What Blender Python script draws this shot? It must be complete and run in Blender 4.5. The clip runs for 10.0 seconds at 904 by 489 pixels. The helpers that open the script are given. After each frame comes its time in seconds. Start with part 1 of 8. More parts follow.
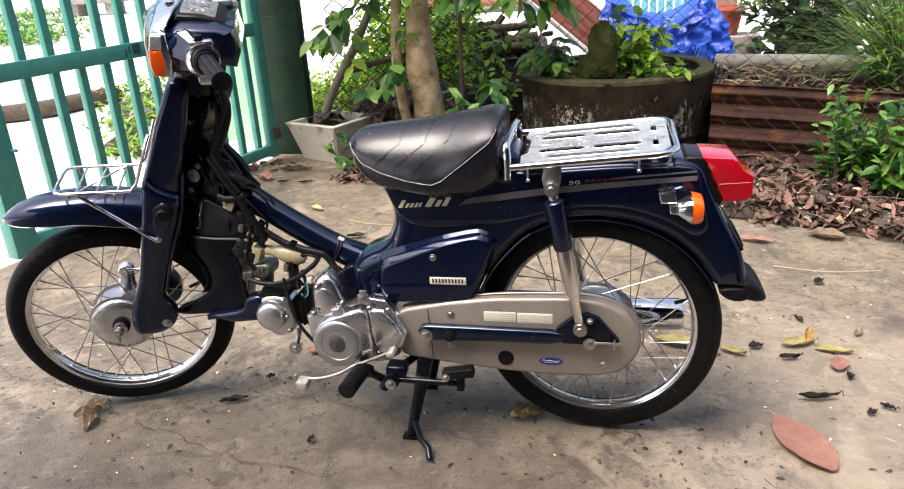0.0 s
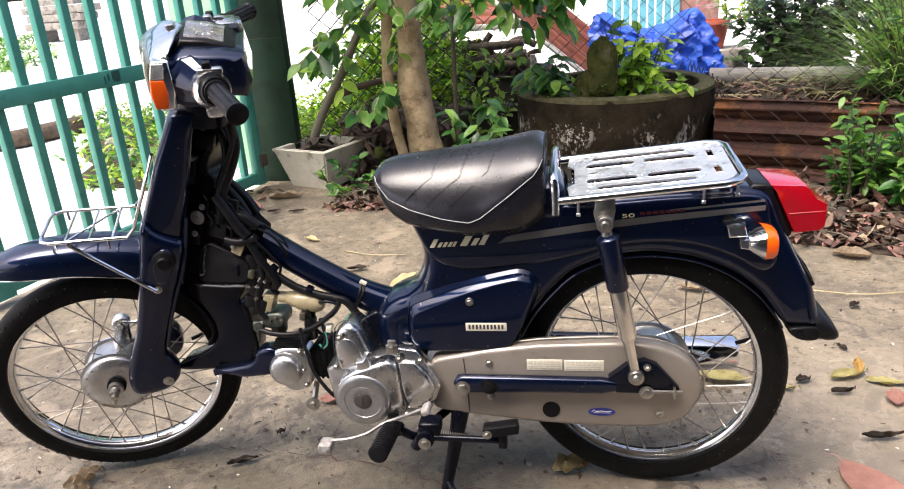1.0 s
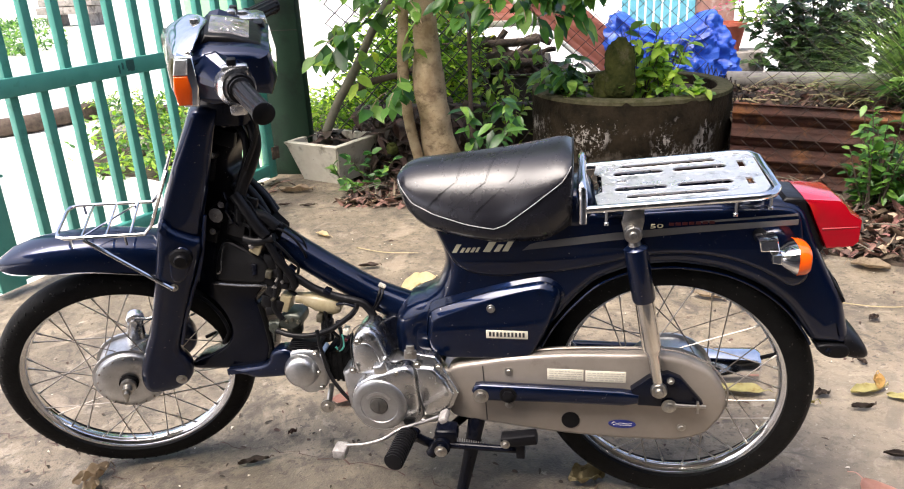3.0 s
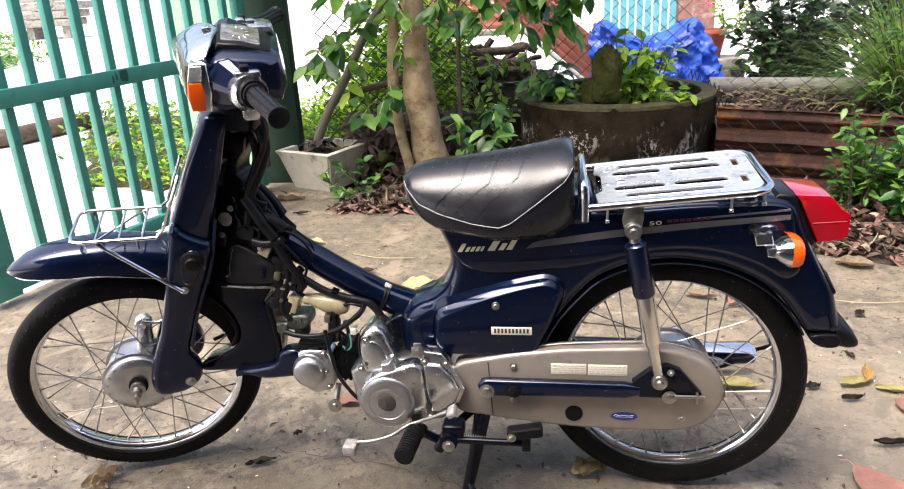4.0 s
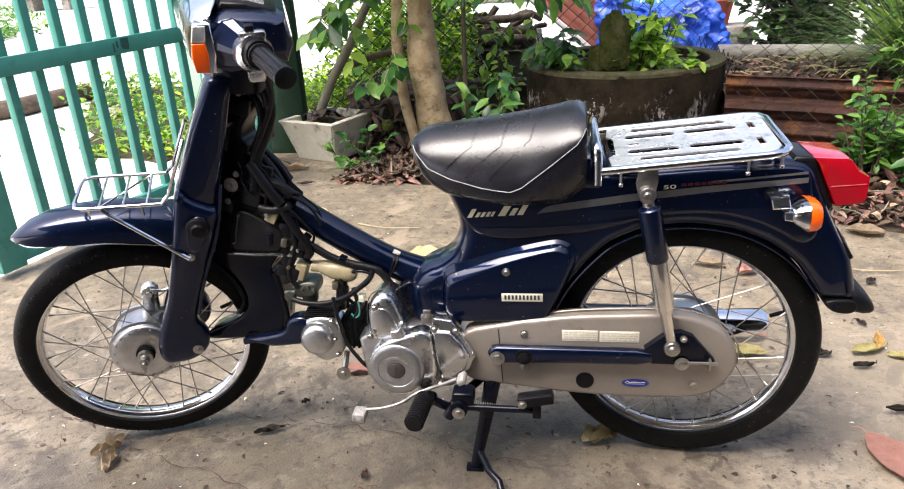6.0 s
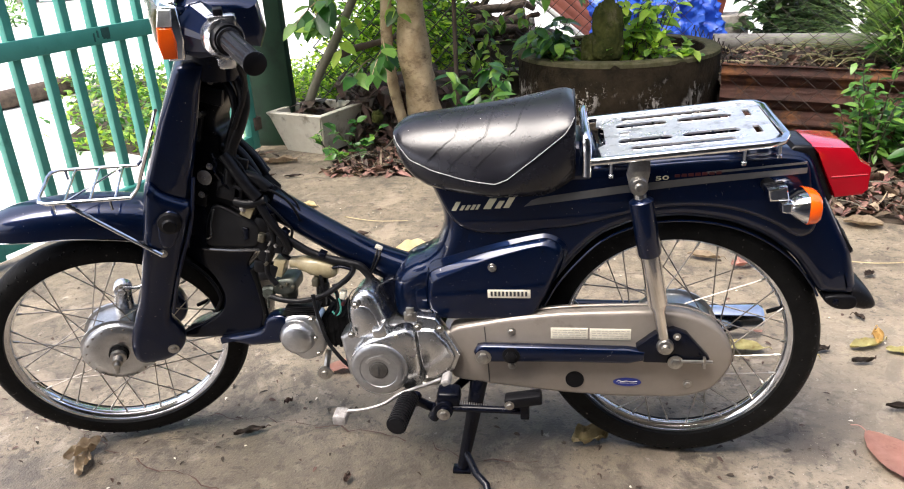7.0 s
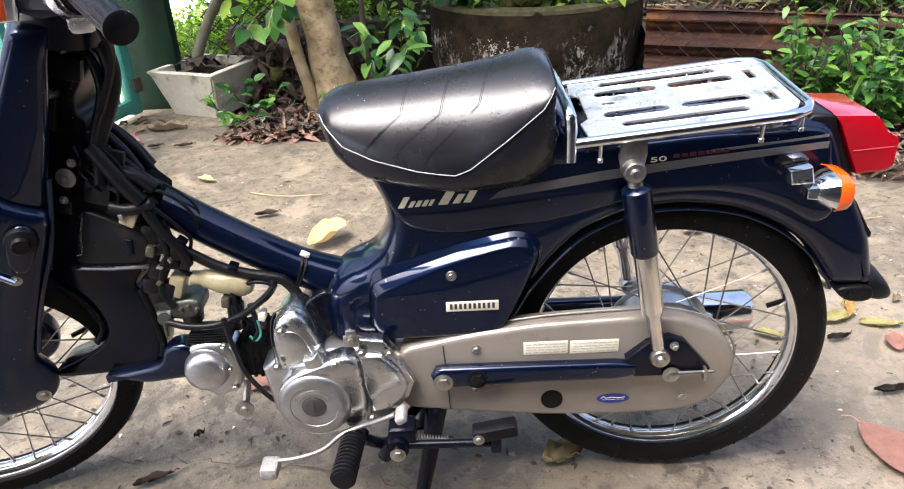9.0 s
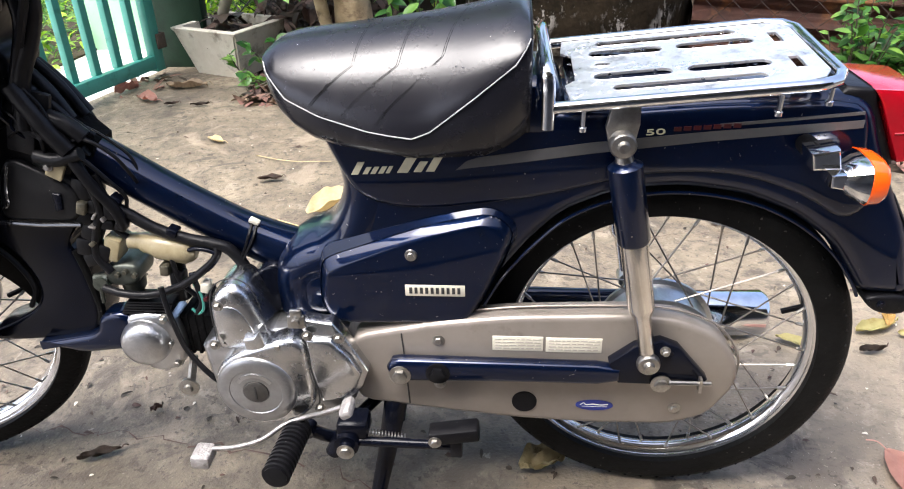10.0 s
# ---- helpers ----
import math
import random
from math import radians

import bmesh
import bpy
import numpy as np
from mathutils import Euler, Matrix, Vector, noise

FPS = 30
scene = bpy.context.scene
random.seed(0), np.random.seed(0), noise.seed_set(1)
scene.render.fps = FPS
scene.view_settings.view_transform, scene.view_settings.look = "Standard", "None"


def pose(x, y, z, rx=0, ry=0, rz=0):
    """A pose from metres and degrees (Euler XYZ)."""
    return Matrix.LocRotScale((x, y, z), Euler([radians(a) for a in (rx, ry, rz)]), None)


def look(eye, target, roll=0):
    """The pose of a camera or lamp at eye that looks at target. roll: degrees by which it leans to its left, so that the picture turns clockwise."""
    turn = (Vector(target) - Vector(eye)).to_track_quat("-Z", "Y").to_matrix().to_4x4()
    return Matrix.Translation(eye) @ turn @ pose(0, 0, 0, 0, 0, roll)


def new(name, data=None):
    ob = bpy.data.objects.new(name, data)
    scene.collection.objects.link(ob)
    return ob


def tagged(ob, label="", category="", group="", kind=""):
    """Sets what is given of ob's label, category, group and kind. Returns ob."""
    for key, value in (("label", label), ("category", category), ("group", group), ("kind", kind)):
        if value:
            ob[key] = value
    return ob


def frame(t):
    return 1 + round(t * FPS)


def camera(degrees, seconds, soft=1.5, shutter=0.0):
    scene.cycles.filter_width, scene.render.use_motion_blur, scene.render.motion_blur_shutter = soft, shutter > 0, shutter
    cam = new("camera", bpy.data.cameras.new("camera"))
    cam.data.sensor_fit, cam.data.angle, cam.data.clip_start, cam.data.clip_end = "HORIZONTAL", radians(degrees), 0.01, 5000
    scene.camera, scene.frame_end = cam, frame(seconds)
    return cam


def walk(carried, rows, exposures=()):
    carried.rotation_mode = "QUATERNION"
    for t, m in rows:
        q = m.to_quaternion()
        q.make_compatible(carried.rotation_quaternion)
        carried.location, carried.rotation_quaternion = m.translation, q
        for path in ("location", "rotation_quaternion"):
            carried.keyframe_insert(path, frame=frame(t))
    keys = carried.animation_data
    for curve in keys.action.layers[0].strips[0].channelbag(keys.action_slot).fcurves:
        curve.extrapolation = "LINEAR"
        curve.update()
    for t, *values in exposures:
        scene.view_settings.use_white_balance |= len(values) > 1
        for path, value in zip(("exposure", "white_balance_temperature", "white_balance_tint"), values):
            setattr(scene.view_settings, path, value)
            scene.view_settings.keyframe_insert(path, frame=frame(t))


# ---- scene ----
cam = camera(62.4, 10.0, soft=1.1)
PATH = [
    (0, (0.64, -1.63, 1.131), (0.249, 0.188, 0.394), -3.4),
    (0.5, (0.543, -1.549, 1.129), (0.14, 0.274, 0.413), -4.0),
    (1, (0.481, -1.481, 1.126), (0.156, 0.365, 0.428), -4.3),
    (1.5, (0.508, -1.37, 1.102), (0.179, 0.463, 0.371), -6.8),
    (2, (0.546, -1.302, 1.111), (0.199, 0.549, 0.437), -4.4),
    (2.5, (0.476, -1.378, 1.114), (0.055, 0.405, 0.31), -3.6),
    (3, (0.439, -1.453, 1.139), (0.104, 0.386, 0.427), -2.9),
    (4.5, (0.392, -1.511, 1.137), (0.102, 0.344, 0.447), -3.2),
    (5, (0.389, -1.508, 1.134), (0.083, 0.343, 0.443), -3.6),
    (5.5, (0.384, -1.499, 1.127), (0.078, 0.334, 0.388), -3.5),
    (7, (0.399, -1.43, 1.094), (0.111, 0.39, 0.318), -3.6),
    (7.5, (0.462, -1.325, 1.084), (0.098, 0.443, 0.224), -4.1),
    (8, (0.504, -1.246, 1.061), (0.073, 0.48, 0.147), -3.5),
    (8.5, (0.422, -1.161, 1.048), (0.218, 0.603, 0.128), -2.0),
    (9, (0.289, -1.132, 1.063), (0.256, 0.646, 0.149), -3.1),
    (9.5, (0.295, -1.07, 1.045), (0.307, 0.705, 0.124), -2.0),
    (10, (0.403, -0.995, 0.988), (0.247, 0.751, 0.025), -1.7),
]
walk(cam, [(t, look(eye, target, roll)) for t, eye, target, roll in PATH],
     [(0, 1.76, 6480, 11), (1.2, 1.80, 6480, 11), (5.5, 1.88, 6400, 10), (7.5, 1.85, 6300, 9), (8.5, 2.00, 6200, 9), (9.5, 2.08, 6040, 9), (10, 2.01, 6060, 9)])

# ---- light ----
world = bpy.data.worlds.new("sky")
scene.world = world
world.use_nodes = True
wn = world.node_tree.nodes
sky = wn.new("ShaderNodeTexSky")
sky.sky_type = "NISHITA"
sky.sun_disc = False
sky.sun_elevation = radians(64)
sky.sun_rotation = radians(222)
sky.air_density, sky.dust_density, sky.ozone_density = 0.6, 6.5, 0.4
wn["Background"].inputs[1].default_value = 0.15
world.node_tree.links.new(sky.outputs[0], wn["Background"].inputs[0])

sun = new("sun", bpy.data.lights.new("sun", "SUN"))
sun.data.energy, sun.data.angle, sun.data.color = 0.75, radians(32), (1.0, 0.975, 0.94)
sun.matrix_world = look((-2.0, -2.2, 6.0), (0, 0, 0))


# ---- materials ----
def mat(name, c1, c2=None, rough=0.5, metal=0.0, scale=20.0, bump=0.0, bump_scale=80.0, coat=0.0, spec=0.5,
        stain=None, stain_scale=3.0, stain_at=0.55, island=0.0, trans=0.0, rough_var=0.1, obj_rand=0.0, ior=1.45, leaf=0.0, stretch=1.0, coat_ior=1.5):
    m = bpy.data.materials.new(name)
    m.use_nodes = True
    nt = m.node_tree
    n, link = nt.nodes, nt.links.new
    b = n["Principled BSDF"]
    b.inputs["Metallic"].default_value = metal
    b.inputs["Specular IOR Level"].default_value = spec
    b.inputs["Coat Weight"].default_value = coat
    b.inputs["Coat Roughness"].default_value = 0.04
    b.inputs["Coat IOR"].default_value = coat_ior
    b.inputs["Transmission Weight"].default_value = trans
    b.inputs["IOR"].default_value = ior
    tc = n.new("ShaderNodeTexCoord")
    no = n.new("ShaderNodeTexNoise")
    no.inputs["Scale"].default_value, no.inputs["Detail"].default_value, no.inputs["Roughness"].default_value = scale, 8, 0.65
    link(tc.outputs["Object"], no.inputs["Vector"])
    mix = n.new("ShaderNodeMix")
    mix.data_type = "RGBA"
    mix.inputs[6].default_value, mix.inputs[7].default_value = (*c1, 1), (*(c2 or c1), 1)
    ramp = n.new("ShaderNodeMapRange")
    ramp.inputs[1].default_value, ramp.inputs[2].default_value = 0.35, 0.65
    link(no.outputs["Fac"], ramp.inputs[0])
    link(ramp.outputs[0], mix.inputs[0])
    out = mix.outputs[2]
    if stain:
        ns = n.new("ShaderNodeTexNoise")
        ns.inputs["Scale"].default_value, ns.inputs["Detail"].default_value, ns.inputs["Roughness"].default_value = stain_scale, 10, 0.7
        mp = n.new("ShaderNodeMapping")
        mp.inputs["Scale"].default_value = (1, 1, stretch)
        link(tc.outputs["Object"], mp.inputs["Vector"])
        link(mp.outputs[0], ns.inputs["Vector"])
        r2 = n.new("ShaderNodeMapRange")
        r2.inputs[1].default_value, r2.inputs[2].default_value = stain_at - 0.06, stain_at + 0.12
        link(ns.outputs["Fac"], r2.inputs[0])
        mx = n.new("ShaderNodeMix")
        mx.data_type = "RGBA"
        link(r2.outputs[0], mx.inputs[0])
        link(out, mx.inputs[6])
        mx.inputs[7].default_value = (*stain, 1)
        out = mx.outputs[2]
    if island or obj_rand:
        src = n.new("ShaderNodeNewGeometry").outputs["Random Per Island"] if island else n.new("ShaderNodeObjectInfo").outputs["Random"]
        hs = n.new("ShaderNodeHueSaturation")
        amount = island or obj_rand
        mr = n.new("ShaderNodeMapRange")
        mr.inputs[3].default_value, mr.inputs[4].default_value = 1 - amount, 1 + amount
        link(src, mr.inputs[0])
        link(mr.outputs[0], hs.inputs["Value"])
        mh = n.new("ShaderNodeMapRange")
        mh.inputs[3].default_value, mh.inputs[4].default_value = 0.5 + 0.05 * amount, 0.5 - 0.05 * amount
        link(src, mh.inputs[0])
        link(mh.outputs[0], hs.inputs["Hue"])
        link(out, hs.inputs["Color"])
        out = hs.outputs["Color"]
    link(out, b.inputs["Base Color"])
    rr = n.new("ShaderNodeMapRange")
    rr.inputs[3].default_value, rr.inputs[4].default_value = max(0.02, rough - rough_var), min(1, rough + rough_var)
    link(no.outputs["Fac"], rr.inputs[0])
    link(rr.outputs[0], b.inputs["Roughness"])
    if bump:
        nb = n.new("ShaderNodeTexNoise")
        nb.inputs["Scale"].default_value, nb.inputs["Detail"].default_value = bump_scale, 6
        link(tc.outputs["Object"], nb.inputs["Vector"])
        bp = n.new("ShaderNodeBump")
        bp.inputs["Strength"].default_value, bp.inputs["Distance"].default_value = bump, 0.01
        link(nb.outputs["Fac"], bp.inputs["Height"])
        link(bp.outputs[0], b.inputs["Normal"])
    if leaf:
        tr = n.new("ShaderNodeBsdfTranslucent")
        br = n.new("ShaderNodeHueSaturation")
        br.inputs["Value"].default_value, br.inputs["Saturation"].default_value = 1.9, 1.1
        link(out, br.inputs["Color"])
        link(br.outputs[0], tr.inputs[0])
        ms = n.new("ShaderNodeMixShader")
        ms.inputs[0].default_value = leaf
        link(b.outputs[0], ms.inputs[1])
        link(tr.outputs[0], ms.inputs[2])
        link(ms.outputs[0], n["Material Output"].inputs[0])
    return m


PAINT = mat("navy paint", (0.0016, 0.0062, 0.026), (0.0023, 0.0080, 0.033), rough=0.3, metal=0.6, coat=0.85, coat_ior=1.5, spec=0.03, scale=6, rough_var=0.05, stain=(0.003, 0.007, 0.018), stain_scale=14, stain_at=0.68)
BLACK = mat("black plastic", (0.0045, 0.0045, 0.0055), (0.008, 0.008, 0.009), rough=0.34, spec=0.16, scale=30, bump=0.06, stain=(0.010, 0.010, 0.010), stain_scale=20, stain_at=0.7)
DUSTB = mat("dusty black plastic", (0.007, 0.007, 0.008), (0.012, 0.012, 0.013), rough=0.36, spec=0.32, scale=14, bump=0.06, stain=(0.035, 0.034, 0.033), stain_scale=9, stain_at=0.62)
WETB = mat("wet black edge", (0.02, 0.02, 0.021), (0.05, 0.05, 0.05), rough=0.12, spec=0.9, coat=0.8, scale=60)
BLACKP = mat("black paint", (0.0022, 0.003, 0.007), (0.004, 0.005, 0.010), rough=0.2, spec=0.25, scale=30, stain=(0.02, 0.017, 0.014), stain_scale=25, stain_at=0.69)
RUBBER = mat("tyre rubber", (0.004, 0.004, 0.004), (0.008, 0.008, 0.008), rough=0.55, scale=40, bump=0.12, bump_scale=150, stain=(0.025, 0.023, 0.02), stain_scale=18, stain_at=0.7, spec=0.12)
VINYL = mat("seat vinyl", (0.007, 0.007, 0.010), (0.011, 0.011, 0.015), rough=0.27, scale=9, bump=0.025, bump_scale=220, spec=0.52, rough_var=0.08, coat=0.06, stain=(0.015, 0.015, 0.018), stain_scale=7, stain_at=0.62)
CHROME = mat("chrome", (0.80, 0.81, 0.83), (0.68, 0.69, 0.7), rough=0.09, metal=1.0, scale=60, rough_var=0.06, stain=(0.33, 0.30, 0.26), stain_scale=45, stain_at=0.68)
# dark mottle in the colour stands for broken reflections on the wet plate
PLATE = mat("wet chrome plate with reflection mottle", (0.93, 0.93, 0.94), (0.80, 0.80, 0.81), rough=0.33, metal=0.88, scale=22, rough_var=0.25, bump=0.10, bump_scale=75, stain=(0.30, 0.30, 0.305), stain_scale=24, stain_at=0.585)
RIM = mat("chromed rim", (0.84, 0.84, 0.84), (0.70, 0.70, 0.69), rough=0.12, metal=1.0, scale=60, rough_var=0.08, stain=(0.34, 0.30, 0.25), stain_scale=50, stain_at=0.67)
ALLOY = mat("cast alloy", (0.58, 0.585, 0.59), (0.45, 0.455, 0.46), rough=0.32, metal=1.0, scale=34, bump=0.10, bump_scale=240, stain=(0.24, 0.23, 0.215), stain_scale=24, stain_at=0.62)
POLISH = mat("polished alloy", (0.72, 0.73, 0.735), (0.58, 0.585, 0.59), rough=0.25, metal=1.0, scale=28, bump=0.05, bump_scale=160, rough_var=0.12, stain=(0.38, 0.365, 0.345), stain_scale=26, stain_at=0.62)
DULLCAP = mat("brushed grey alloy", (0.40, 0.405, 0.41), (0.32, 0.32, 0.32), rough=0.34, metal=0.9, scale=40, bump=0.05, bump_scale=220, stain=(0.22, 0.21, 0.195), stain_scale=22, stain_at=0.62)
DARKPLUG = mat("dark worn plug", (0.10, 0.095, 0.088), (0.065, 0.06, 0.055), rough=0.45, metal=0.6, scale=60)
HOSER = mat("dull black rubber", (0.005, 0.005, 0.006), (0.009, 0.009, 0.010), rough=0.36, spec=0.22, scale=40, bump=0.1, bump_scale=120, stain=(0.018, 0.017, 0.015), stain_scale=30, stain_at=0.68)
SOOT = mat("sooty matt black", (0.003, 0.003, 0.0035), (0.007, 0.007, 0.007), rough=0.75, spec=0.06, scale=40, bump=0.4, bump_scale=90)
SILVER = mat("silver chain case paint", (0.235, 0.208, 0.180), (0.285, 0.252, 0.220), rough=0.34, metal=0.4, scale=10, stain=(0.13, 0.105, 0.08), stain_scale=9, stain_at=0.66)
STEEL = mat("zinc bolt steel", (0.5, 0.49, 0.46), (0.35, 0.33, 0.3), rough=0.35, metal=1.0, scale=90)
ZINC = mat("dull zinc plating", (0.46, 0.44, 0.42), (0.30, 0.28, 0.26), rough=0.42, metal=0.85, scale=90)
PADM = mat("pale worn pedal", (0.42, 0.40, 0.385), (0.28, 0.265, 0.25), rough=0.5, metal=0.4, scale=80, bump=0.4, bump_scale=140)
SPOKE = mat("spoke steel", (0.42, 0.4, 0.37), (0.24, 0.21, 0.18), rough=0.35, metal=1.0, scale=120)
SHOCKLOW = mat("bare shock tube", (0.74, 0.71, 0.67), (0.64, 0.61, 0.56), rough=0.17, metal=1.0, scale=25)
REDL = mat("red lens", (0.38, 0.003, 0.012), (0.31, 0.002, 0.009), rough=0.12, coat=0.6, scale=8, rough_var=0.03)
AMBER = mat("amber lens", (0.88, 0.115, 0.005), (0.78, 0.09, 0.003), rough=0.12, coat=0.6, scale=15, rough_var=0.03)
# olive in the glass colour stands for greenery mirrored at the headlight's side
GLASSO = mat("headlight glass with olive reflection tint", (0.055, 0.058, 0.032), (0.11, 0.11, 0.065), rough=0.10, scale=30, coat=0.8, bump=0.15, bump_scale=50)
CLEAR = mat("clear plastic", (0.85, 0.86, 0.84), (0.6, 0.62, 0.6), rough=0.08, metal=0.7, scale=70, bump=0.25, bump_scale=55)
YELLOWED = mat("yellowed plastic", (0.40, 0.345, 0.215), (0.28, 0.23, 0.125), rough=0.22, scale=35, stain=(0.12, 0.09, 0.04), stain_scale=25, stain_at=0.62)
CARB = mat("grubby carburettor casting", (0.075, 0.085, 0.07), (0.13, 0.14, 0.12), rough=0.45, metal=0.7, scale=50, stain=(0.02, 0.02, 0.018), stain_scale=30, stain_at=0.58)
BRASSY = mat("dirty zinc casting", (0.2, 0.18, 0.13), (0.1, 0.1, 0.08), rough=0.4, metal=0.8, scale=50, stain=(0.03, 0.03, 0.03), stain_scale=30, stain_at=0.58)
GREYST = mat("grey stripe", (0.075, 0.075, 0.08), (0.10, 0.10, 0.10), rough=0.35, coat=0.5)
CREAM = mat("cream decal", (0.62, 0.59, 0.44), (0.55, 0.52, 0.38), rough=0.4, scale=60)
DULLRED = mat("faded red decal", (0.055, 0.005, 0.007), (0.04, 0.004, 0.006), rough=0.4, scale=60)
WHITE = mat("white paint", (0.75, 0.74, 0.7), (0.65, 0.63, 0.58), rough=0.45, scale=40)
STICKER = mat("cream paper label", (0.66, 0.63, 0.52), (0.60, 0.56, 0.46), rough=0.5, scale=60)
FADED = mat("faded fine print", (0.30, 0.28, 0.24), rough=0.5)
INK = mat("dark print", (0.03, 0.03, 0.03), rough=0.5)
BLUEST = mat("blue sticker", (0.012, 0.02, 0.16), (0.015, 0.03, 0.2), rough=0.3, coat=0.5)
SMOKE = mat("scratched instrument glass", (0.045, 0.042, 0.042), (0.22, 0.205, 0.20), rough=0.16, scale=38, coat=0.8, stain=(0.05, 0.04, 0.04), stain_scale=40, stain_at=0.56)
TEAL = mat("teal gate paint", (0.046, 0.235, 0.19), (0.060, 0.275, 0.222), rough=0.42, scale=9, stain=(0.025, 0.13, 0.105), stain_scale=12, stain_at=0.62, bump=0.05)
SMEAR = mat("dark paint smear", (0.015, 0.06, 0.055), (0.02, 0.09, 0.08), rough=0.5, scale=30)
POSTG = mat("dark green post paint", (0.009, 0.026, 0.014), (0.012, 0.034, 0.018), rough=0.6, spec=0.25, scale=7, stain=(0.006, 0.012, 0.008), stain_scale=4, stain_at=0.56, bump=0.1, bump_scale=60)
LIGHTG = mat("pale green plaster", (0.33, 0.58, 0.36), (0.28, 0.52, 0.31), rough=0.8, scale=6, stain=(0.2, 0.33, 0.2), stain_scale=5, stain_at=0.62, bump=0.1)
POTC = mat("weathered concrete pot", (0.60, 0.57, 0.48), (0.50, 0.46, 0.37), rough=0.85, scale=10, bump=0.4, bump_scale=60, stain=(0.15, 0.125, 0.085), stain_scale=9, stain_at=0.585)
SOIL = mat("damp soil", (0.035, 0.026, 0.018), (0.07, 0.05, 0.033), rough=0.95, scale=25, bump=0.8, bump_scale=45)
BARK = mat("smooth tan bark", (0.26, 0.185, 0.10), (0.44, 0.34, 0.205), rough=0.85, scale=13, bump=0.9, bump_scale=26, stain=(0.12, 0.08, 0.045), stain_scale=15, stain_at=0.575, stretch=1.7)
BARKD = mat("dark dead wood", (0.05, 0.036, 0.026), (0.10, 0.075, 0.055), rough=0.9, scale=22, bump=0.5, bump_scale=50)
POLE = mat("mossy grey pole", (0.10, 0.095, 0.07), (0.15, 0.14, 0.10), rough=0.85, scale=18, bump=0.3, bump_scale=50)
LEAFM = mat("broad green leaf", (0.045, 0.125, 0.022), (0.085, 0.20, 0.035), rough=0.36, scale=12, island=0.7, spec=0.5, leaf=0.35)
LEAFY = mat("sunlit yellow green leaf", (0.10, 0.205, 0.026), (0.19, 0.31, 0.045), rough=0.45, scale=12, island=0.75, leaf=0.4)
# leaf colour raised to carry sunlight that the weak sun lamp doesn't give
LEAFS = mat("sunlit weed leaf", (0.15, 0.27, 0.033), (0.27, 0.42, 0.065), rough=0.5, scale=12, island=0.8, leaf=0.5)
BRICKP = mat("weathered red pier", (0.25, 0.13, 0.10), (0.17, 0.09, 0.075), rough=0.85, scale=14, stain=(0.34, 0.30, 0.27), stain_scale=8, stain_at=0.58)
LEAFD = mat("dark shrub leaf", (0.02, 0.05, 0.014), (0.035, 0.075, 0.02), rough=0.3, scale=12, island=0.5, leaf=0.15)
GRASSM = mat("long grass blade", (0.12, 0.2, 0.05), (0.2, 0.29, 0.08), rough=0.5, scale=12, island=0.4, leaf=0.4)
LITTER = mat("dry brown leaf litter", (0.085, 0.05, 0.034), (0.18, 0.115, 0.078), rough=0.75, scale=30, island=0.85, leaf=0.1)
PINKLEAF = mat("fallen pinkish leaf", (0.47, 0.26, 0.205), (0.39, 0.20, 0.155), rough=0.5, scale=40, stain=(0.24, 0.12, 0.09), stain_scale=30, stain_at=0.66)
TANLEAF = mat("dry tan leaf", (0.37, 0.295, 0.20), (0.25, 0.19, 0.125), rough=0.6, scale=40, stain=(0.13, 0.085, 0.05), stain_scale=40, stain_at=0.6, leaf=0.1)
YLEAF = mat("fallen yellow leaf", (0.47, 0.43, 0.19), (0.38, 0.33, 0.13), rough=0.6, scale=40, stain=(0.25, 0.16, 0.05), stain_scale=40, stain_at=0.62)
OLEAF = mat("fallen orange leaf", (0.50, 0.33, 0.11), (0.40, 0.24, 0.07), rough=0.6, scale=40, stain=(0.25, 0.12, 0.03), stain_scale=40, stain_at=0.68)
CREAMLEAF = mat("curled pale yellow leaf", (0.64, 0.54, 0.32), (0.52, 0.42, 0.22), rough=0.5, scale=30, stain=(0.34, 0.24, 0.12), stain_scale=30, stain_at=0.66)
PALELEAF = mat("pale bleached leaf", (0.42, 0.36, 0.2), (0.33, 0.27, 0.14), rough=0.7, scale=40, stain=(0.12, 0.09, 0.04), stain_scale=50, stain_at=0.58)
DARKLEAF = mat("rotten dark leaf", (0.035, 0.022, 0.015), (0.065, 0.042, 0.028), rough=0.7, scale=40, island=0.6)
RUST = mat("rusty corrugated iron", (0.115, 0.046, 0.030), (0.058, 0.030, 0.023), rough=0.7, metal=0.1, scale=6, stain=(0.36, 0.15, 0.045), stain_scale=5, stain_at=0.60, bump=0.35, bump_scale=90)
ROOFR = mat("red painted roof sheet", (0.42, 0.165, 0.115), (0.34, 0.125, 0.085), rough=0.5, scale=9, stain=(0.22, 0.09, 0.06), stain_scale=6, stain_at=0.62)
TARP = mat("blue tarpaulin", (0.011, 0.055, 0.42), (0.028, 0.115, 0.58), rough=0.32, scale=5, bump=0.9, bump_scale=30, spec=0.7)
RINGTOP = mat("mossy rim concrete", (0.085, 0.076, 0.045), (0.045, 0.046, 0.020), rough=0.95, spec=0.1, scale=24, bump=0.5, bump_scale=60, stain=(0.03, 0.035, 0.012), stain_scale=14, stain_at=0.6)
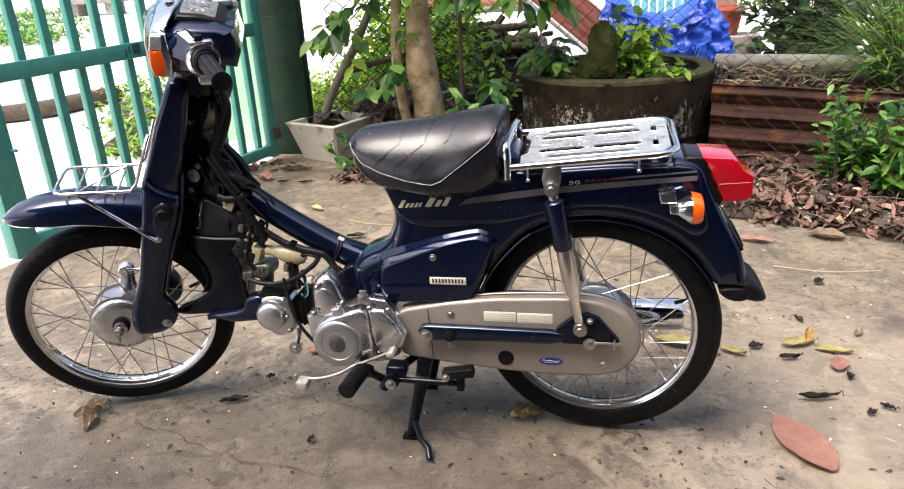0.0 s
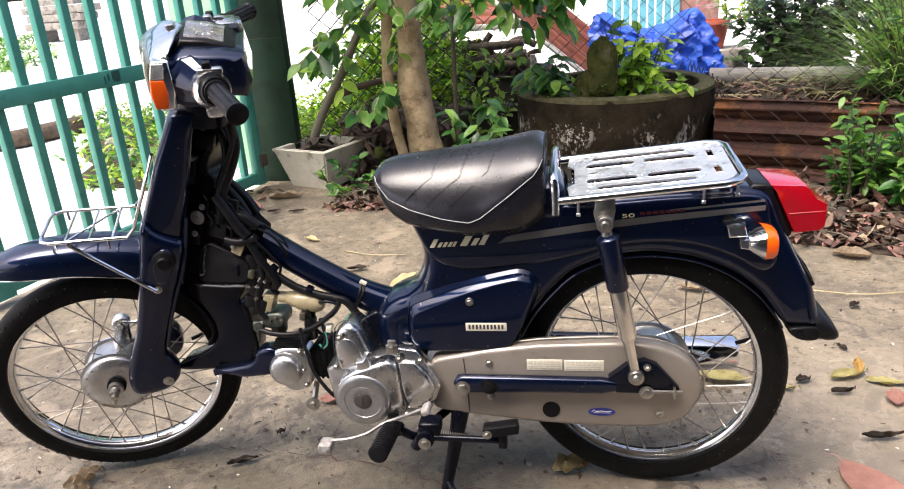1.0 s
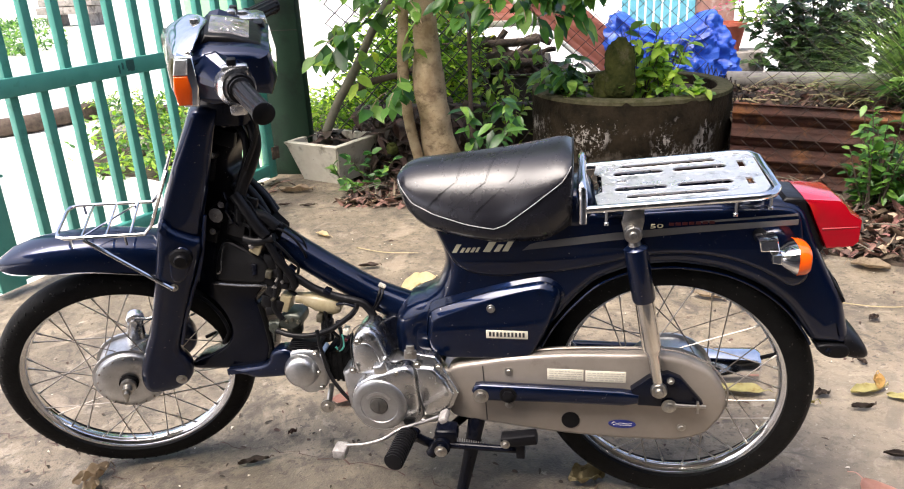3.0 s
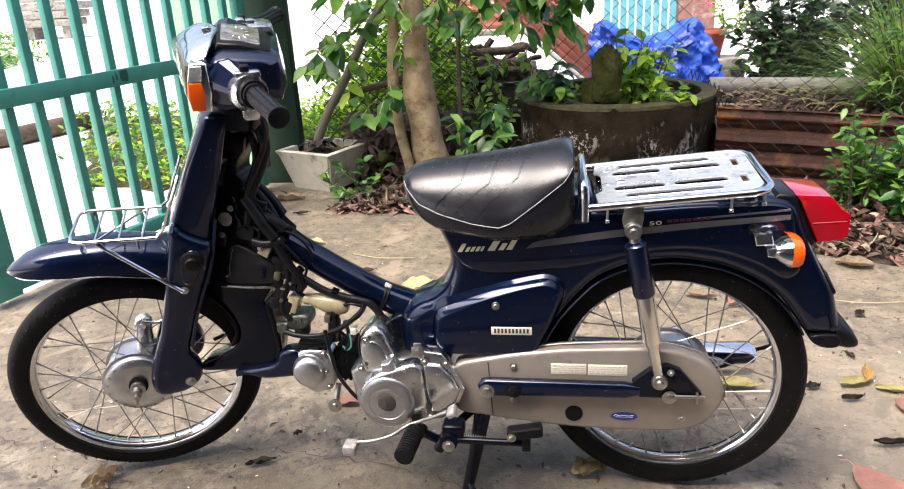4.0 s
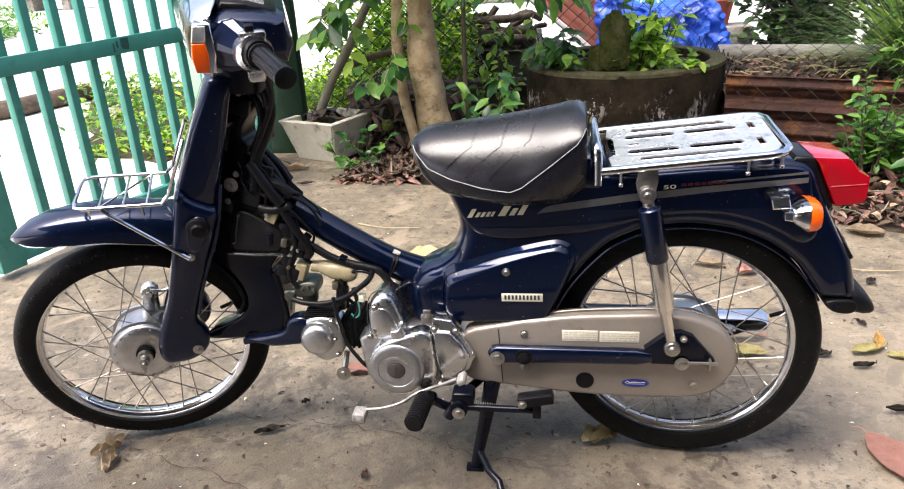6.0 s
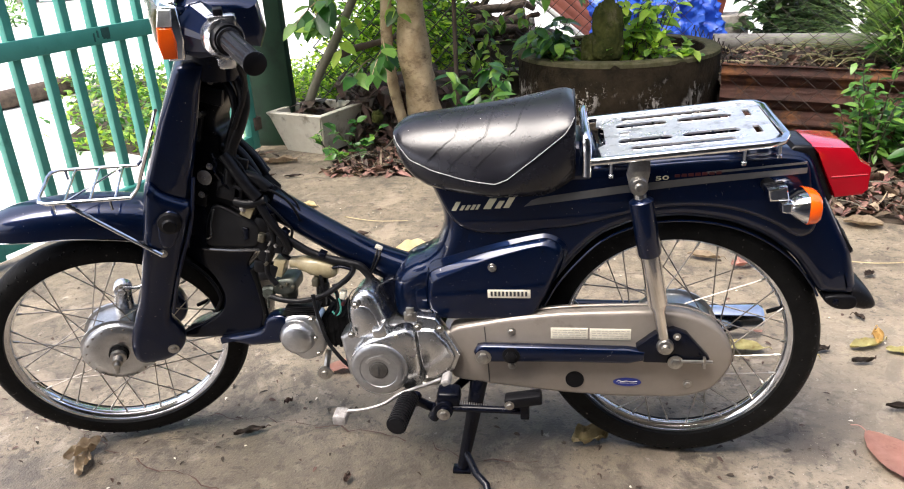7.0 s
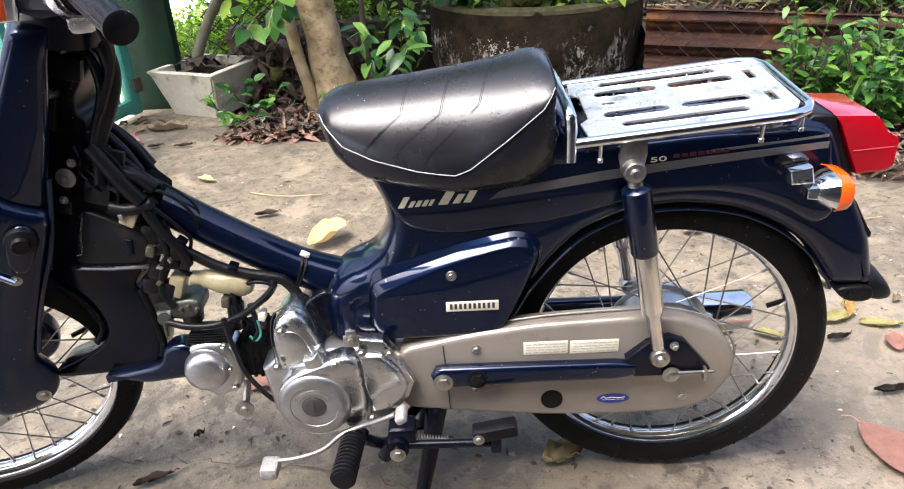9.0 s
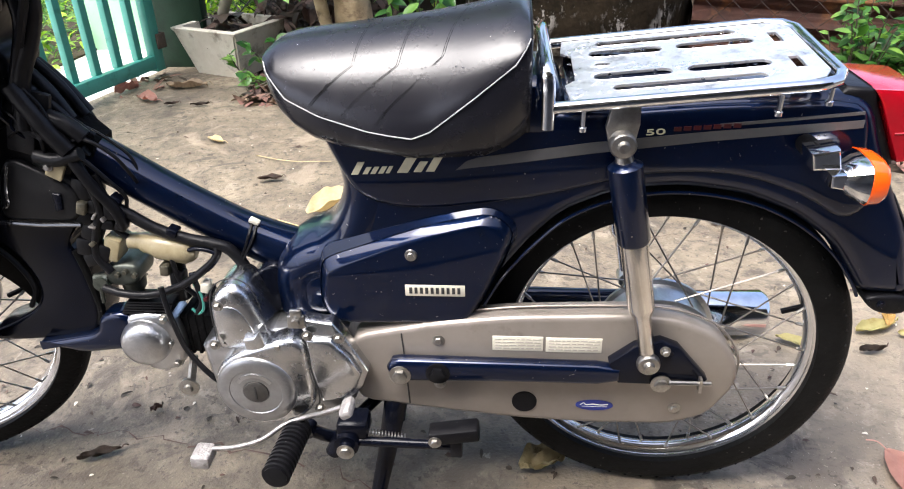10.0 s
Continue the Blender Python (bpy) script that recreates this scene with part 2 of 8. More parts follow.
MOSS = mat("mossy stone", (0.020, 0.027, 0.007), (0.062, 0.066, 0.018), rough=0.95, spec=0.1, scale=16, bump=1.0, bump_scale=45, stain=(0.11, 0.09, 0.055), stain_scale=14, stain_at=0.60)
OLDCON = mat("old grey concrete", (0.30, 0.28, 0.25), (0.2, 0.185, 0.16), rough=0.9, scale=12, bump=0.4, bump_scale=60, stain=(0.06, 0.055, 0.045), stain_scale=6, stain_at=0.58)
DARKWALL = mat("dark mouldy wall", (0.028, 0.024, 0.020), (0.05, 0.042, 0.035), rough=0.95, scale=10, bump=0.4, bump_scale=50)
ROADM = mat("pale concrete road", (0.72, 0.71, 0.67), (0.66, 0.645, 0.61), rough=0.85, scale=4, bump=0.2, bump_scale=60, stain=(0.5, 0.48, 0.44), stain_scale=1.6, stain_at=0.66)
WIRE = mat("rusted wire", (0.045, 0.03, 0.022), (0.025, 0.018, 0.014), rough=0.6, metal=0.3, scale=60)
TERRA = mat("terracotta", (0.45, 0.12, 0.07), (0.36, 0.09, 0.055), rough=0.8, scale=20)
DARKFLOOR = mat("dark unseen floor", (0.075, 0.070, 0.066), (0.055, 0.052, 0.05), rough=0.6, scale=5, stain=(0.035, 0.033, 0.03), stain_scale=3, stain_at=0.6)
PLASTER = mat("dark grey unseen wall", (0.14, 0.135, 0.13), (0.11, 0.105, 0.10), rough=0.85, scale=4, bump=0.1, stain=(0.08, 0.075, 0.07), stain_scale=2, stain_at=0.64)
CYANW = mat("pale blue slats", (0.11, 0.34, 0.42), (0.08, 0.27, 0.34), rough=0.6, scale=10)
PINKF = mat("pink blossom", (0.7, 0.06, 0.2), (0.6, 0.04, 0.15), rough=0.6, scale=20)


def specks(m, scale, at, colour, amount):
    """Fine settled dust and chips over a material."""
    n, link = m.node_tree.nodes, m.node_tree.links.new
    b = n["Principled BSDF"]
    tc = [x for x in n if x.bl_idname == "ShaderNodeTexCoord"][0]
    ns = n.new("ShaderNodeTexNoise")
    ns.inputs["Scale"].default_value, ns.inputs["Detail"].default_value = scale, 3
    link(tc.outputs["Object"], ns.inputs["Vector"])
    r = n.new("ShaderNodeMapRange")
    r.inputs[1].default_value, r.inputs[2].default_value, r.inputs[4].default_value = at, at + 0.03, amount
    link(ns.outputs["Fac"], r.inputs[0])
    mx = n.new("ShaderNodeMix")
    mx.data_type = "RGBA"
    link(r.outputs[0], mx.inputs[0])
    link(b.inputs["Base Color"].links[0].from_socket, mx.inputs[6])
    mx.inputs[7].default_value = (*colour, 1)
    link(mx.outputs[2], b.inputs["Base Color"])



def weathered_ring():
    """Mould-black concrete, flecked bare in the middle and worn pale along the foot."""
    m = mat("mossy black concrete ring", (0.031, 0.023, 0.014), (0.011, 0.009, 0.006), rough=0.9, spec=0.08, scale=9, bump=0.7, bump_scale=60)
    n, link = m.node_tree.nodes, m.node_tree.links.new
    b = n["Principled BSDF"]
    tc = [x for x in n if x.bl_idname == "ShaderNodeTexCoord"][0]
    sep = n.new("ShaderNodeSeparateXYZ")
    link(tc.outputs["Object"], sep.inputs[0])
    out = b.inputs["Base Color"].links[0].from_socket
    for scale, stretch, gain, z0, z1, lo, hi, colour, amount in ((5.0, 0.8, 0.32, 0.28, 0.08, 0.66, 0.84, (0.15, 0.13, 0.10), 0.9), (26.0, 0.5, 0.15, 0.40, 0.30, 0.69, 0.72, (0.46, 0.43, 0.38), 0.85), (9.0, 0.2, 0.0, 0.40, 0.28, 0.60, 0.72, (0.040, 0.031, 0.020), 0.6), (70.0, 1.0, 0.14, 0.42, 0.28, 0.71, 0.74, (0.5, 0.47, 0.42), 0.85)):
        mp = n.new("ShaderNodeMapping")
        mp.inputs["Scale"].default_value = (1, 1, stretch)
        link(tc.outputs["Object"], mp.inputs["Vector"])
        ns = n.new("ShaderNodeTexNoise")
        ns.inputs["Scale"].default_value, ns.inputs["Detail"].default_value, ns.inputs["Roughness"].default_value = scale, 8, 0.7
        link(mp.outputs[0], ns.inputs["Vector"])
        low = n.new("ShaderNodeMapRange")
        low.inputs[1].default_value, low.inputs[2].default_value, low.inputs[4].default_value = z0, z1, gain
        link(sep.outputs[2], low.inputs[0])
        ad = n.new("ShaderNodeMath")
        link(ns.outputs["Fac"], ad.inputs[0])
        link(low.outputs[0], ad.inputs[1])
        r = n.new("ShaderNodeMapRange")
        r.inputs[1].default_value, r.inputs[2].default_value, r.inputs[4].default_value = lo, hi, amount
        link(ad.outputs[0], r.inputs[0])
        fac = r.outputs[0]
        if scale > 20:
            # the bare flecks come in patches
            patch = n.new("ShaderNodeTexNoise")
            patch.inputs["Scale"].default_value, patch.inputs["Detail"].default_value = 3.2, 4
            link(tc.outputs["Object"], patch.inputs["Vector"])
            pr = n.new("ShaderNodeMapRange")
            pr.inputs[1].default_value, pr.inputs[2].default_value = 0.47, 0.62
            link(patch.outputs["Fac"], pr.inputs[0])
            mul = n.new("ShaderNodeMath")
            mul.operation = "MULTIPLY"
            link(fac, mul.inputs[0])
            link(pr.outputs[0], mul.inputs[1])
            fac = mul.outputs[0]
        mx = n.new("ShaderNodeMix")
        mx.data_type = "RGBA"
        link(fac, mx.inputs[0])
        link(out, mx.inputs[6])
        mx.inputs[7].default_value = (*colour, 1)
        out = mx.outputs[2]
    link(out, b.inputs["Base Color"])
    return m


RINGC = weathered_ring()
specks(PAINT, 170, 0.72, (0.25, 0.25, 0.26), 0.7)
specks(BLACK, 200, 0.715, (0.22, 0.21, 0.20), 0.7)
specks(RUBBER, 120, 0.70, (0.10, 0.09, 0.08), 0.6)


def yard_material():
    """Trodden concrete: tan-grey, damp darker clouds, pale scuffs, grit."""
    m = mat("trodden yard concrete", (0.205, 0.170, 0.122), (0.132, 0.110, 0.082), rough=0.6, scale=14, bump=0.28, bump_scale=170, rough_var=0.25)
    nt = m.node_tree
    n, link = nt.nodes, nt.links.new
    b = n["Principled BSDF"]
    tc = [x for x in n if x.bl_idname == "ShaderNodeTexCoord"][0]
    out = b.inputs["Base Color"].links[0].from_socket
    for scale, lo, hi, colour, amount, dist in ((1.6, 0.48, 0.66, (0.085, 0.071, 0.056), 0.8, 0.6), (6.0, 0.52, 0.66, (0.08, 0.068, 0.055), 0.75, 1.2), (3.2, 0.54, 0.64, (0.29, 0.245, 0.18), 0.55, 0.35),
                                                (11.0, 0.57, 0.64, (0.36, 0.32, 0.255), 0.35, 0.3), (32.0, 0.54, 0.62, (0.075, 0.062, 0.048), 0.75, 0.5), (70.0, 0.59, 0.64, (0.045, 0.036, 0.027), 0.9, 0.0), (140.0, 0.61, 0.68, (0.48, 0.43, 0.36), 0.6, 0.0), (18.0, 0.62, 0.68, (0.34, 0.30, 0.245), 0.5, 0.4), (45.0, 0.605, 0.635, (0.04, 0.032, 0.025), 0.85, 0.2), (4.5, 0.57, 0.63, (0.066, 0.056, 0.045), 0.85, 0.8), (9.0, 0.60, 0.63, (0.05, 0.043, 0.034), 0.7, 1.5), (2.4, 0.58, 0.64, (0.30, 0.25, 0.19), 0.55, 1.0), (15.0, 0.665, 0.69, (0.50, 0.46, 0.40), 0.5, 0.6), (230.0, 0.62, 0.68, (0.035, 0.028, 0.022), 0.7, 0.0)):
        ns = n.new("ShaderNodeTexNoise")
        ns.inputs["Scale"].default_value, ns.inputs["Detail"].default_value = scale, 10
        ns.inputs["Roughness"].default_value, ns.inputs["Distortion"].default_value = 0.65, dist
        link(tc.outputs["Object"], ns.inputs["Vector"])
        r = n.new("ShaderNodeMapRange")
        r.inputs[1].default_value, r.inputs[2].default_value, r.inputs[4].default_value = lo, hi, amount
        link(ns.outputs["Fac"], r.inputs[0])
        mx = n.new("ShaderNodeMix")
        mx.data_type = "RGBA"
        link(r.outputs[0], mx.inputs[0])
        link(out, mx.inputs[6])
        mx.inputs[7].default_value = (*colour, 1)
        out = mx.outputs[2]
    sep = n.new("ShaderNodeSeparateXYZ")
    link(tc.outputs["Object"], sep.inputs[0])
    ns = n.new("ShaderNodeTexNoise")
    ns.inputs["Scale"].default_value, ns.inputs["Detail"].default_value, ns.inputs["Roughness"].default_value = 2.2, 10, 0.7
    link(tc.outputs["Object"], ns.inputs["Vector"])
    ad = n.new("ShaderNodeMath")
    ad.operation = "MULTIPLY_ADD"
    link(ns.outputs["Fac"], ad.inputs[0])
    ad.inputs[1].default_value = 1.8
    link(sep.outputs[1], ad.inputs[2])
    r = n.new("ShaderNodeMapRange")
    r.inputs[1].default_value, r.inputs[2].default_value, r.inputs[4].default_value = 1.0, 1.9, 0.32
    link(ad.outputs[0], r.inputs[0])
    mx = n.new("ShaderNodeMix")
    mx.data_type, mx.blend_type = "RGBA", "MULTIPLY"
    link(r.outputs[0], mx.inputs[0])
    link(out, mx.inputs[6])
    mx.inputs[7].default_value = (0.97, 0.95, 0.80, 1)
    out = mx.outputs[2]
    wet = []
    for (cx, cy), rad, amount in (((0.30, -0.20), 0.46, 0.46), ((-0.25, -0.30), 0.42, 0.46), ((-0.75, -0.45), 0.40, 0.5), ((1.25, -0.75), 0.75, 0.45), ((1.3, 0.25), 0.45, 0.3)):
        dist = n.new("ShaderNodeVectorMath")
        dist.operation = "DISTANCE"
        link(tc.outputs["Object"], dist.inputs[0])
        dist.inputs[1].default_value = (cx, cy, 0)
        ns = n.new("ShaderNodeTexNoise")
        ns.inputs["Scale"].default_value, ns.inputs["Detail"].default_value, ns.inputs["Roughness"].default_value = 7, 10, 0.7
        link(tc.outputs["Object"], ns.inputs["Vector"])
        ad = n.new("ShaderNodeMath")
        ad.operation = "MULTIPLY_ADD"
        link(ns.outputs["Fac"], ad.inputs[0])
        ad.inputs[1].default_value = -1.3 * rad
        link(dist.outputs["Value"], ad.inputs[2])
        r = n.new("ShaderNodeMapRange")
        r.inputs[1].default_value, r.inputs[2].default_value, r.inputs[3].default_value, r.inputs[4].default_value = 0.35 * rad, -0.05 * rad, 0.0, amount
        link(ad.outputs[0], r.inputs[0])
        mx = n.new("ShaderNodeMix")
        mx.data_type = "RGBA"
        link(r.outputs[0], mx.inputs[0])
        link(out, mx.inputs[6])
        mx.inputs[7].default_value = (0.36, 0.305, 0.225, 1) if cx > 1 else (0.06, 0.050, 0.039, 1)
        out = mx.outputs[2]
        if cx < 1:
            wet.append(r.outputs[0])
    rough = b.inputs["Roughness"].links[0].from_socket
    for w in wet:
        mr = n.new("ShaderNodeMix")
        link(w, mr.inputs[0])
        link(rough, mr.inputs[2])
        mr.inputs[3].default_value = 0.12
        rough = mr.outputs[0]
    link(rough, b.inputs["Roughness"])
    link(out, b.inputs["Base Color"])
    return m


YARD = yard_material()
PIPEW = mat("dull white piping", (0.42, 0.42, 0.42), (0.3, 0.3, 0.3), rough=0.5, scale=60)
WATER = mat("rain water", (0.95, 0.97, 1.0), rough=0.05, trans=1.0, ior=1.33, rough_var=0.02)


# ---- mesh helpers ----
from mathutils.geometry import tessellate_polygon


def mesh_of(name, bm, material, smooth=True, angle=40):
    bmesh.ops.recalc_face_normals(bm, faces=bm.faces)
    me = bpy.data.meshes.new(name)
    bm.to_mesh(me)
    bm.free()
    me.materials.append(material)
    if smooth:
        me.shade_smooth()
        me.set_sharp_from_angle(angle=radians(angle))
    return me


def part(name, bm, material, parent, label="", m=None, smooth=True, angle=40):
    """Links a bmesh (or a ready mesh) as one mesh object under a thing or a part."""
    me = bm if isinstance(bm, bpy.types.Mesh) else mesh_of(name, bm, material, smooth, angle)
    ob = new(name, me)
    ob.parent = parent
    if m is not None:
        ob.matrix_basis = m
    if label:
        tagged(ob, label)
    return ob


def thing(name, label, category, bm=None, material=None, at=None, group="", kind="", smooth=True, angle=40):
    ob = new(name, mesh_of(name, bm, material, smooth, angle) if bm else None)
    if at is not None:
        ob.matrix_basis = at
    return tagged(ob, label, category, group, kind)


def box(bm, x0, x1, y0, y1, z0, z1, bevel=0.0, m=None):
    r = bmesh.ops.create_cube(bm, size=1, matrix=Matrix.LocRotScale(((x0 + x1) / 2, (y0 + y1) / 2, (z0 + z1) / 2), None, (x1 - x0, y1 - y0, z1 - z0)))
    vs = r["verts"]
    if bevel:
        es = list({e for v in vs for e in v.link_edges})
        o = bmesh.ops.bevel(bm, geom=es, offset=bevel, segments=2, affect="EDGES", profile=0.5)
        vs = list({v for f in o["faces"] for v in f.verts} | {v for v in vs if v.is_valid})
    if m is not None:
        bmesh.ops.transform(bm, matrix=m, verts=vs)
    return vs


def rings(bm, loops, closed=True, cap0=True, cap1=True):
    """Skins a list of equal point loops."""
    vs = [[bm.verts.new(p) for p in loop] for loop in loops]
    n = len(vs[0])
    for a, b in zip(vs, vs[1:]):
        for i in range(n if closed else n - 1):
            j = (i + 1) % n
            bm.faces.new((a[i], a[j], b[j], b[i]))
    for on, loop in ((cap0, vs[0]), (cap1, vs[-1])):
        if closed and on:
            if n > 8:
                for tri in tessellate_polygon([[v.co for v in loop]]):
                    if len(set(tri)) == 3:
                        bm.faces.new([loop[i] for i in tri])
            else:
                bm.faces.new(loop)
    return vs


def smooth_line(pts, per=6):
    """Catmull-Rom through the points."""
    p = [Vector(q) for q in pts]
    p = [2 * p[0] - p[1], *p, 2 * p[-1] - p[-2]]
    out = []
    for a, b, c, d in zip(p, p[1:], p[2:], p[3:]):
        for k in range(per):
            t = k / per
            out.append(0.5 * (2 * b + (c - a) * t + (2 * a - 5 * b + 4 * c - d) * t * t + (3 * b - a - 3 * c + d) * t ** 3))
    out.append(p[-2])
    return out


def smooth_loop(pts, per=3):
    """Cuts the corners of a loop twice."""
    p = [Vector(q) for q in pts]
    for _ in range(2):
        out = []
        for a, b in zip(p, p[1:] + p[:1]):
            cut = min(0.25, 0.012 / max((b - a).length, 1e-6))
            out += [a.lerp(b, cut), b.lerp(a, cut)]
        p = out
    return p


def tube(bm, pts, r, seg=10, caps=True):
    """A round tube along points; r is one radius or one for each point."""
    pts = [Vector(p) for p in pts]
    rs = r if isinstance(r, (list, tuple)) else [r] * len(pts)
    if len(rs) != len(pts):
        k = len(rs) - 1
        rs = [float(np.interp(i / (len(pts) - 1) * k, range(k + 1), rs)) for i in range(len(pts))]
    loops, side = [], None
    for i, p in enumerate(pts):
        d = (pts[min(i + 1, len(pts) - 1)] - pts[max(i - 1, 0)]).normalized()
        if side is None:
            side = d.orthogonal().normalized()
        side = (side - d * side.dot(d)).normalized()
        up = d.cross(side)
        loops.append([p + rs[i] * (math.cos(a) * side + math.sin(a) * up) for a in (2 * math.pi * k / seg for k in range(seg))])
    rings(bm, loops, True, caps, caps)


def lathe(bm, profile, centre, axis="y", seg=32, closed=False):
    """Turns a profile of (radius, along) round an axis through centre. closed: the profile is a loop."""
    c = Vector(centre)
    def at(r, h, a):
        s, k = r * math.sin(a), r * math.cos(a)
        return c + Vector({"y": (k, h, s), "x": (h, k, s), "z": (k, s, h)}[axis])
    cols = [[bm.verts.new(at(r, h, 2 * math.pi * i / seg)) for r, h in profile] for i in range(seg)]
    n = len(profile)
    for i in range(seg):
        a, b = cols[i], cols[(i + 1) % seg]
        for k in range(n if closed else n - 1):
            j = (k + 1) % n
            bm.faces.new((a[k], b[k], b[j], a[j]))
    if not closed:
        if profile[0][0] > 1e-6:
            bm.faces.new([col[0] for col in cols])
        if profile[-1][0] > 1e-6:
            bm.faces.new([col[-1] for col in cols])
    bmesh.ops.remove_doubles(bm, verts=bm.verts, dist=1e-6)


def inset(poly, d):
    """A polygon of (x, z) drawn in by d."""
    area = sum(a[0] * b[1] - b[0] * a[1] for a, b in zip(poly, poly[1:] + poly[:1]))
    s = 1 if area > 0 else -1
    out = []
    for i, p in enumerate(poly):
        a, b = poly[i - 1], poly[(i + 1) % len(poly)]
        t = Vector((b[0] - a[0], b[1] - a[1]))
        t = t.normalized() if t.length > 1e-9 else Vector((1, 0))
        out.append((p[0] - s * t.y * d, p[1] + s * t.x * d))
    return out


def prism(bm, poly, y0, y1, bevel=0.004, steps=3, far=True):
    """A plate of the outline poly in (x, z), from y0 to y1, with rounded rims."""
    poly = [tuple(p)[:2] for p in poly]
    loops = [[(x, y0 + bevel * (1 - math.cos(math.pi / 2 * k / steps)), z) for x, z in inset(poly, bevel * (1 - math.sin(math.pi / 2 * k / steps)))] for k in range(steps + 1)]
    if far:
        loops += [[(x, y1 - bevel * (1 - math.cos(math.pi / 2 * k / steps)), z) for x, z in inset(poly, bevel * (1 - math.sin(math.pi / 2 * k / steps)))] for k in range(steps, -1, -1)]
    else:
        loops.append([(x, y1, z) for x, z in poly])
    rings(bm, loops)


def bolt_bm(r=0.007, h=0.006, washer=True):
    bm = bmesh.new()
    if washer:
        lathe(bm, [(r * 1.5, 0), (r * 1.5, -0.0015), (r * 0.9, -0.002)], (0, 0, 0), seg=14)
    rings(bm, [[(k * math.cos(a), y, k * math.sin(a)) for a in (math.pi / 3 * i for i in range(6))] for k, y in ((r, 0.0), (r, -h), (r * 0.8, -h - 0.001))])
    return bm


def bent(bm, poly, ys, bevel=0.004):
    prism(bm, poly, ys[0], ys[1], bevel)


# leaves in one mesh
class Leaves:
    def __init__(self):
        self.v, self.f = [], []

    def add(self, pos, way, up, length, width, fold=0.25, curl=0.3):
        way = Vector(way).normalized()
        side = way.cross(Vector(up))
        side = side.normalized() if side.length > 1e-4 else way.orthogonal().normalized()
        nor = side.cross(way)
        k = len(self.v)
        pos = Vector(pos)
        for t, w in ((0.0, 0.0), (0.3, 0.9), (0.62, 0.85), (0.85, 0.42), (1.0, 0.0)):
            mid = pos + way * (length * t) - nor * (curl * length * t * t)
            if w == 0:
                self.v.append(mid)
            else:
                h = w * width / 2
                self.v += [mid - side * h + nor * (fold * h), mid, mid + side * h + nor * (fold * h)]
        self.f += [(k, k + 2, k + 1), (k, k + 3, k + 2)]
        for a in (k + 1, k + 4):
            self.f += [(a, a + 1, a + 4, a + 3), (a + 1, a + 2, a + 5, a + 4)]
        a = k + 7
        self.f += [(a, a + 1, k + 10), (a + 1, a + 2, k + 10)]

    def blade(self, base, tip, sag, width):
        base, tip = Vector(base), Vector(tip)
        side = (tip - base).cross(Vector((0, 0, 1)))
        side = side.normalized() if side.length > 1e-4 else Vector((1, 0, 0))
        k = len(self.v)
        for t in (0, 0.3, 0.6, 0.85):
            p = base.lerp(tip, t) + Vector((0, 0, sag * 4 * t * (1 - t)))
            w = width / 2 * (1 - t * 0.7)
            self.v += [p - side * w, p + side * w]
        self.v.append(tip)
        for a in (k, k + 2, k + 4):
            self.f.append((a, a + 1, a + 3, a + 2))
        self.f.append((k + 6, k + 7, k + 8))

    def mesh(self, name, material):
        me = bpy.data.meshes.new(name)
        me.from_pydata([tuple(p) for p in self.v], [], self.f)
        me.materials.append(material)
        me.shade_smooth()
        return me


def rnd(a, b):
    return random.uniform(a, b)


# ---- the setting ----
def flat(bm, pts, z0, z1):
    """A slab of a plan outline from z0 up to z1."""
    rings(bm, [[(x, y, z0) for x, y in pts], [(x, y, z1) for x, y in pts]])


bm = bmesh.new()
n = 60
for gx in range(n + 1):
    for gy in range(n + 1):
        sx, sy = gx / n * 2 - 1, gy / n * 2 - 1
        x, y = 300 * sx * abs(sx) ** 3 + 3 * sx, 300 * sy * abs(sy) ** 3 + 3 * sy
        near = max(abs(x), abs(y)) < 8
        bm.verts.new((x, y, -0.03 + (0.02 * noise.noise((x * 2, y * 2, 0)) if near else 0)))
bm.verts.ensure_lookup_table()
for gx in range(n):
    for gy in range(n):
        a = gx * (n + 1) + gy
        bm.faces.new([bm.verts[i] for i in (a, a + 1, a + n + 2, a + n + 1)])
ground = thing("ground", "dark damp garden earth reaching away all round", "ground", bm, SOIL, kind="structure")

# the yard's concrete, slightly uneven
bm = bmesh.new()
edge = [(-2.85, -3.2), (4.5, -3.2), (4.5, 0.55), (3.0, 0.85), (2.2, 1.1), (1.7, 1.28), (1.25, 1.5), (0.7, 1.72), (0.1, 1.9), (-0.4, 1.98), (-0.75, 2.2), (-0.9, 2.75), (-1.28, 2.8), (-1.36, 2.4), (-1.86, 0.6)]
cells = 90
grid = {}
for i in range(cells + 1):
    for j in range(cells + 1):
        x, y = -2.9 + 7.4 * i / cells, -3.2 + 6.0 * j / cells
        grid[i, j] = bm.verts.new((x, y, 0.006 * noise.noise((x * 1.3, y * 1.3, 3)) * (0 if abs(y) < 0.3 and abs(x) < 1 else 1)))


def inside(x, y, poly):
    hit = False
    for (xa, ya), (xb, yb) in zip(poly, poly[1:] + poly[:1]):
        if (ya > y) != (yb > y) and x < (xb - xa) * (y - ya) / (yb - ya) + xa:
            hit = not hit
    return hit


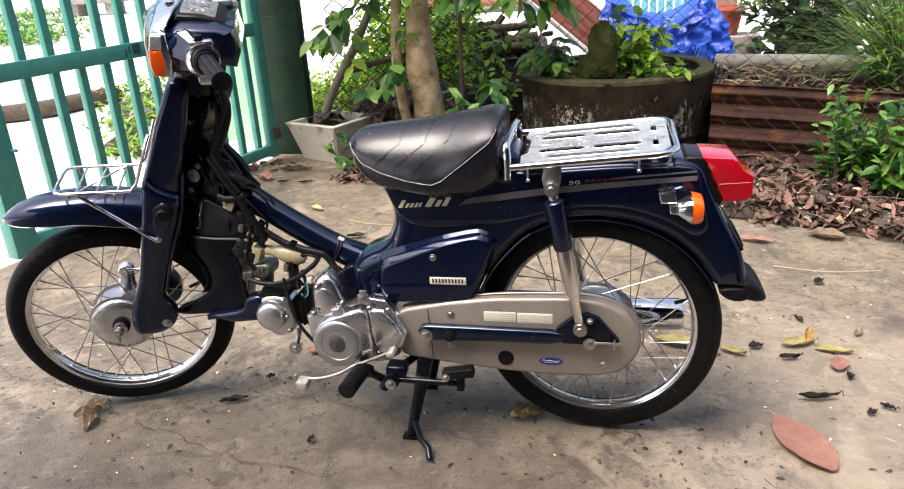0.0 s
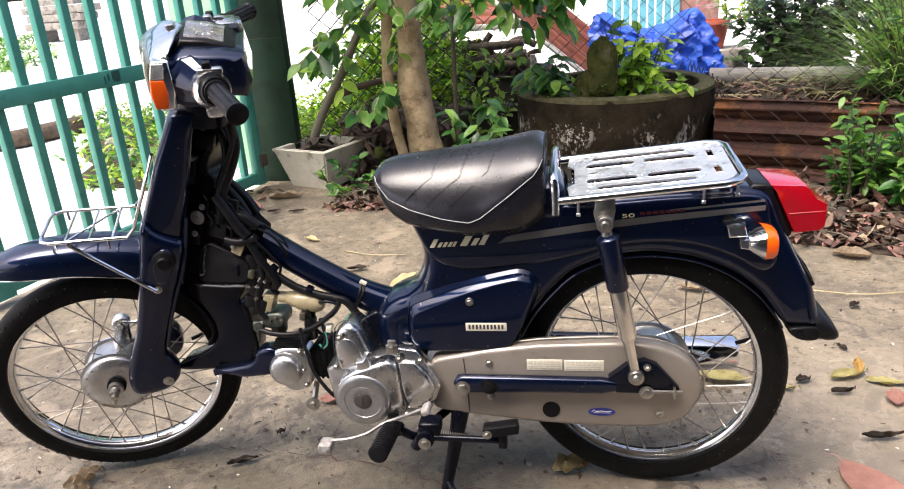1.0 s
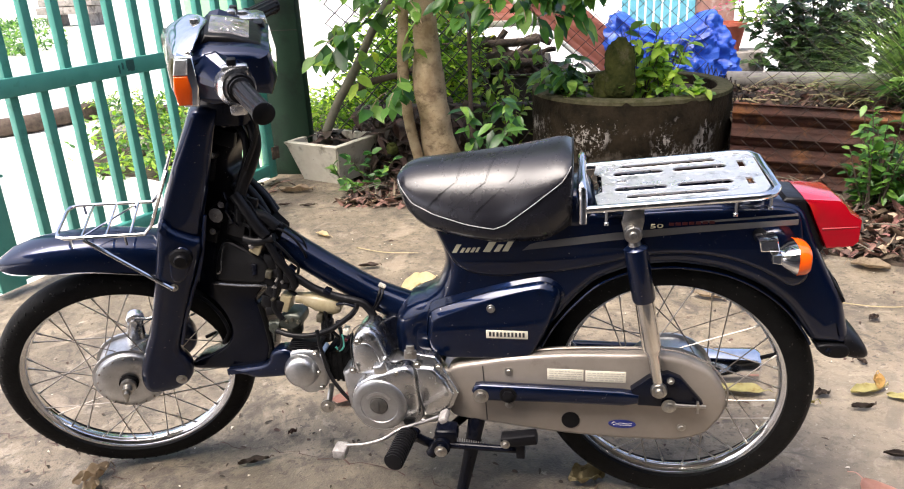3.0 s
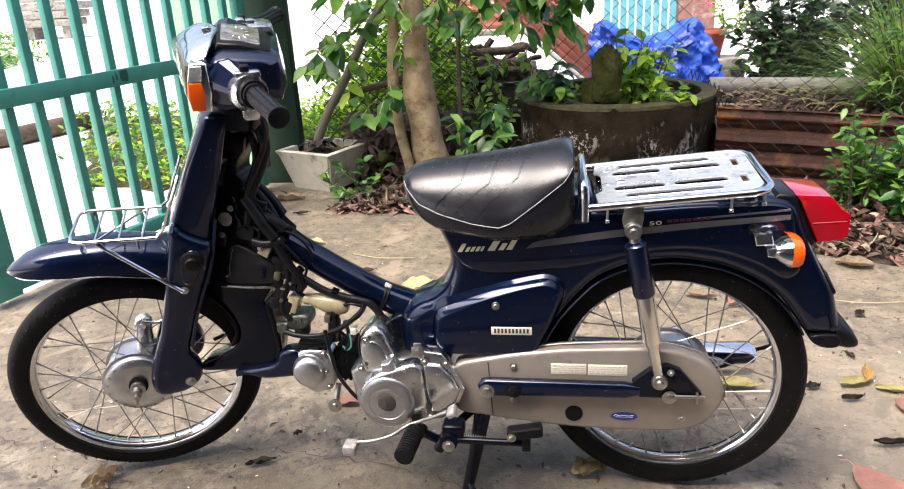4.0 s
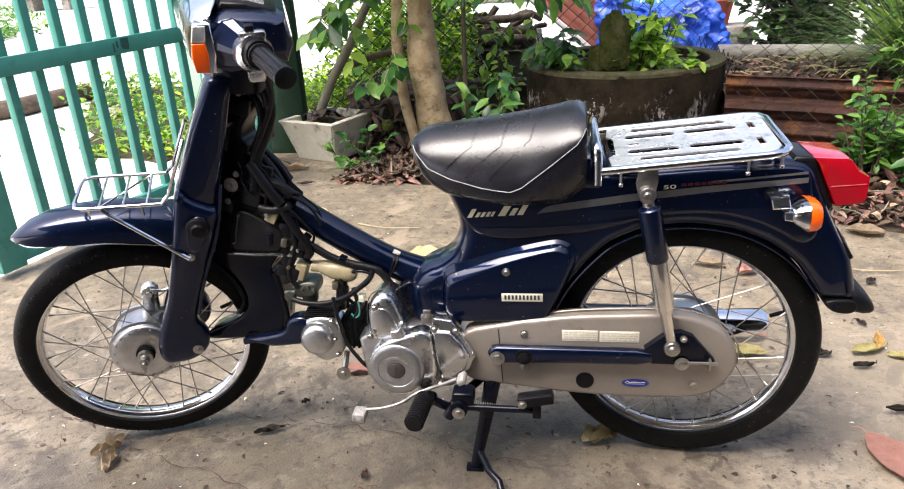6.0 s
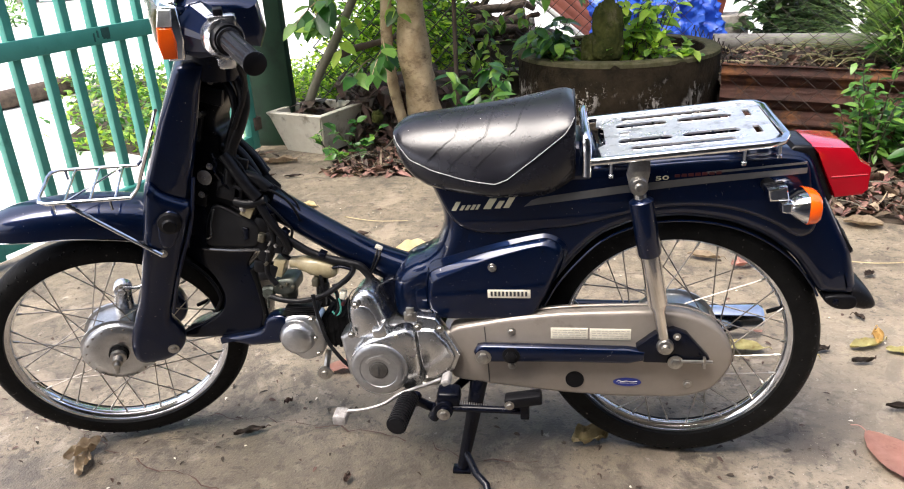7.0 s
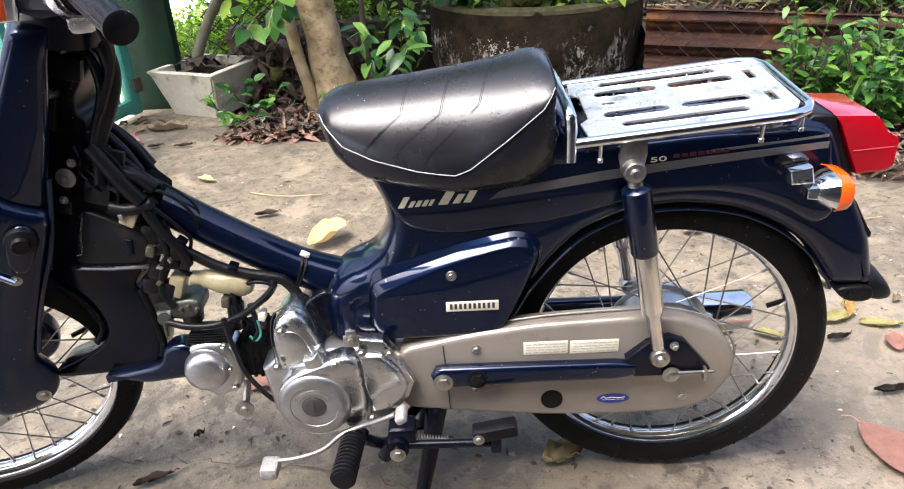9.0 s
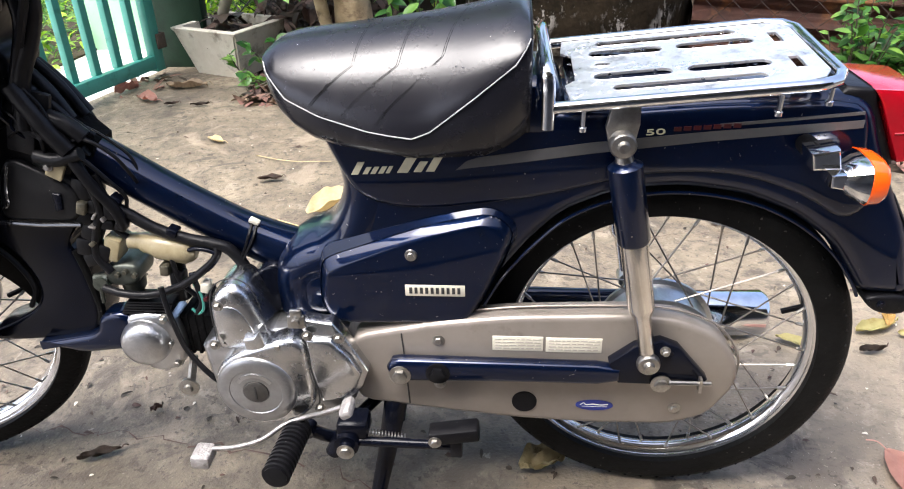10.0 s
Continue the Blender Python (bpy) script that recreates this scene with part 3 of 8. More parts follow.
for i in range(cells):
    for j in range(cells):
        x, y = -2.9 + 7.4 * (i + 0.5) / cells, -3.2 + 6.0 * (j + 0.5) / cells
        if inside(x, y, edge):
            bm.faces.new([grid[i, j], grid[i + 1, j], grid[i + 1, j + 1], grid[i, j + 1]])
bmesh.ops.delete(bm, geom=[v for v in bm.verts if not v.link_faces], context="VERTS")
rim = [e for e in bm.edges if len(e.link_faces) == 1]
for v in {v for e in rim for v in e.verts}:
    p, best = Vector((v.co.x, v.co.y)), None
    for a, b in zip(edge, edge[1:] + edge[:1]):
        a, b = Vector(a), Vector(b)
        t = max(0.0, min(1.0, (p - a).dot(b - a) / (b - a).length_squared))
        q = a.lerp(b, t)
        if best is None or (q - p).length < (best - p).length:
            best = q
    if (best - p).length < 0.1:
        k = 0.02 * noise.noise((best.x * 6, best.y * 6, 0)) if best.y > 0.5 and best.x > -1.2 else 0
        v.co.x, v.co.y = best.x, best.y + k
ext = bmesh.ops.extrude_edge_only(bm, edges=rim)
for v in [g for g in ext["geom"] if isinstance(g, bmesh.types.BMVert)]:
    v.co.z = -0.06
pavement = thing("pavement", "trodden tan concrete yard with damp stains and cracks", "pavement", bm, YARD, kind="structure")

# hairline cracks, slightly sunk dark lines laid on the concrete
def crack(pts, w=0.0021):
    bm = bmesh.new()
    line = []
    for a, b in zip(pts, pts[1:]):
        for k in range(8):
            t = k / 8
            line.append(Vector((a[0] + (b[0] - a[0]) * t + rnd(-0.011, 0.011), a[1] + (b[1] - a[1]) * t + rnd(-0.011, 0.011), 0.0)))
    loops = []
    for i, p in enumerate(line):
        h = w * rnd(0.1, 1.3)
        loops.append([p + Vector((-h * 0.3, -h, 0.0055)), p + Vector((h * 0.3, h, 0.0055))])
    rings(bm, loops, closed=False)
    return part("crack", bm, DARKLEAF, pavement, smooth=False)


# road outside the gate
GATE0, GDIR = Vector((-1.325, 2.42)), Vector((-0.266, -0.964))
bm = bmesh.new()
flat(bm, [(-1.35, 2.42), (-1.85, 0.62), (-2.84, -3.2), (-4, -8), (-280, -60), (-280, 290), (-2.5, 290), (-1.9, 4.2), (-1.35, 2.8)], -0.08, -0.012)
road = thing("road", "pale sunlit concrete lane outside the gate", "road", bm, ROADM, kind="structure", smooth=False)

# unseen roofed shelter added behind the camera: closes the yard, darkens reflections
bm = bmesh.new()
box(bm, -2.7, 7, -6.3, -6.1, -0.1, 2.75)
unseen_wall_back = thing("unseen_wall_back", "unseen plain wall added behind the camera, closing the yard", "wall", bm, PLASTER, kind="structure", smooth=False)
bm = bmesh.new()
box(bm, 6.8, 7, -6.1, -1.6, -0.1, 2.75)
unseen_wall_side = thing("unseen_wall_side", "unseen plain side wall added behind the camera", "wall", bm, PLASTER, kind="structure", smooth=False)
# dark slab out of view, brought close to darken what the paint mirrors
bm = bmesh.new()
flat(bm, [(-2.22, -0.92), (7, -0.92), (7, -6.1), (-2.82, -6.1), (-2.82, -3.2)], -0.1, 0.02)
unseen_floor = thing("unseen_floor", "unseen dark floor added to darken reflections in the motorcycle", "floor", bm, DARKFLOOR, kind="structure", smooth=False)
bm = bmesh.new()
box(bm, -2.8, 7.2, -6.3, -1.75, 2.75, 2.85)
unseen_roof = thing("unseen_roof", "unseen flat roof added to shade the ground by the camera", "roof", bm, OLDCON, kind="structure", smooth=False)

# gate post and the pale wall beyond it
bm = bmesh.new()
box(bm, -1.41, -1.10, 2.60, 2.68, -0.05, 2.1, 0.008)
gate_post = thing("gate_post", "dark green painted masonry gate post with peeling edge", "gate post", bm, POSTG, kind="structure")
bm = bmesh.new()
box(bm, -1.413, -1.40, 2.585, 2.605, -0.03, 2.05, 0.002)
part("mortar_edge", bm, LIGHTG, gate_post, "pale strip of bare mortar along the edge")
bm = bmesh.new()
box(bm, -1.405, -1.105, 2.5985, 2.604, 0.820, 0.8235)
part("joint", bm, DARKWALL, gate_post)
bm = bmesh.new()
box(bm, -1.96, -1.30, 3.0, 3.12, -0.05, 2.1)
wall_pale = thing("wall_pale", "pale green plastered wall outside the gate", "wall", bm, LIGHTG, kind="structure", smooth=False)


# ---- the gate ----
SMEAR_AT = 0.80
GM = Matrix(((GDIR.x, -GDIR.y, 0, GATE0.x), (GDIR.y, GDIR.x, 0, GATE0.y), (0, 0, 1, 0), (0, 0, 0, 1)))
gate = thing("gate", "teal painted steel bar gate, closed, with chipped paint", "gate", at=GM)


def gbar(name, s0, s1, z0, z1, t0, t1, label="", material=TEAL, parent=None):
    bm = bmesh.new()
    box(bm, s0, s1, t0, t1, z0, z1, 0.003)
    return part(name, bm, material, parent or gate, label)


gbar("mid_rail", -0.04, 1.64, 0.735, 0.805, 0.015, 0.04)
gbar("bottom_rail", -0.04, 1.64, 0.045, 0.105, 0.0, 0.04)
gbar("top_rail", -0.04, 1.64, 1.55, 1.62, 0.0, 0.04)
gbar("stile", -0.06, 0.0, 0.03, 1.65, -0.002, 0.042)
gbar("stile", 1.545, 1.65, 0.03, 1.65, -0.022, 0.046)
for k in range(11):
    gbar("bar", 0.046 + 0.132 * k, 0.082 + 0.132 * k, 0.1, 1.56, -0.02, 0.0135)
bm = bmesh.new()
for k, (s0, w, h) in enumerate(((0.012, 0.03, 0.05), (0.035, 0.022, 0.035), (0.075, 0.008, 0.03), (0.092, 0.006, 0.034))):
    for j in range(3):
        a = SMEAR_AT + s0 + rnd(-0.003, 0.003)
        z = 0.772 + rnd(-0.012, 0.012)
        box(bm, a, a + w * rnd(0.5, 1), 0.0405, 0.0415 + 0.0003 * (3 * k + j), z - h / 2 * rnd(0.5, 1), z + h / 2 * rnd(0.5, 1))
part("lock_smear", bm, SMEAR, gate, "dark worn patch where the lock rubs")
bm = bmesh.new()
tube(bm, [(1.56, 0.045, 0.475), (1.56, 0.085, 0.475)], 0.007)
part("bolt", bm, TEAL, gate)
bm = bmesh.new()
box(bm, -0.09, -0.03, 0.02, 0.05, 0.13, 0.2, 0.003)
part("hinge", bm, BARKD, gate, "rusty hinge")

crack([(-1.18, 0.06), (-1.03, 0.0), (-0.98, 0.02), (-0.9, -0.01), (-0.77, -0.04), (-0.73, -0.08), (-0.61, -0.04)])
crack([(-0.64, 0.02), (-0.44, 0.03), (-0.29, 0.02), (-0.14, 0.0), (0.08, -0.04)])
crack([(-0.15, -0.24), (-0.07, -0.23), (-0.01, -0.21)], 0.002)
crack([(-0.5, 1.57), (-0.38, 1.51), (-0.18, 1.54)], 0.0015)
crack([(-0.73, -0.08), (-0.55, -0.16), (-0.38, -0.21), (-0.2, -0.28), (0.02, -0.3)], 0.0016)
crack([(0.08, -0.04), (0.2, -0.1), (0.36, -0.09)], 0.0015)
crack([(-0.9, -0.01), (-0.86, -0.12), (-0.9, -0.25)], 0.0013)
crack([(0.5, 0.9), (0.75, 0.84), (1.0, 0.88), (1.3, 0.8)], 0.0015)
crack([(1.0, -0.2), (1.15, -0.3), (1.2, -0.45)], 0.0014)
crack([(-0.6, 1.0), (-0.3, 0.93), (-0.05, 0.96)], 0.0012)


# ---- the motorcycle ----
YM = -0.015
bike = thing("motorcycle", "navy blue step-through motorcycle without leg shields, on its centre stand", "motorcycle", at=pose(0, YM, 0))
U, W, V = Vector((0.9304, 0.3665, 0)), Vector((-0.3595, 0.9125, 0.1951)), Vector((0.0715, -0.1815, 0.9808))
STEER = Matrix(((U.x, W.x, V.x, -0.582), (U.y, W.y, V.y, -0.078 - YM), (U.z, W.z, V.z, 0.284), (0, 0, 0, 1)))


def wheel(name, m, tyre_r, tyre_w, hub_near, hub_r):
    bm = bmesh.new()
    rims = ((0.2315, -0.0205), (0.2335, -0.0185), (0.2325, -0.0165), (0.2275, -0.0155), (0.2215, -0.0115), (0.2175, -0.005), (0.2165, 0.0))
    lathe(bm, [*rims, *((r, -y) for r, y in reversed(rims[:-1])), (0.2265, 0.018), (0.2265, -0.018)], (0, 0, 0), seg=72, closed=True)
    w = part(name, bm, RIM, bike, "spoked wheel with a chromed steel rim", m)
    bm = bmesh.new()
    prof, h = [], tyre_w / 2
    for k in range(17):
        a = math.pi * (-0.06 + 1.12 * k / 16)
        c, s = math.cos(a), math.sin(a)
        prof.append((0.2325 + (tyre_r - 0.2325) * (max(s, 0) ** 0.75 if s > 0 else 0.25 * s), -h * c * (1 if s > 0.3 else 0.92)))
    prof += [(0.2285, 0.0)]
    lathe(bm, prof, (0, 0, 0), seg=96, closed=True)
    ty = part("tyre", bm, RUBBER, w, "worn black road tyre")
    bm = bmesh.new()
    for k in range(64):
        a = 2 * math.pi * k / 64
        for s in (-1, 1):
            mm = Matrix.Rotation(-a, 4, "Y") @ Matrix.Translation((tyre_r - 0.0122, s * 0.0175, 0)) @ Matrix.Rotation(radians(35 * s), 4, "X") @ Matrix.Rotation(radians(26 * s), 4, "Z")
            box(bm, -0.002, 0.002, -0.0085, 0.0085, -0.0055, 0.0055, 0, mm)
    part("tread", bm, RUBBER, ty)
    bm = bmesh.new()
    f0 = hub_near
    lathe(bm, [(0.0, f0 - 0.004), (0.016, f0 - 0.004), (0.019, f0), (0.05, f0 - 0.001), (hub_r - 0.008, f0 + 0.004), (hub_r - 0.003, f0 + 0.010), (hub_r - 0.003, f0 + 0.014), (hub_r + 0.003, f0 + 0.016), (hub_r + 0.003, f0 + 0.022), (hub_r - 0.004, f0 + 0.026), (hub_r - 0.004, 0.028), (hub_r + 0.003, 0.030), (hub_r + 0.003, 0.036), (0.05, 0.042), (0.0, 0.042)], (0, 0, 0), seg=48)
    part("hub", bm, ALLOY, w, "grey cast alloy drum hub")
    bm = bmesh.new()
    for k in range(18):
        a = 2 * math.pi * (k + 0.5) / 18
        lathe(bm, [(0, -0.002), (0.0022, -0.0018), (0.0026, 0.0)], ((hub_r - 0.011) * math.cos(a), f0 + 0.002, (hub_r - 0.011) * math.sin(a)), seg=8)
    tagged(part("spoke_end", bm, SPOKE, w), kind="stuff")
    # spokes in crossing pairs from both flanges
    bm = bmesh.new()
    tube(bm, [(0, 0, 0), (0, 0, 1)], 1.0, 6)
    spoke = mesh_of("spoke", bm, SPOKE)
    bm = bmesh.new()
    tube(bm, [(0, 0, 0), (0, 0, 0.014)], [0.0028, 0.0022], 6)
    nip = mesh_of("nipple", bm, STEEL)
    for k in range(36):
        a = 2 * math.pi * k / 36
        y0 = f0 + 0.019 if k % 2 == 0 else 0.033
        turn = radians(42) * (1 if (k // 2) % 2 == 0 else -1)
        p = Vector((hub_r * math.cos(a + turn), y0, hub_r * math.sin(a + turn)))
        q = Vector((0.2175 * math.cos(a), 0.006 * (-1 if k % 2 == 0 else 1), 0.2175 * math.sin(a)))
        d = q - p
        part("spoke", spoke, SPOKE, w, m=Matrix.LocRotScale(p, d.to_track_quat("Z", "Y"), (0.0014, 0.0014, d.length)))
        part("nipple", nip, STEEL, w, m=Matrix.LocRotScale(q - d.normalized() * 0.010, d.to_track_quat("Z", "Y"), None))
    bm = bmesh.new()
    a = radians(20)
    d = Vector((math.cos(a), 0, math.sin(a)))
    tube(bm, [d * 0.2175, d * 0.188], [0.0045, 0.0045], 8)
    part("valve", bm, BLACK, w)
    return w


front_wheel = wheel("front_wheel", STEER, 0.279, 0.062, -0.048, 0.078)
rear_wheel = wheel("rear_wheel", pose(0.632, -0.004, 0.285, 0, 0, -3.7), 0.284, 0.066, -0.045, 0.088)

# frame body: pressed steel, from the step curve to the tail
outline = [(0.088, 0.462), (0.13, 0.466), (0.172, 0.502), (0.190, 0.56), (0.184, 0.60), (0.16, 0.635), (0.13, 0.66), (0.22, 0.69), (0.38, 0.69), (0.50, 0.686), (0.65, 0.697), (0.80, 0.703), (0.845, 0.69),
           (0.868, 0.63), (0.90, 0.565), (0.935, 0.50), (0.958, 0.41), (0.888, 0.412), (0.87, 0.44), (0.835, 0.49), (0.78, 0.532), (0.71, 0.561), (0.628, 0.573), (0.548, 0.566), (0.475, 0.535), (0.43, 0.49), (0.385, 0.43), (0.35, 0.37), (0.25, 0.36), (0.10, 0.357), (0.080, 0.37), (0.076, 0.42), (0.080, 0.445)]
bm = bmesh.new()
poly = [(p.x, p.y) for p in smooth_loop([(x, z) for x, z in outline], 4)]
prism(bm, poly, -0.07, 0.07, 0.022, 5)
body = part("frame_body", bm, PAINT, bike, "glossy navy pressed-steel frame and rear mudguard")
# rounded front of the pressing, from the foot of the frame up the step to the seat
bm = bmesh.new()
way = [Vector((x, 0, z)) for x, z in ((0.094, 0.360), (0.0925, 0.400), (0.098, 0.424), (0.116, 0.437), (0.146, 0.450), (0.177, 0.477), (0.198, 0.513), (0.210, 0.556), (0.206, 0.598), (0.192, 0.635), (0.180, 0.665))]
way = smooth_line(way, 4)
loops = []
for k, p in enumerate(way):
    d = (way[min(k + 1, len(way) - 1)] - way[max(k - 1, 0)]).normalized()
    out = Vector((-d.z, 0, d.x))
    loops.append([p + out * (0.045 * math.copysign(abs(math.cos(a)) ** 0.8, math.cos(a))) + Vector((0, 0.0712 * math.copysign(abs(math.sin(a)) ** 0.75, math.sin(a)), 0)) for a in np.linspace(0, 2 * math.pi, 40, endpoint=False)])
rings(bm, loops)
part("step_pressing", bm, PAINT, body, angle=60)
# folded lip over the wheel arch
bm = bmesh.new()
tube(bm, [(p.x, -0.0695, p.y) for p in smooth_line([(0.365, 0.385), (0.395, 0.437), (0.44, 0.492), (0.485, 0.532), (0.552, 0.56), (0.628, 0.568), (0.71, 0.556), (0.775, 0.528), (0.83, 0.486), (0.868, 0.438), (0.882, 0.413)], 5)], 0.0024, 8)
part("arch_lip", bm, PAINT, body)
# raised upper panel of the pressing
bm = bmesh.new()
pn = [(0.159, 0.638), (0.169, 0.614), (0.179, 0.59), (0.197, 0.562), (0.237, 0.545), (0.287, 0.542), (0.343, 0.547), (0.415, 0.557), (0.474, 0.569), (0.527, 0.584), (0.58, 0.595), (0.637, 0.598), (0.687, 0.595), (0.737, 0.583), (0.791, 0.560), (0.835, 0.53), (0.866, 0.55), (0.848, 0.62), (0.836, 0.685), (0.80, 0.692), (0.65, 0.688), (0.5, 0.677), (0.38, 0.68), (0.22, 0.68), (0.15, 0.66)]
prism(bm, [(p.x, p.y) for p in smooth_loop(pn, 3)], -0.0755, -0.055, 0.009, 3)
part("upper_panel", bm, PAINT, body)

# side cover
bm = bmesh.new()
sc = [(0.140, 0.466), (0.192, 0.485), (0.236, 0.501), (0.289, 0.519), (0.345, 0.533), (0.378, 0.538), (0.408, 0.514), (0.400, 0.480), (0.372, 0.415), (0.347, 0.366), (0.32, 0.364), (0.16, 0.360), (0.135, 0.372), (0.128, 0.40), (0.134, 0.45)]
ledge = [(0.140, 0.484), (0.192, 0.500), (0.236, 0.513), (0.289, 0.528), (0.345, 0.541), (0.380, 0.546), (0.417, 0.518), (0.404, 0.480), (0.376, 0.415), (0.351, 0.366), (0.32, 0.362), (0.16, 0.358), (0.132, 0.370), (0.125, 0.40), (0.131, 0.46)]
crease = [(0.149, 0.452), (0.192, 0.470), (0.236, 0.488), (0.288, 0.506), (0.34, 0.521), (0.374, 0.527), (0.397, 0.505), (0.390, 0.478), (0.364, 0.418), (0.341, 0.373), (0.318, 0.370), (0.163, 0.366), (0.143, 0.376), (0.137, 0.402), (0.143, 0.440)]
scl, ldg, cri = ([(p.x, p.y) for p in smooth_loop(q, 3)] for q in (sc, ledge, crease))
rings(bm, [[(x, -0.05, z) for x, z in ldg], [(x, -0.0715, z) for x, z in ldg], [(x, -0.0775, z) for x, z in inset(scl, -0.0012)], [(x, -0.0745, z) for x, z in inset(scl, -0.0004)], [(x, -0.0745, z) for x, z in inset(scl, 0.0012)]])
part("cover_seat", bm, PAINT, body)
bm = bmesh.new()
rings(bm, [[(x, -0.06, z) for x, z in scl], [(x, -0.0765, z) for x, z in scl], [(x, -0.0780, z) for x, z in inset(scl, 0.0012)], [(x, -0.0893, z) for x, z in inset(cri, -0.0018)], [(x, -0.0906, z) for x, z in inset(cri, 0.0004)], [(x, -0.091, z) for x, z in inset(cri, 0.005)]])
cover = part("side_cover", bm, PAINT, bike, "glossy navy side cover with a bevelled upper edge", angle=28)
bm = bmesh.new()
lathe(bm, [(0, -0.004), (0.004, -0.004), (0.005, -0.003), (0.008, -0.003), (0.009, 0.0)], (0.266, -0.091, 0.48), seg=20)
part("cover_screw", bm, STEEL, cover)
bm = bmesh.new()
box(bm, 0.255, 0.340, -0.0925, -0.0905, 0.414, 0.432, 0.0008)
emblem = part("badge", bm, STICKER, cover, "small cream and silver badge")
bm = bmesh.new()
for k in range(5):
    for dx in (0.0, 0.0075):
        box(bm, 0.261 + 0.0152 * k + dx, 0.2653 + 0.0152 * k + dx, -0.0932, -0.0923, 0.4185, 0.4285)
part("badge_mark", bm, INK, emblem)

# decals on the body
bm = bmesh.new()
for a, wd, h in ((0.190, 0.0125, 0.018), (0.2055, 0.009, 0.010), (0.216, 0.009, 0.010), (0.2265, 0.009, 0.010), (0.2365, 0.007, 0.010), (0.252, 0.019, 0.021), (0.274, 0.014, 0.015), (0.2905, 0.015, 0.021)):
    z0 = 0.594 + 0.05 * (a - 0.19)
    r0 = [(a, z0), (a + 0.75 * wd, z0), (a + wd + 0.4 * h, z0 + h), (a + 0.25 * wd + 0.4 * h, z0 + h)]
    rings(bm, [[(x, -0.0766, z) for x, z in r0], [(x, -0.0745, z) for x, z in r0]])
part("script_decal", bm, CREAM, body, "cream slanted decal bars")
bm = bmesh.new()
st = [(0.33, 0.601), (0.34, 0.603), (0.42, 0.613), (0.505, 0.625), (0.65, 0.642), (0.832, 0.660), (0.832, 0.670), (0.65, 0.655), (0.505, 0.640), (0.42, 0.628), (0.36, 0.619), (0.345, 0.614)]
rings(bm, [[(x, -0.0762, z) for x, z in st], [(x, -0.0735, z) for x, z in st]])
part("stripe", bm, GREYST, body, "grey tapering stripe")
bm = bmesh.new()
st = [(0.66, 0.661), (0.83, 0.677), (0.83, 0.681), (0.66, 0.665)]
rings(bm, [[(x, -0.0763, z) for x, z in st], [(x, -0.0735, z) for x, z in st]])
part("stripe", bm, GREYST, body)
bm = bmesh.new()
for k in range(7):
    box(bm, 0.605 + 0.012 * k, 0.614 + 0.012 * k, -0.0765, -0.0735, 0.6555 + 0.0008 * k, 0.661 + 0.0008 * k)
part("word_decal", bm, DULLRED, body, "faded red lettering bars")
txt = bpy.data.curves.new("fifty", "FONT")
txt.body, txt.size, txt.extrude = "50", 0.017, 0.0006
tob = bpy.data.objects.new("fifty", txt)
me = bpy.data.meshes.new_from_object(tob)
me.materials.clear()
me.materials.append(CREAM)
part("number_decal", me, CREAM, body, "cream 50 mark", pose(0.570, -0.0766, 0.650, 90, -4, 0) @ Matrix.Diagonal((1.5, 0.64, 1, 1)))

# main tube and head
bm = bmesh.new()
tube(bm, smooth_line([(-0.235, 0, 0.609), (-0.2, 0, 0.588), (-0.10, 0, 0.523), (0.0, 0, 0.465), (0.09, 0, 0.427)], 5), [0.032, 0.032, 0.032, 0.033, 0.038], 18)
maintube = part("main_tube", bm, PAINT, bike, "glossy navy main frame tube")
bm = bmesh.new()
tube(bm, smooth_line([(0.02, -0.012, 0.492), (0.018, -0.034, 0.478), (0.010, -0.042, 0.455), (-0.004, -0.045, 0.436)], 4), 0.0024, 6)
tube(bm, smooth_line([(0.026, -0.012, 0.490), (0.024, -0.034, 0.474), (0.012, -0.044, 0.450), (-0.002, -0.047, 0.430)], 4), 0.0024, 6)
part("tie_band", bm, BLACK, maintube, "black cable tie round the tube")
bm = bmesh.new()
box(bm, 0.014, 0.030, -0.020, -0.008, 0.487, 0.494, 0.002, Matrix.Translation((0.022, 0, 0.49)) @ Matrix.Rotation(0.5, 4, "Y") @ Matrix.Translation((-0.022, 0, -0.49)))
part("tie_end", bm, STICKER, maintube, "pale end of the tie")
bm = bmesh.new()
hd = [(-0.385, 0.58), (-0.365, 0.66), (-0.335, 0.76), (-0.30, 0.875), (-0.215, 0.875), (-0.235, 0.825), (-0.275, 0.785), (-0.28, 0.755), (-0.264, 0.745), (-0.278, 0.705), (-0.24, 0.685), (-0.205, 0.63), (-0.22, 0.56), (-0.30, 0.56)]
prism(bm, [(p.x, p.y) for p in smooth_loop(hd, 3)], -0.045, 0.045, 0.012, 3)
head = part("head_stock", bm, BLACK, bike, "black steering head with bare shield bolts")
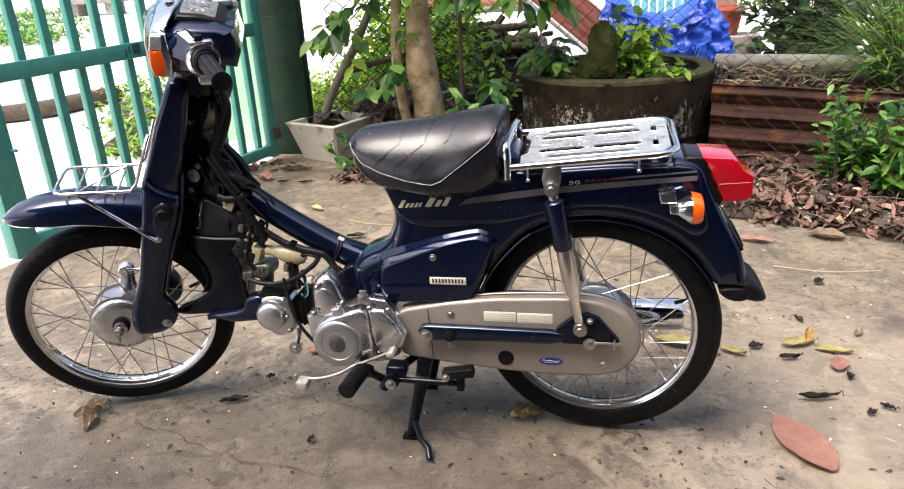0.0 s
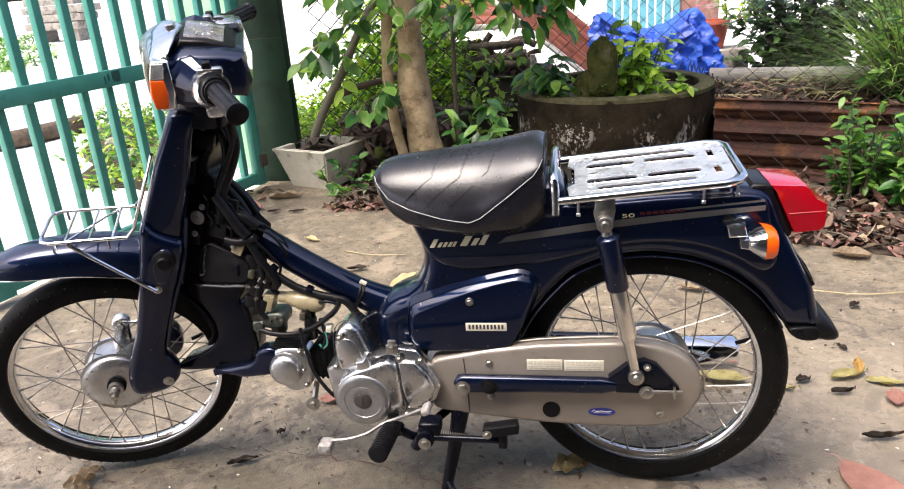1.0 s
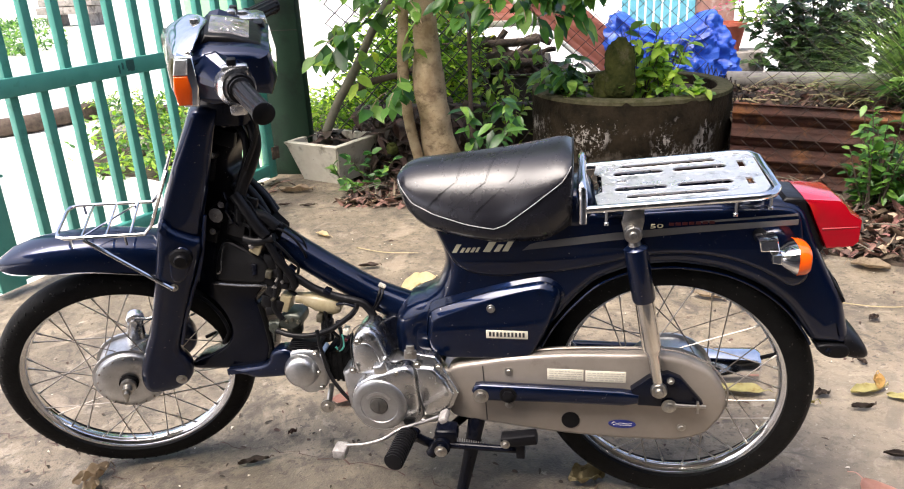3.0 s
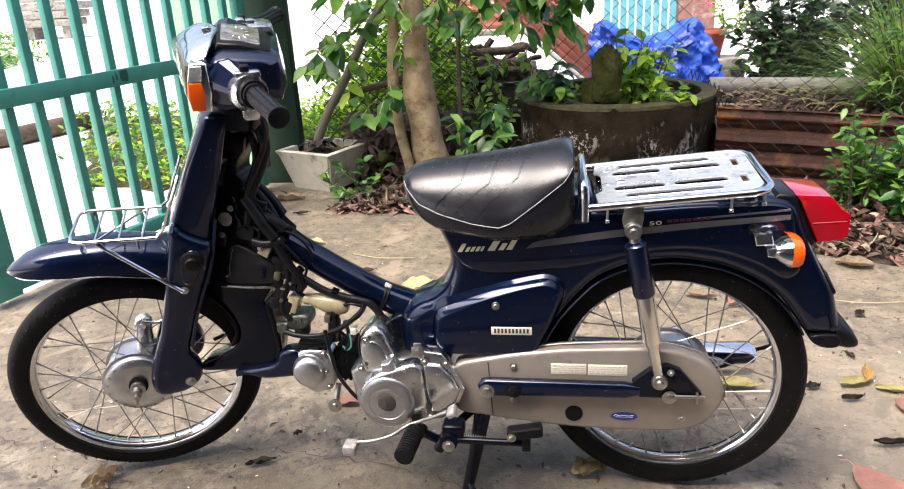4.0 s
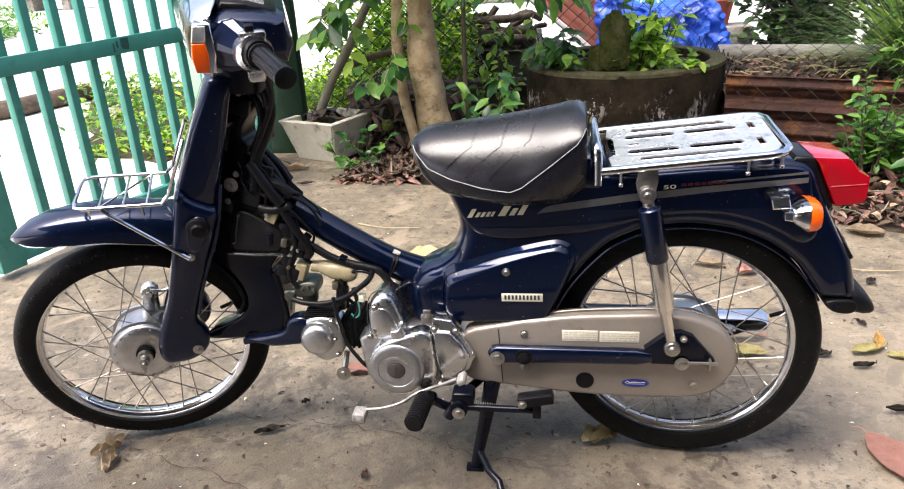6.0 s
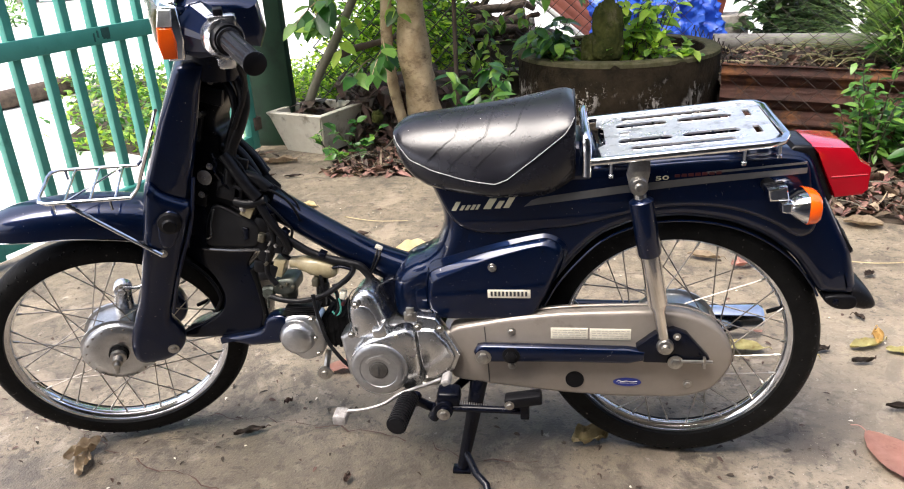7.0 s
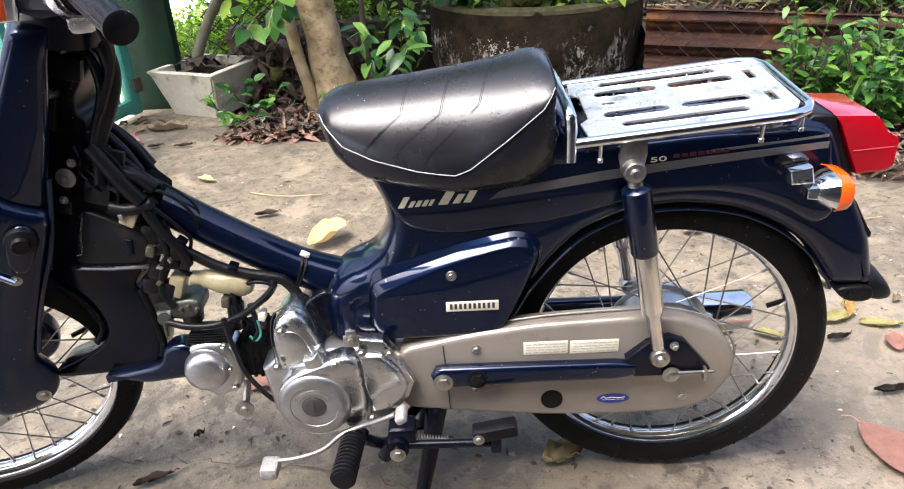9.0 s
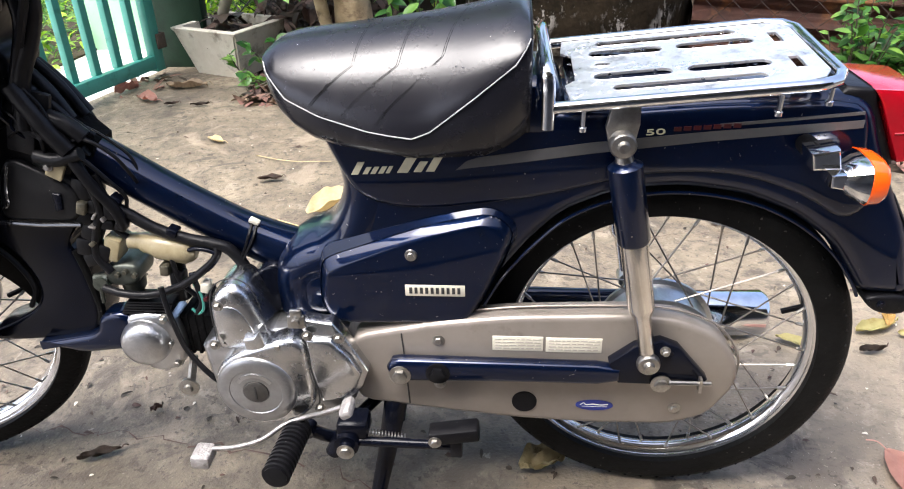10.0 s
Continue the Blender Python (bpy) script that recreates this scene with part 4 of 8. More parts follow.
for x, z, r in ((-0.308, 0.665, 0.014), (-0.293, 0.688, 0.0065), (-0.321, 0.629, 0.0065), (-0.259, 0.856, 0.0065), (-0.296, 0.793, 0.0065), (-0.239, 0.598, 0.005)):
    part("head_bolt", bolt_bm(min(r, 0.0046), 0.006), ZINC, head, m=pose(x, -0.064, z))
    bm = bmesh.new()
    lathe(bm, [(0, -0.064), (r * 1.15, -0.064), (r * 1.3, -0.060), (r * 1.4, -0.04)], (x, 0, z), seg=16)
    part("boss", bm, BLACK, head)
bm = bmesh.new()
lathe(bm, [(0.0, -0.0022), (0.0145, -0.0022), (0.0155, -0.0012), (0.0155, 0.0)], (-0.308, -0.0645, 0.665), seg=28)
part("washer", bm, ZINC, head, "large plain steel washer")

for x0, x1, z0, z1, y in ((-0.325, -0.30, 0.735, 0.80, -0.052), (-0.345, -0.315, 0.60, 0.65, -0.054), (-0.29, -0.25, 0.615, 0.66, -0.060), (-0.30, -0.245, 0.81, 0.845, -0.056), (-0.255, -0.225, 0.64, 0.70, -0.050)):
    bm = bmesh.new()
    box(bm, x0, x1, y, -0.04, z0, z1, 0.004, Matrix.Translation(((x0 + x1) / 2, 0, (z0 + z1) / 2)) @ Matrix.Rotation(radians(16), 4, "Y") @ Matrix.Translation((-(x0 + x1) / 2, 0, -(z0 + z1) / 2)))
    part("head_lug", bm, DUSTB, head)

bm = bmesh.new()
prism(bm, [(-0.29, 0.68), (-0.275, 0.725), (-0.264, 0.72), (-0.244, 0.69), (-0.222, 0.675), (-0.212, 0.645), (-0.186, 0.618), (-0.19, 0.595), (-0.24, 0.58), (-0.28, 0.62)], -0.03, 0.03, 0.006, 2)
wedge = part("head_bracket", bm, SOOT, bike, "black pressed bracket behind the steering head")
bm = bmesh.new()
prism(bm, [(-0.274, 0.70), (-0.264, 0.702), (-0.230, 0.636), (-0.238, 0.628)], -0.037, -0.029, 0.002, 2)
prism(bm, [(-0.255, 0.632), (-0.197, 0.617), (-0.192, 0.603), (-0.25, 0.610)], -0.039, -0.029, 0.003, 2)
part("rib", bm, BLACK, wedge)
for a, b, r in (((-0.276, -0.034, 0.722), (-0.222, -0.036, 0.640), 0.008), ((-0.268, -0.015, 0.728), (-0.214, -0.02, 0.652), 0.009), ((-0.262, 0.008, 0.726), (-0.206, 0.004, 0.650), 0.007), ((-0.255, -0.026, 0.70), (-0.195, -0.03, 0.622), 0.0065), ((-0.27, 0.025, 0.722), (-0.21, 0.022, 0.648), 0.008), ((-0.24, -0.03, 0.668), (-0.186, -0.024, 0.628), 0.006)):
    bm = bmesh.new()
    mid = Vector(a).lerp(Vector(b), 0.5) + Vector((0.006, -0.004, 0.004))
    tube(bm, smooth_line([a, mid, b], 5), r, 9)
    part("hose", bm, HOSER, wedge)

# loom of thin wires below the head
for k in range(8):
    bm = bmesh.new()
    a = Vector((-0.295 + 0.008 * k, rnd(-0.062, -0.03), rnd(0.62, 0.74)))
    b = Vector((-0.285 + 0.010 * k, rnd(-0.062, -0.03), rnd(0.60, 0.65)))
    mid = a.lerp(b, 0.5) + Vector((rnd(-0.02, 0.03), rnd(-0.02, 0.0), rnd(-0.02, 0.02)))
    tube(bm, smooth_line([a, a.lerp(mid, 0.5) + Vector((rnd(-0.01, 0.01), 0, 0)), mid, b], 4), (0.0022, 0.0035, 0.005)[k % 3], 7)
    part("loom_wire", bm, (BLACK, BLACKP)[k % 2], head)

# fork and front cover, steered
bm = bmesh.new()
leg = [(0.146, 0.415), (0.114, 0.28), (0.079, 0.15), (0.057, 0.10), (0.036, 0.045), (0.031, 0.0), (0.042, -0.02), (0.06, -0.025), (0.105, -0.022), (0.138, 0.0), (0.15, 0.03), (0.146, 0.06), (0.128, 0.092), (0.153, 0.16), (0.203, 0.295), (0.228, 0.362), (0.200, 0.374), (0.170, 0.393), (0.160, 0.415)]
prism(bm, [(p.x, p.y) for p in smooth_loop(leg, 3)], -0.078, -0.036, 0.018, 6)
prism(bm, [(p.x, p.y) for p in smooth_loop(leg, 3)], 0.036, 0.078, 0.012, 4)
fork = part("front_fork", bm, PAINT, bike, "navy pressed-steel leading-link fork", STEER)
bm = bmesh.new()
cv = [(0.132, 0.365), (0.142, 0.40), (0.20, 0.535), (0.243, 0.625), (0.25, 0.634), (0.27, 0.640), (0.300, 0.634), (0.284, 0.587), (0.252, 0.465), (0.232, 0.40), (0.215, 0.345)]
prism(bm, cv, -0.060, 0.060, 0.014, 3)
part("fork_cover", bm, PAINT, fork, "glossy navy upper fork cover")
for x, z, r in ((0.150, 0.262, 0.006), (0.119, 0.014, 0.008)):
    part("fork_bolt", bolt_bm(r, 0.006), STEEL, fork, m=pose(x, -0.078, z))
bm = bmesh.new()
tube(bm, smooth_line([(0.238, -0.060, 0.415), (0.224, -0.066, 0.352), (0.207, -0.070, 0.295), (0.183, -0.071, 0.240), (0.157, -0.071, 0.172), (0.137, -0.070, 0.106)], 5), 0.0042, 8)
part("rear_flange", bm, PAINT, fork)
bm = bmesh.new()
prism(bm, [(p.x, p.y) for p in smooth_loop([(0.148, 0.285), (0.152, 0.323), (0.165, 0.352), (0.183, 0.361), (0.199, 0.349), (0.200, 0.325), (0.188, 0.300), (0.173, 0.276), (0.158, 0.274)], 3)], -0.0835, -0.07, 0.005, 3)
part("boss", bm, PAINT, fork)
bm = bmesh.new()
lathe(bm, [(0, -0.018), (0.012, -0.018), (0.014, -0.012), (0.022, -0.008), (0.024, 0.0)], (0.178, -0.081, 0.333), seg=24)
part("reflector_boss", bm, BLACK, fork)
bm = bmesh.new()
tube(bm, [(0.0, -0.092, 0.0), (0.0, 0.09, 0.0)], 0.0065, 10)
lathe(bm, [(0, -0.096), (0.006, -0.096), (0.006, -0.085), (0.011, -0.085), (0.011, -0.07), (0.017, -0.068), (0.017, -0.058)], (0.0, 0, 0.004), seg=18)
tube(bm, [(0.0, -0.090, 0.0), (-0.003, -0.092, -0.015)], [0.006, 0.0045], 10)
part("axle", bm, STEEL, fork)
# black disc stands in for the dark hole round the axle
bm = bmesh.new()
lathe(bm, [(0.0, -0.0575), (0.019, -0.0575), (0.021, -0.055), (0.021, -0.045)], (0.0, 0, 0.003), seg=24)
part("axle_recess", bm, SOOT, fork)
bm = bmesh.new()
lathe(bm, [(0, 0.016), (0.007, 0.016), (0.008, 0.021), (0.016, 0.022), (0.019, 0.026), (0.019, 0.045)], (0.026, 0, 0.117), seg=24)
tube(bm, [(0.026, 0.035, 0.117), (0.018, 0.035, 0.07)], [0.017, 0.022], 12)
tube(bm, smooth_line([(0.03, 0.02, 0.128), (0.07, 0.02, 0.125), (0.12, 0.03, 0.16)], 4), 0.0035, 8)
part("brake_arm", bm, POLISH, fork, "alloy brake arm with a roller end")
# front mudguard
bm = bmesh.new()
loops = []
for a, top, low, hw in ((-0.198, 0.322, 0.318, 0.006), (-0.185, 0.333, 0.317, 0.022), (-0.158, 0.35, 0.315, 0.038), (-0.12, 0.362, 0.314, 0.048), (-0.07, 0.369, 0.312, 0.054), (0.0, 0.37, 0.309, 0.057), (0.06, 0.363, 0.300, 0.058), (0.12, 0.352, 0.285, 0.058), (0.2, 0.32, 0.255, 0.058)):
    o = []
    for k in range(13):
        g = math.pi * k / 12
        o.append((a, -hw * math.copysign(abs(math.cos(g)) ** 0.6, math.cos(g)), low + (top - low) * math.sin(g) ** 0.7))
    o += [(a, hw * 0.93 * x, low + (top - low) * 0.0 + 0.001) for x in (0.5, 0.0, -0.5)]
    loops.append(o)
rings(bm, loops)
fender = part("front_mudguard", bm, PAINT, bike, "glossy navy front mudguard with a pointed nose", STEER)
bm = bmesh.new()
tube(bm, smooth_line([(-0.195, -0.008, 0.319), (-0.158, -0.0385, 0.314), (-0.07, -0.0545, 0.311), (0.0, -0.0575, 0.308), (0.12, -0.0585, 0.284)], 5), 0.0008, 8)
part("mudguard_lip", bm, CHROME, fender, "thin bright rim on the mudguard")
# small chrome carrier over the front mudguard
bm = bmesh.new()
zr = lambda a: 0.402 - 0.10 * (a + 0.045) * 0.6
tube(bm, [(0.118, -0.07, zr(0.118)), (-0.03, -0.07, zr(-0.03)), (-0.045, -0.06, zr(-0.045)), (-0.048, -0.04, zr(-0.045)), (-0.048, 0.04, zr(-0.045)), (-0.045, 0.06, zr(-0.045)), (-0.03, 0.07, zr(-0.03)), (0.118, 0.07, zr(0.118))], 0.0036, 8)
for a in (0.0, 0.045, 0.09):
    tube(bm, [(a, -0.07, zr(a)), (a, 0.07, zr(a))], 0.0026, 6)
tube(bm, [(0.0, -0.07, zr(0)), (0.09, 0.07, zr(0.09))], 0.0024, 6)
tube(bm, [(0.118, -0.07, zr(0.118)), (0.135, -0.066, 0.41), (0.178, -0.062, 0.508), (0.182, -0.05, 0.515)], 0.0036, 8)
tube(bm, [(0.118, 0.07, zr(0.118)), (0.135, 0.066, 0.41), (0.178, 0.062, 0.508), (0.182, 0.05, 0.515)], 0.0036, 8)
for a in (-0.02, 0.08):
    for s in (-1, 1):
        tube(bm, [(a, 0.07 * s, zr(a)), (a, 0.07 * s, zr(a) - 0.022)], 0.0028, 6)
tube(bm, [(0.004, -0.072, zr(0.0) - 0.004), (0.148, -0.084, 0.263)], 0.0042, 8)
part("front_carrier", bm, CHROME, bike, "small chrome wire carrier", STEER)

# handlebar housing, its top falling away to both sides
def crown(bm):
    for k in range(-8, 9):
        bmesh.ops.bisect_plane(bm, geom=bm.verts[:] + bm.edges[:] + bm.faces[:], plane_co=(0, 0.0125 * k, 0), plane_no=(0, 1, 0))
    for v in bm.verts:
        if v.co.z > 0.74:
            v.co.z = 0.74 + (v.co.z - 0.74) * (0.76 - 0.33 * min(1.0, abs(v.co.y) / 0.107) ** 3.2)


def swing(bm):
    """Turns the front of the headlight unit towards the near side."""
    for v in bm.verts:
        f = min(1.0, max(0.0, (0.33 - v.co.x) / 0.06))
        v.co.x += f * (0.024 - 0.16 * (v.co.y + 0.107))


bm = bmesh.new()
prism(bm, [(0.25, 0.667), (0.246, 0.70), (0.25, 0.745), (0.30, 0.75), (0.39, 0.73), (0.405, 0.703), (0.39, 0.688), (0.345, 0.658), (0.28, 0.655)], -0.094, 0.094, 0.012, 2)
prism(bm, [(0.247, 0.735), (0.249, 0.764), (0.297, 0.783), (0.376, 0.772), (0.410, 0.756), (0.418, 0.70), (0.405, 0.668), (0.335, 0.68), (0.292, 0.712), (0.275, 0.733)], -0.108, 0.108, 0.02, 2)
crown(bm)
swing(bm)
bars = part("handlebar_housing", bm, PAINT, bike, "glossy navy handlebar and headlight housing", STEER, angle=38)
bm = bmesh.new()
lm = [(0.222, 0.664), (0.215, 0.69), (0.215, 0.73), (0.222, 0.769), (0.25, 0.796), (0.302, 0.808), (0.298, 0.792), (0.282, 0.782), (0.25, 0.765), (0.246, 0.74), (0.246, 0.70), (0.254, 0.664)]
prism(bm, [(p.x, p.y) for p in smooth_loop(lm, 3)], -0.107, 0.107, 0.010, 3)
crown(bm)
# its rear edge sweeps forward towards both sides
for v in bm.verts:
    if v.co.x > 0.25 and v.co.z > 0.735:
        v.co.x = 0.25 + (v.co.x - 0.25) * (1.0 - 0.88 * min(1.0, abs(v.co.y) / 0.107) ** 1.3)
swing(bm)
part("headlight_bezel", bm, CHROME, bars, "square chromed headlight bezel", angle=60)
bm = bmesh.new()
prism(bm, [(0.220, 0.671), (0.209, 0.70), (0.209, 0.736), (0.217, 0.755), (0.238, 0.755), (0.243, 0.735), (0.243, 0.70), (0.248, 0.671)], -0.1095, 0.094, 0.006, 2)
swing(bm)
part("headlight_lens", bm, GLASSO, bars, "headlight glass with olive reflection tint")
bm = bmesh.new()
prism(bm, [(0.288, 0.77), (0.300, 0.799), (0.345, 0.790), (0.390, 0.770), (0.407, 0.748), (0.40, 0.735)], -0.072, 0.072, 0.006, 2)
crown(bm)
part("instrument_cowl", bm, BLACK, bars)
bm = bmesh.new()
prism(bm, [(0.306, 0.788), (0.307, 0.8005), (0.345, 0.7925), (0.376, 0.779), (0.372, 0.766)], -0.058, 0.058, 0.003, 2)
crown(bm)
dial = part("instrument_glass", bm, SMOKE, bars, "speedometer under a scratched lens")
bm = bmesh.new()
prism(bm, [(0.380, 0.735), (0.383, 0.764), (0.400, 0.764), (0.409, 0.745), (0.403, 0.732)], 0.045, 0.085, 0.006, 2)
part("mirror_boss", bm, BLACK, bars, "black mirror boss")
bm = bmesh.new()
box(bm, 0.272, 0.29, -0.012, 0.012, 0.776, 0.794, 0.004)
part("bracket_bolt", bm, POLISH, bars)
bm = bmesh.new()
for k in range(7):
    a = radians(200 - 34 * k)
    tube(bm, [(0.342 + 0.016 * math.sin(a) - 0.006, -0.012 + 0.030 * math.cos(a), 0.7815 - 0.3 * 0.016 * math.sin(a)), (0.342 + 0.022 * math.sin(a) - 0.006, -0.012 + 0.041 * math.cos(a), 0.7815 - 0.3 * 0.022 * math.sin(a))], 0.0013, 5)
part("dial_mark", bm, WHITE, dial)
bm = bmesh.new()
tube(bm, [(0.305, 0.0, 0.60), (0.318, 0.0, 0.67)], [0.055, 0.06], 20)
part("neck", bm, BLACKP, bars, "black steering neck")
for s in (-1, 1):
    def slab(poly, i, o, bev):
        bm = bmesh.new()
        prism(bm, poly, min(s * i, s * o), max(s * i, s * o), bev, 3)
        if s > 0:
            swing(bm)
        return bm
    lampb = part("indicator", slab([(0.250, 0.667), (0.246, 0.70), (0.252, 0.760), (0.280, 0.757), (0.283, 0.70), (0.276, 0.667)], 0.09, 0.122, 0.006), CHROME, bars, "chromed indicator body")
    part("indicator_lens", slab([(0.242, 0.673), (0.238, 0.70), (0.242, 0.7265), (0.266, 0.7255), (0.269, 0.70), (0.265, 0.672)], 0.098, 0.127, 0.004), AMBER, lampb, "amber indicator lens")
    part("clear_lens", slab([(0.242, 0.7275), (0.249, 0.757), (0.271, 0.755), (0.267, 0.7265)], 0.098, 0.126, 0.004), CLEAR, lampb, "clear upper lens")
    # bar stub, switch and grip; the far side sits a little higher
    dz = 0.0 if s < 0 else 0.022
    bm = bmesh.new()
    loops = []
    for x, y, z, r in ((0.300, 0.06, 0.716, 0.050), (0.312, 0.1085, 0.716 + dz, 0.046), (0.343, 0.147, 0.708 + dz, 0.028)):
        loops.append([(x + r * a, s * y, z + r * b) for a, b in ((-1.0, -0.05), (-0.92, 0.25), (-0.25, 0.85), (0.15, 0.92), (0.85, 0.6), (1.0, 0.0), (0.8, -0.75), (-0.75, -0.8))])
    rings(bm, loops if s < 0 else loops[::-1])
    part("bar_shroud", bm, PAINT, bars, "faceted navy bar shroud", angle=18)
    bm = bmesh.new()
    tube(bm, [(0.338, s * 0.122, 0.706 + dz), (0.341, s * 0.130, 0.707 + dz), (0.349, s * 0.156, 0.708 + dz), (0.351, s * 0.160, 0.709 + dz)], [0.028, 0.034, 0.034, 0.029], 20)
    box(bm, 0.330, 0.362, min(s * 0.128, s * 0.156), max(s * 0.128, s * 0.156), 0.655 + dz, 0.70 + dz, 0.008)
    box(bm, 0.325, 0.372, min(s * 0.130, s * 0.150), max(s * 0.130, s * 0.150), 0.725 + dz, 0.746 + dz, 0.006)
    if s > 0:
        box(bm, 0.335, 0.395, 0.105, 0.175, 0.738, 0.760, 0.008)
        box(bm, 0.332, 0.350, 0.105, 0.135, 0.748, 0.776, 0.005)
        tube(bm, [(0.365, 0.140, 0.752), (0.390, 0.165, 0.742), (0.396, 0.175, 0.722)], [0.015, 0.017, 0.012], 12)
    sw = part("switch_housing", bm, POLISH, bars, "silver switch housing")
    bm = bmesh.new()
    tube(bm, [(0.350, s * 0.158, 0.709 + dz), (0.357 + 0.3 * dz, s * 0.178, 0.713 + dz)], [0.026, 0.025], 20)
    box(bm, 0.336, 0.352, min(s * 0.128, s * 0.146), max(s * 0.128, s * 0.146), 0.742 + dz, 0.756 + dz, 0.003)
    part("switch_collar", bm, BLACK, sw, "black collar and switch button")
    bm = bmesh.new()
    g0, g1 = Vector((0.356 + 0.4 * dz, s * 0.185, 0.717 + dz)), Vector((0.394 + 1.2 * dz, s * 0.30, 0.712 + dz))
    d = (g1 - g0).normalized()
    o = d.orthogonal().normalized()
    q = d.cross(o)
    loops = []
    for t, r, flute in ((0, 0.02, 0), (0.04, 0.0205, 0), (0.06, 0.0165, 0), (0.09, 0.0165, 1), (0.5, 0.0163, 1), (0.92, 0.0163, 1), (0.94, 0.019, 0), (0.985, 0.019, 0), (1.0, 0.0165, 0)):
        loops.append([g0.lerp(g1, t) + (r + flute * 0.0012 * math.cos(12 * a)) * (math.cos(a) * o + math.sin(a) * q) for a in np.linspace(0, 2 * math.pi, 60, endpoint=False).tolist()])
    rings(bm, loops)
    part("grip", bm, BLACK, bars, "black ribbed rubber grip")
bm = bmesh.new()
tube(bm, smooth_line([(0.345, -0.14, 0.69), (0.362, -0.10, 0.64), (0.362, -0.06, 0.58), (0.33, -0.04, 0.50)], 5), 0.006, 8)
part("cable", bm, BLACK, bars, "black control cable")

# black inner guard and battery box
bm = bmesh.new()
prism(bm, [(p.x, p.y) for p in smooth_loop([(-0.343, 0.508), (-0.33, 0.564), (-0.314, 0.598), (-0.298, 0.607), (-0.212, 0.558), (-0.222, 0.505)], 3)], -0.056, 0.03, 0.007, 3)
tray = part("tool_box", bm, DUSTB, bike, "black plastic box under the steering head")
bm = bmesh.new()
tube(bm, [(-0.346, -0.056, 0.506), (-0.28, -0.058, 0.503), (-0.221, -0.056, 0.503)], 0.0034, 8)
part("raised_edge", bm, WETB, tray)
bm = bmesh.new()
tube(bm, smooth_line([(-0.332, -0.056, 0.53), (-0.322, -0.057, 0.535), (-0.318, -0.057, 0.56), (-0.306, -0.056, 0.595)], 4), 0.0026, 8)
part("raised_edge", bm, WETB, tray)
bm = bmesh.new()
prism(bm, [(-0.252, 0.526), (-0.250, 0.556), (-0.237, 0.553), (-0.240, 0.528)], -0.060, -0.05, 0.003, 2)
part("catch", bm, BLACKP, tray)
bm = bmesh.new()
arch = [(-0.455, 0.525), (-0.430, 0.500), (-0.396, 0.484), (-0.365, 0.463), (-0.338, 0.428), (-0.325, 0.383), (-0.343, 0.347), (-0.397, 0.316), (-0.446, 0.296), (-0.442, 0.281), (-0.396, 0.282), (-0.309, 0.290), (-0.252, 0.302), (-0.240, 0.348), (-0.244, 0.406), (-0.253, 0.452), (-0.262, 0.463), (-0.232, 0.500), (-0.235, 0.512), (-0.315, 0.522), (-0.325, 0.60), (-0.37, 0.66), (-0.405, 0.62)]
prism(bm, [(p.x, p.y) for p in smooth_loop(arch, 3)], -0.046, 0.03, 0.008, 3)
guard = part("inner_guard", bm, BLACKP, bike, "black splash guard behind the front wheel")
bm = bmesh.new()
tube(bm, [(p.x, -0.0465, p.y) for p in smooth_line([(-0.412, 0.482), (-0.372, 0.455), (-0.347, 0.424), (-0.334, 0.385), (-0.35, 0.352)], 5)], 0.0042, 8)
part("raised_edge", bm, BLACK, guard)
bm = bmesh.new()
tube(bm, [(p.x, -0.040, p.y) for p in smooth_line([(-0.253, 0.452), (-0.246, 0.41), (-0.240, 0.35), (-0.247, 0.318)], 5)], 0.0065, 9)
part("rubber_edge", bm, RUBBER, guard, "grey rubber edging")
bm = bmesh.new()
prism(bm, [(p.x, p.y) for p in smooth_loop([(-0.36, 0.288), (-0.30, 0.300), (-0.244, 0.312), (-0.236, 0.345), (-0.197, 0.355), (-0.176, 0.338), (-0.178, 0.285), (-0.277, 0.272), (-0.304, 0.279)], 3)], -0.064, -0.02, 0.011, 4)
part("lower_bracket", bm, PAINT, bike, "navy lower shield bracket")

# thin loose wire bowing out behind the steering head
bm = bmesh.new()
tube(bm, smooth_line([(-0.232, -0.018, 0.646), (-0.213, -0.017, 0.644), (-0.188, -0.015, 0.632), (-0.162, -0.015, 0.612), (-0.143, -0.015, 0.591), (-0.133, -0.022, 0.563)], 5), 0.0023, 6)
part("loose_wire", bm, HOSER, bike, "thin loose black wire")

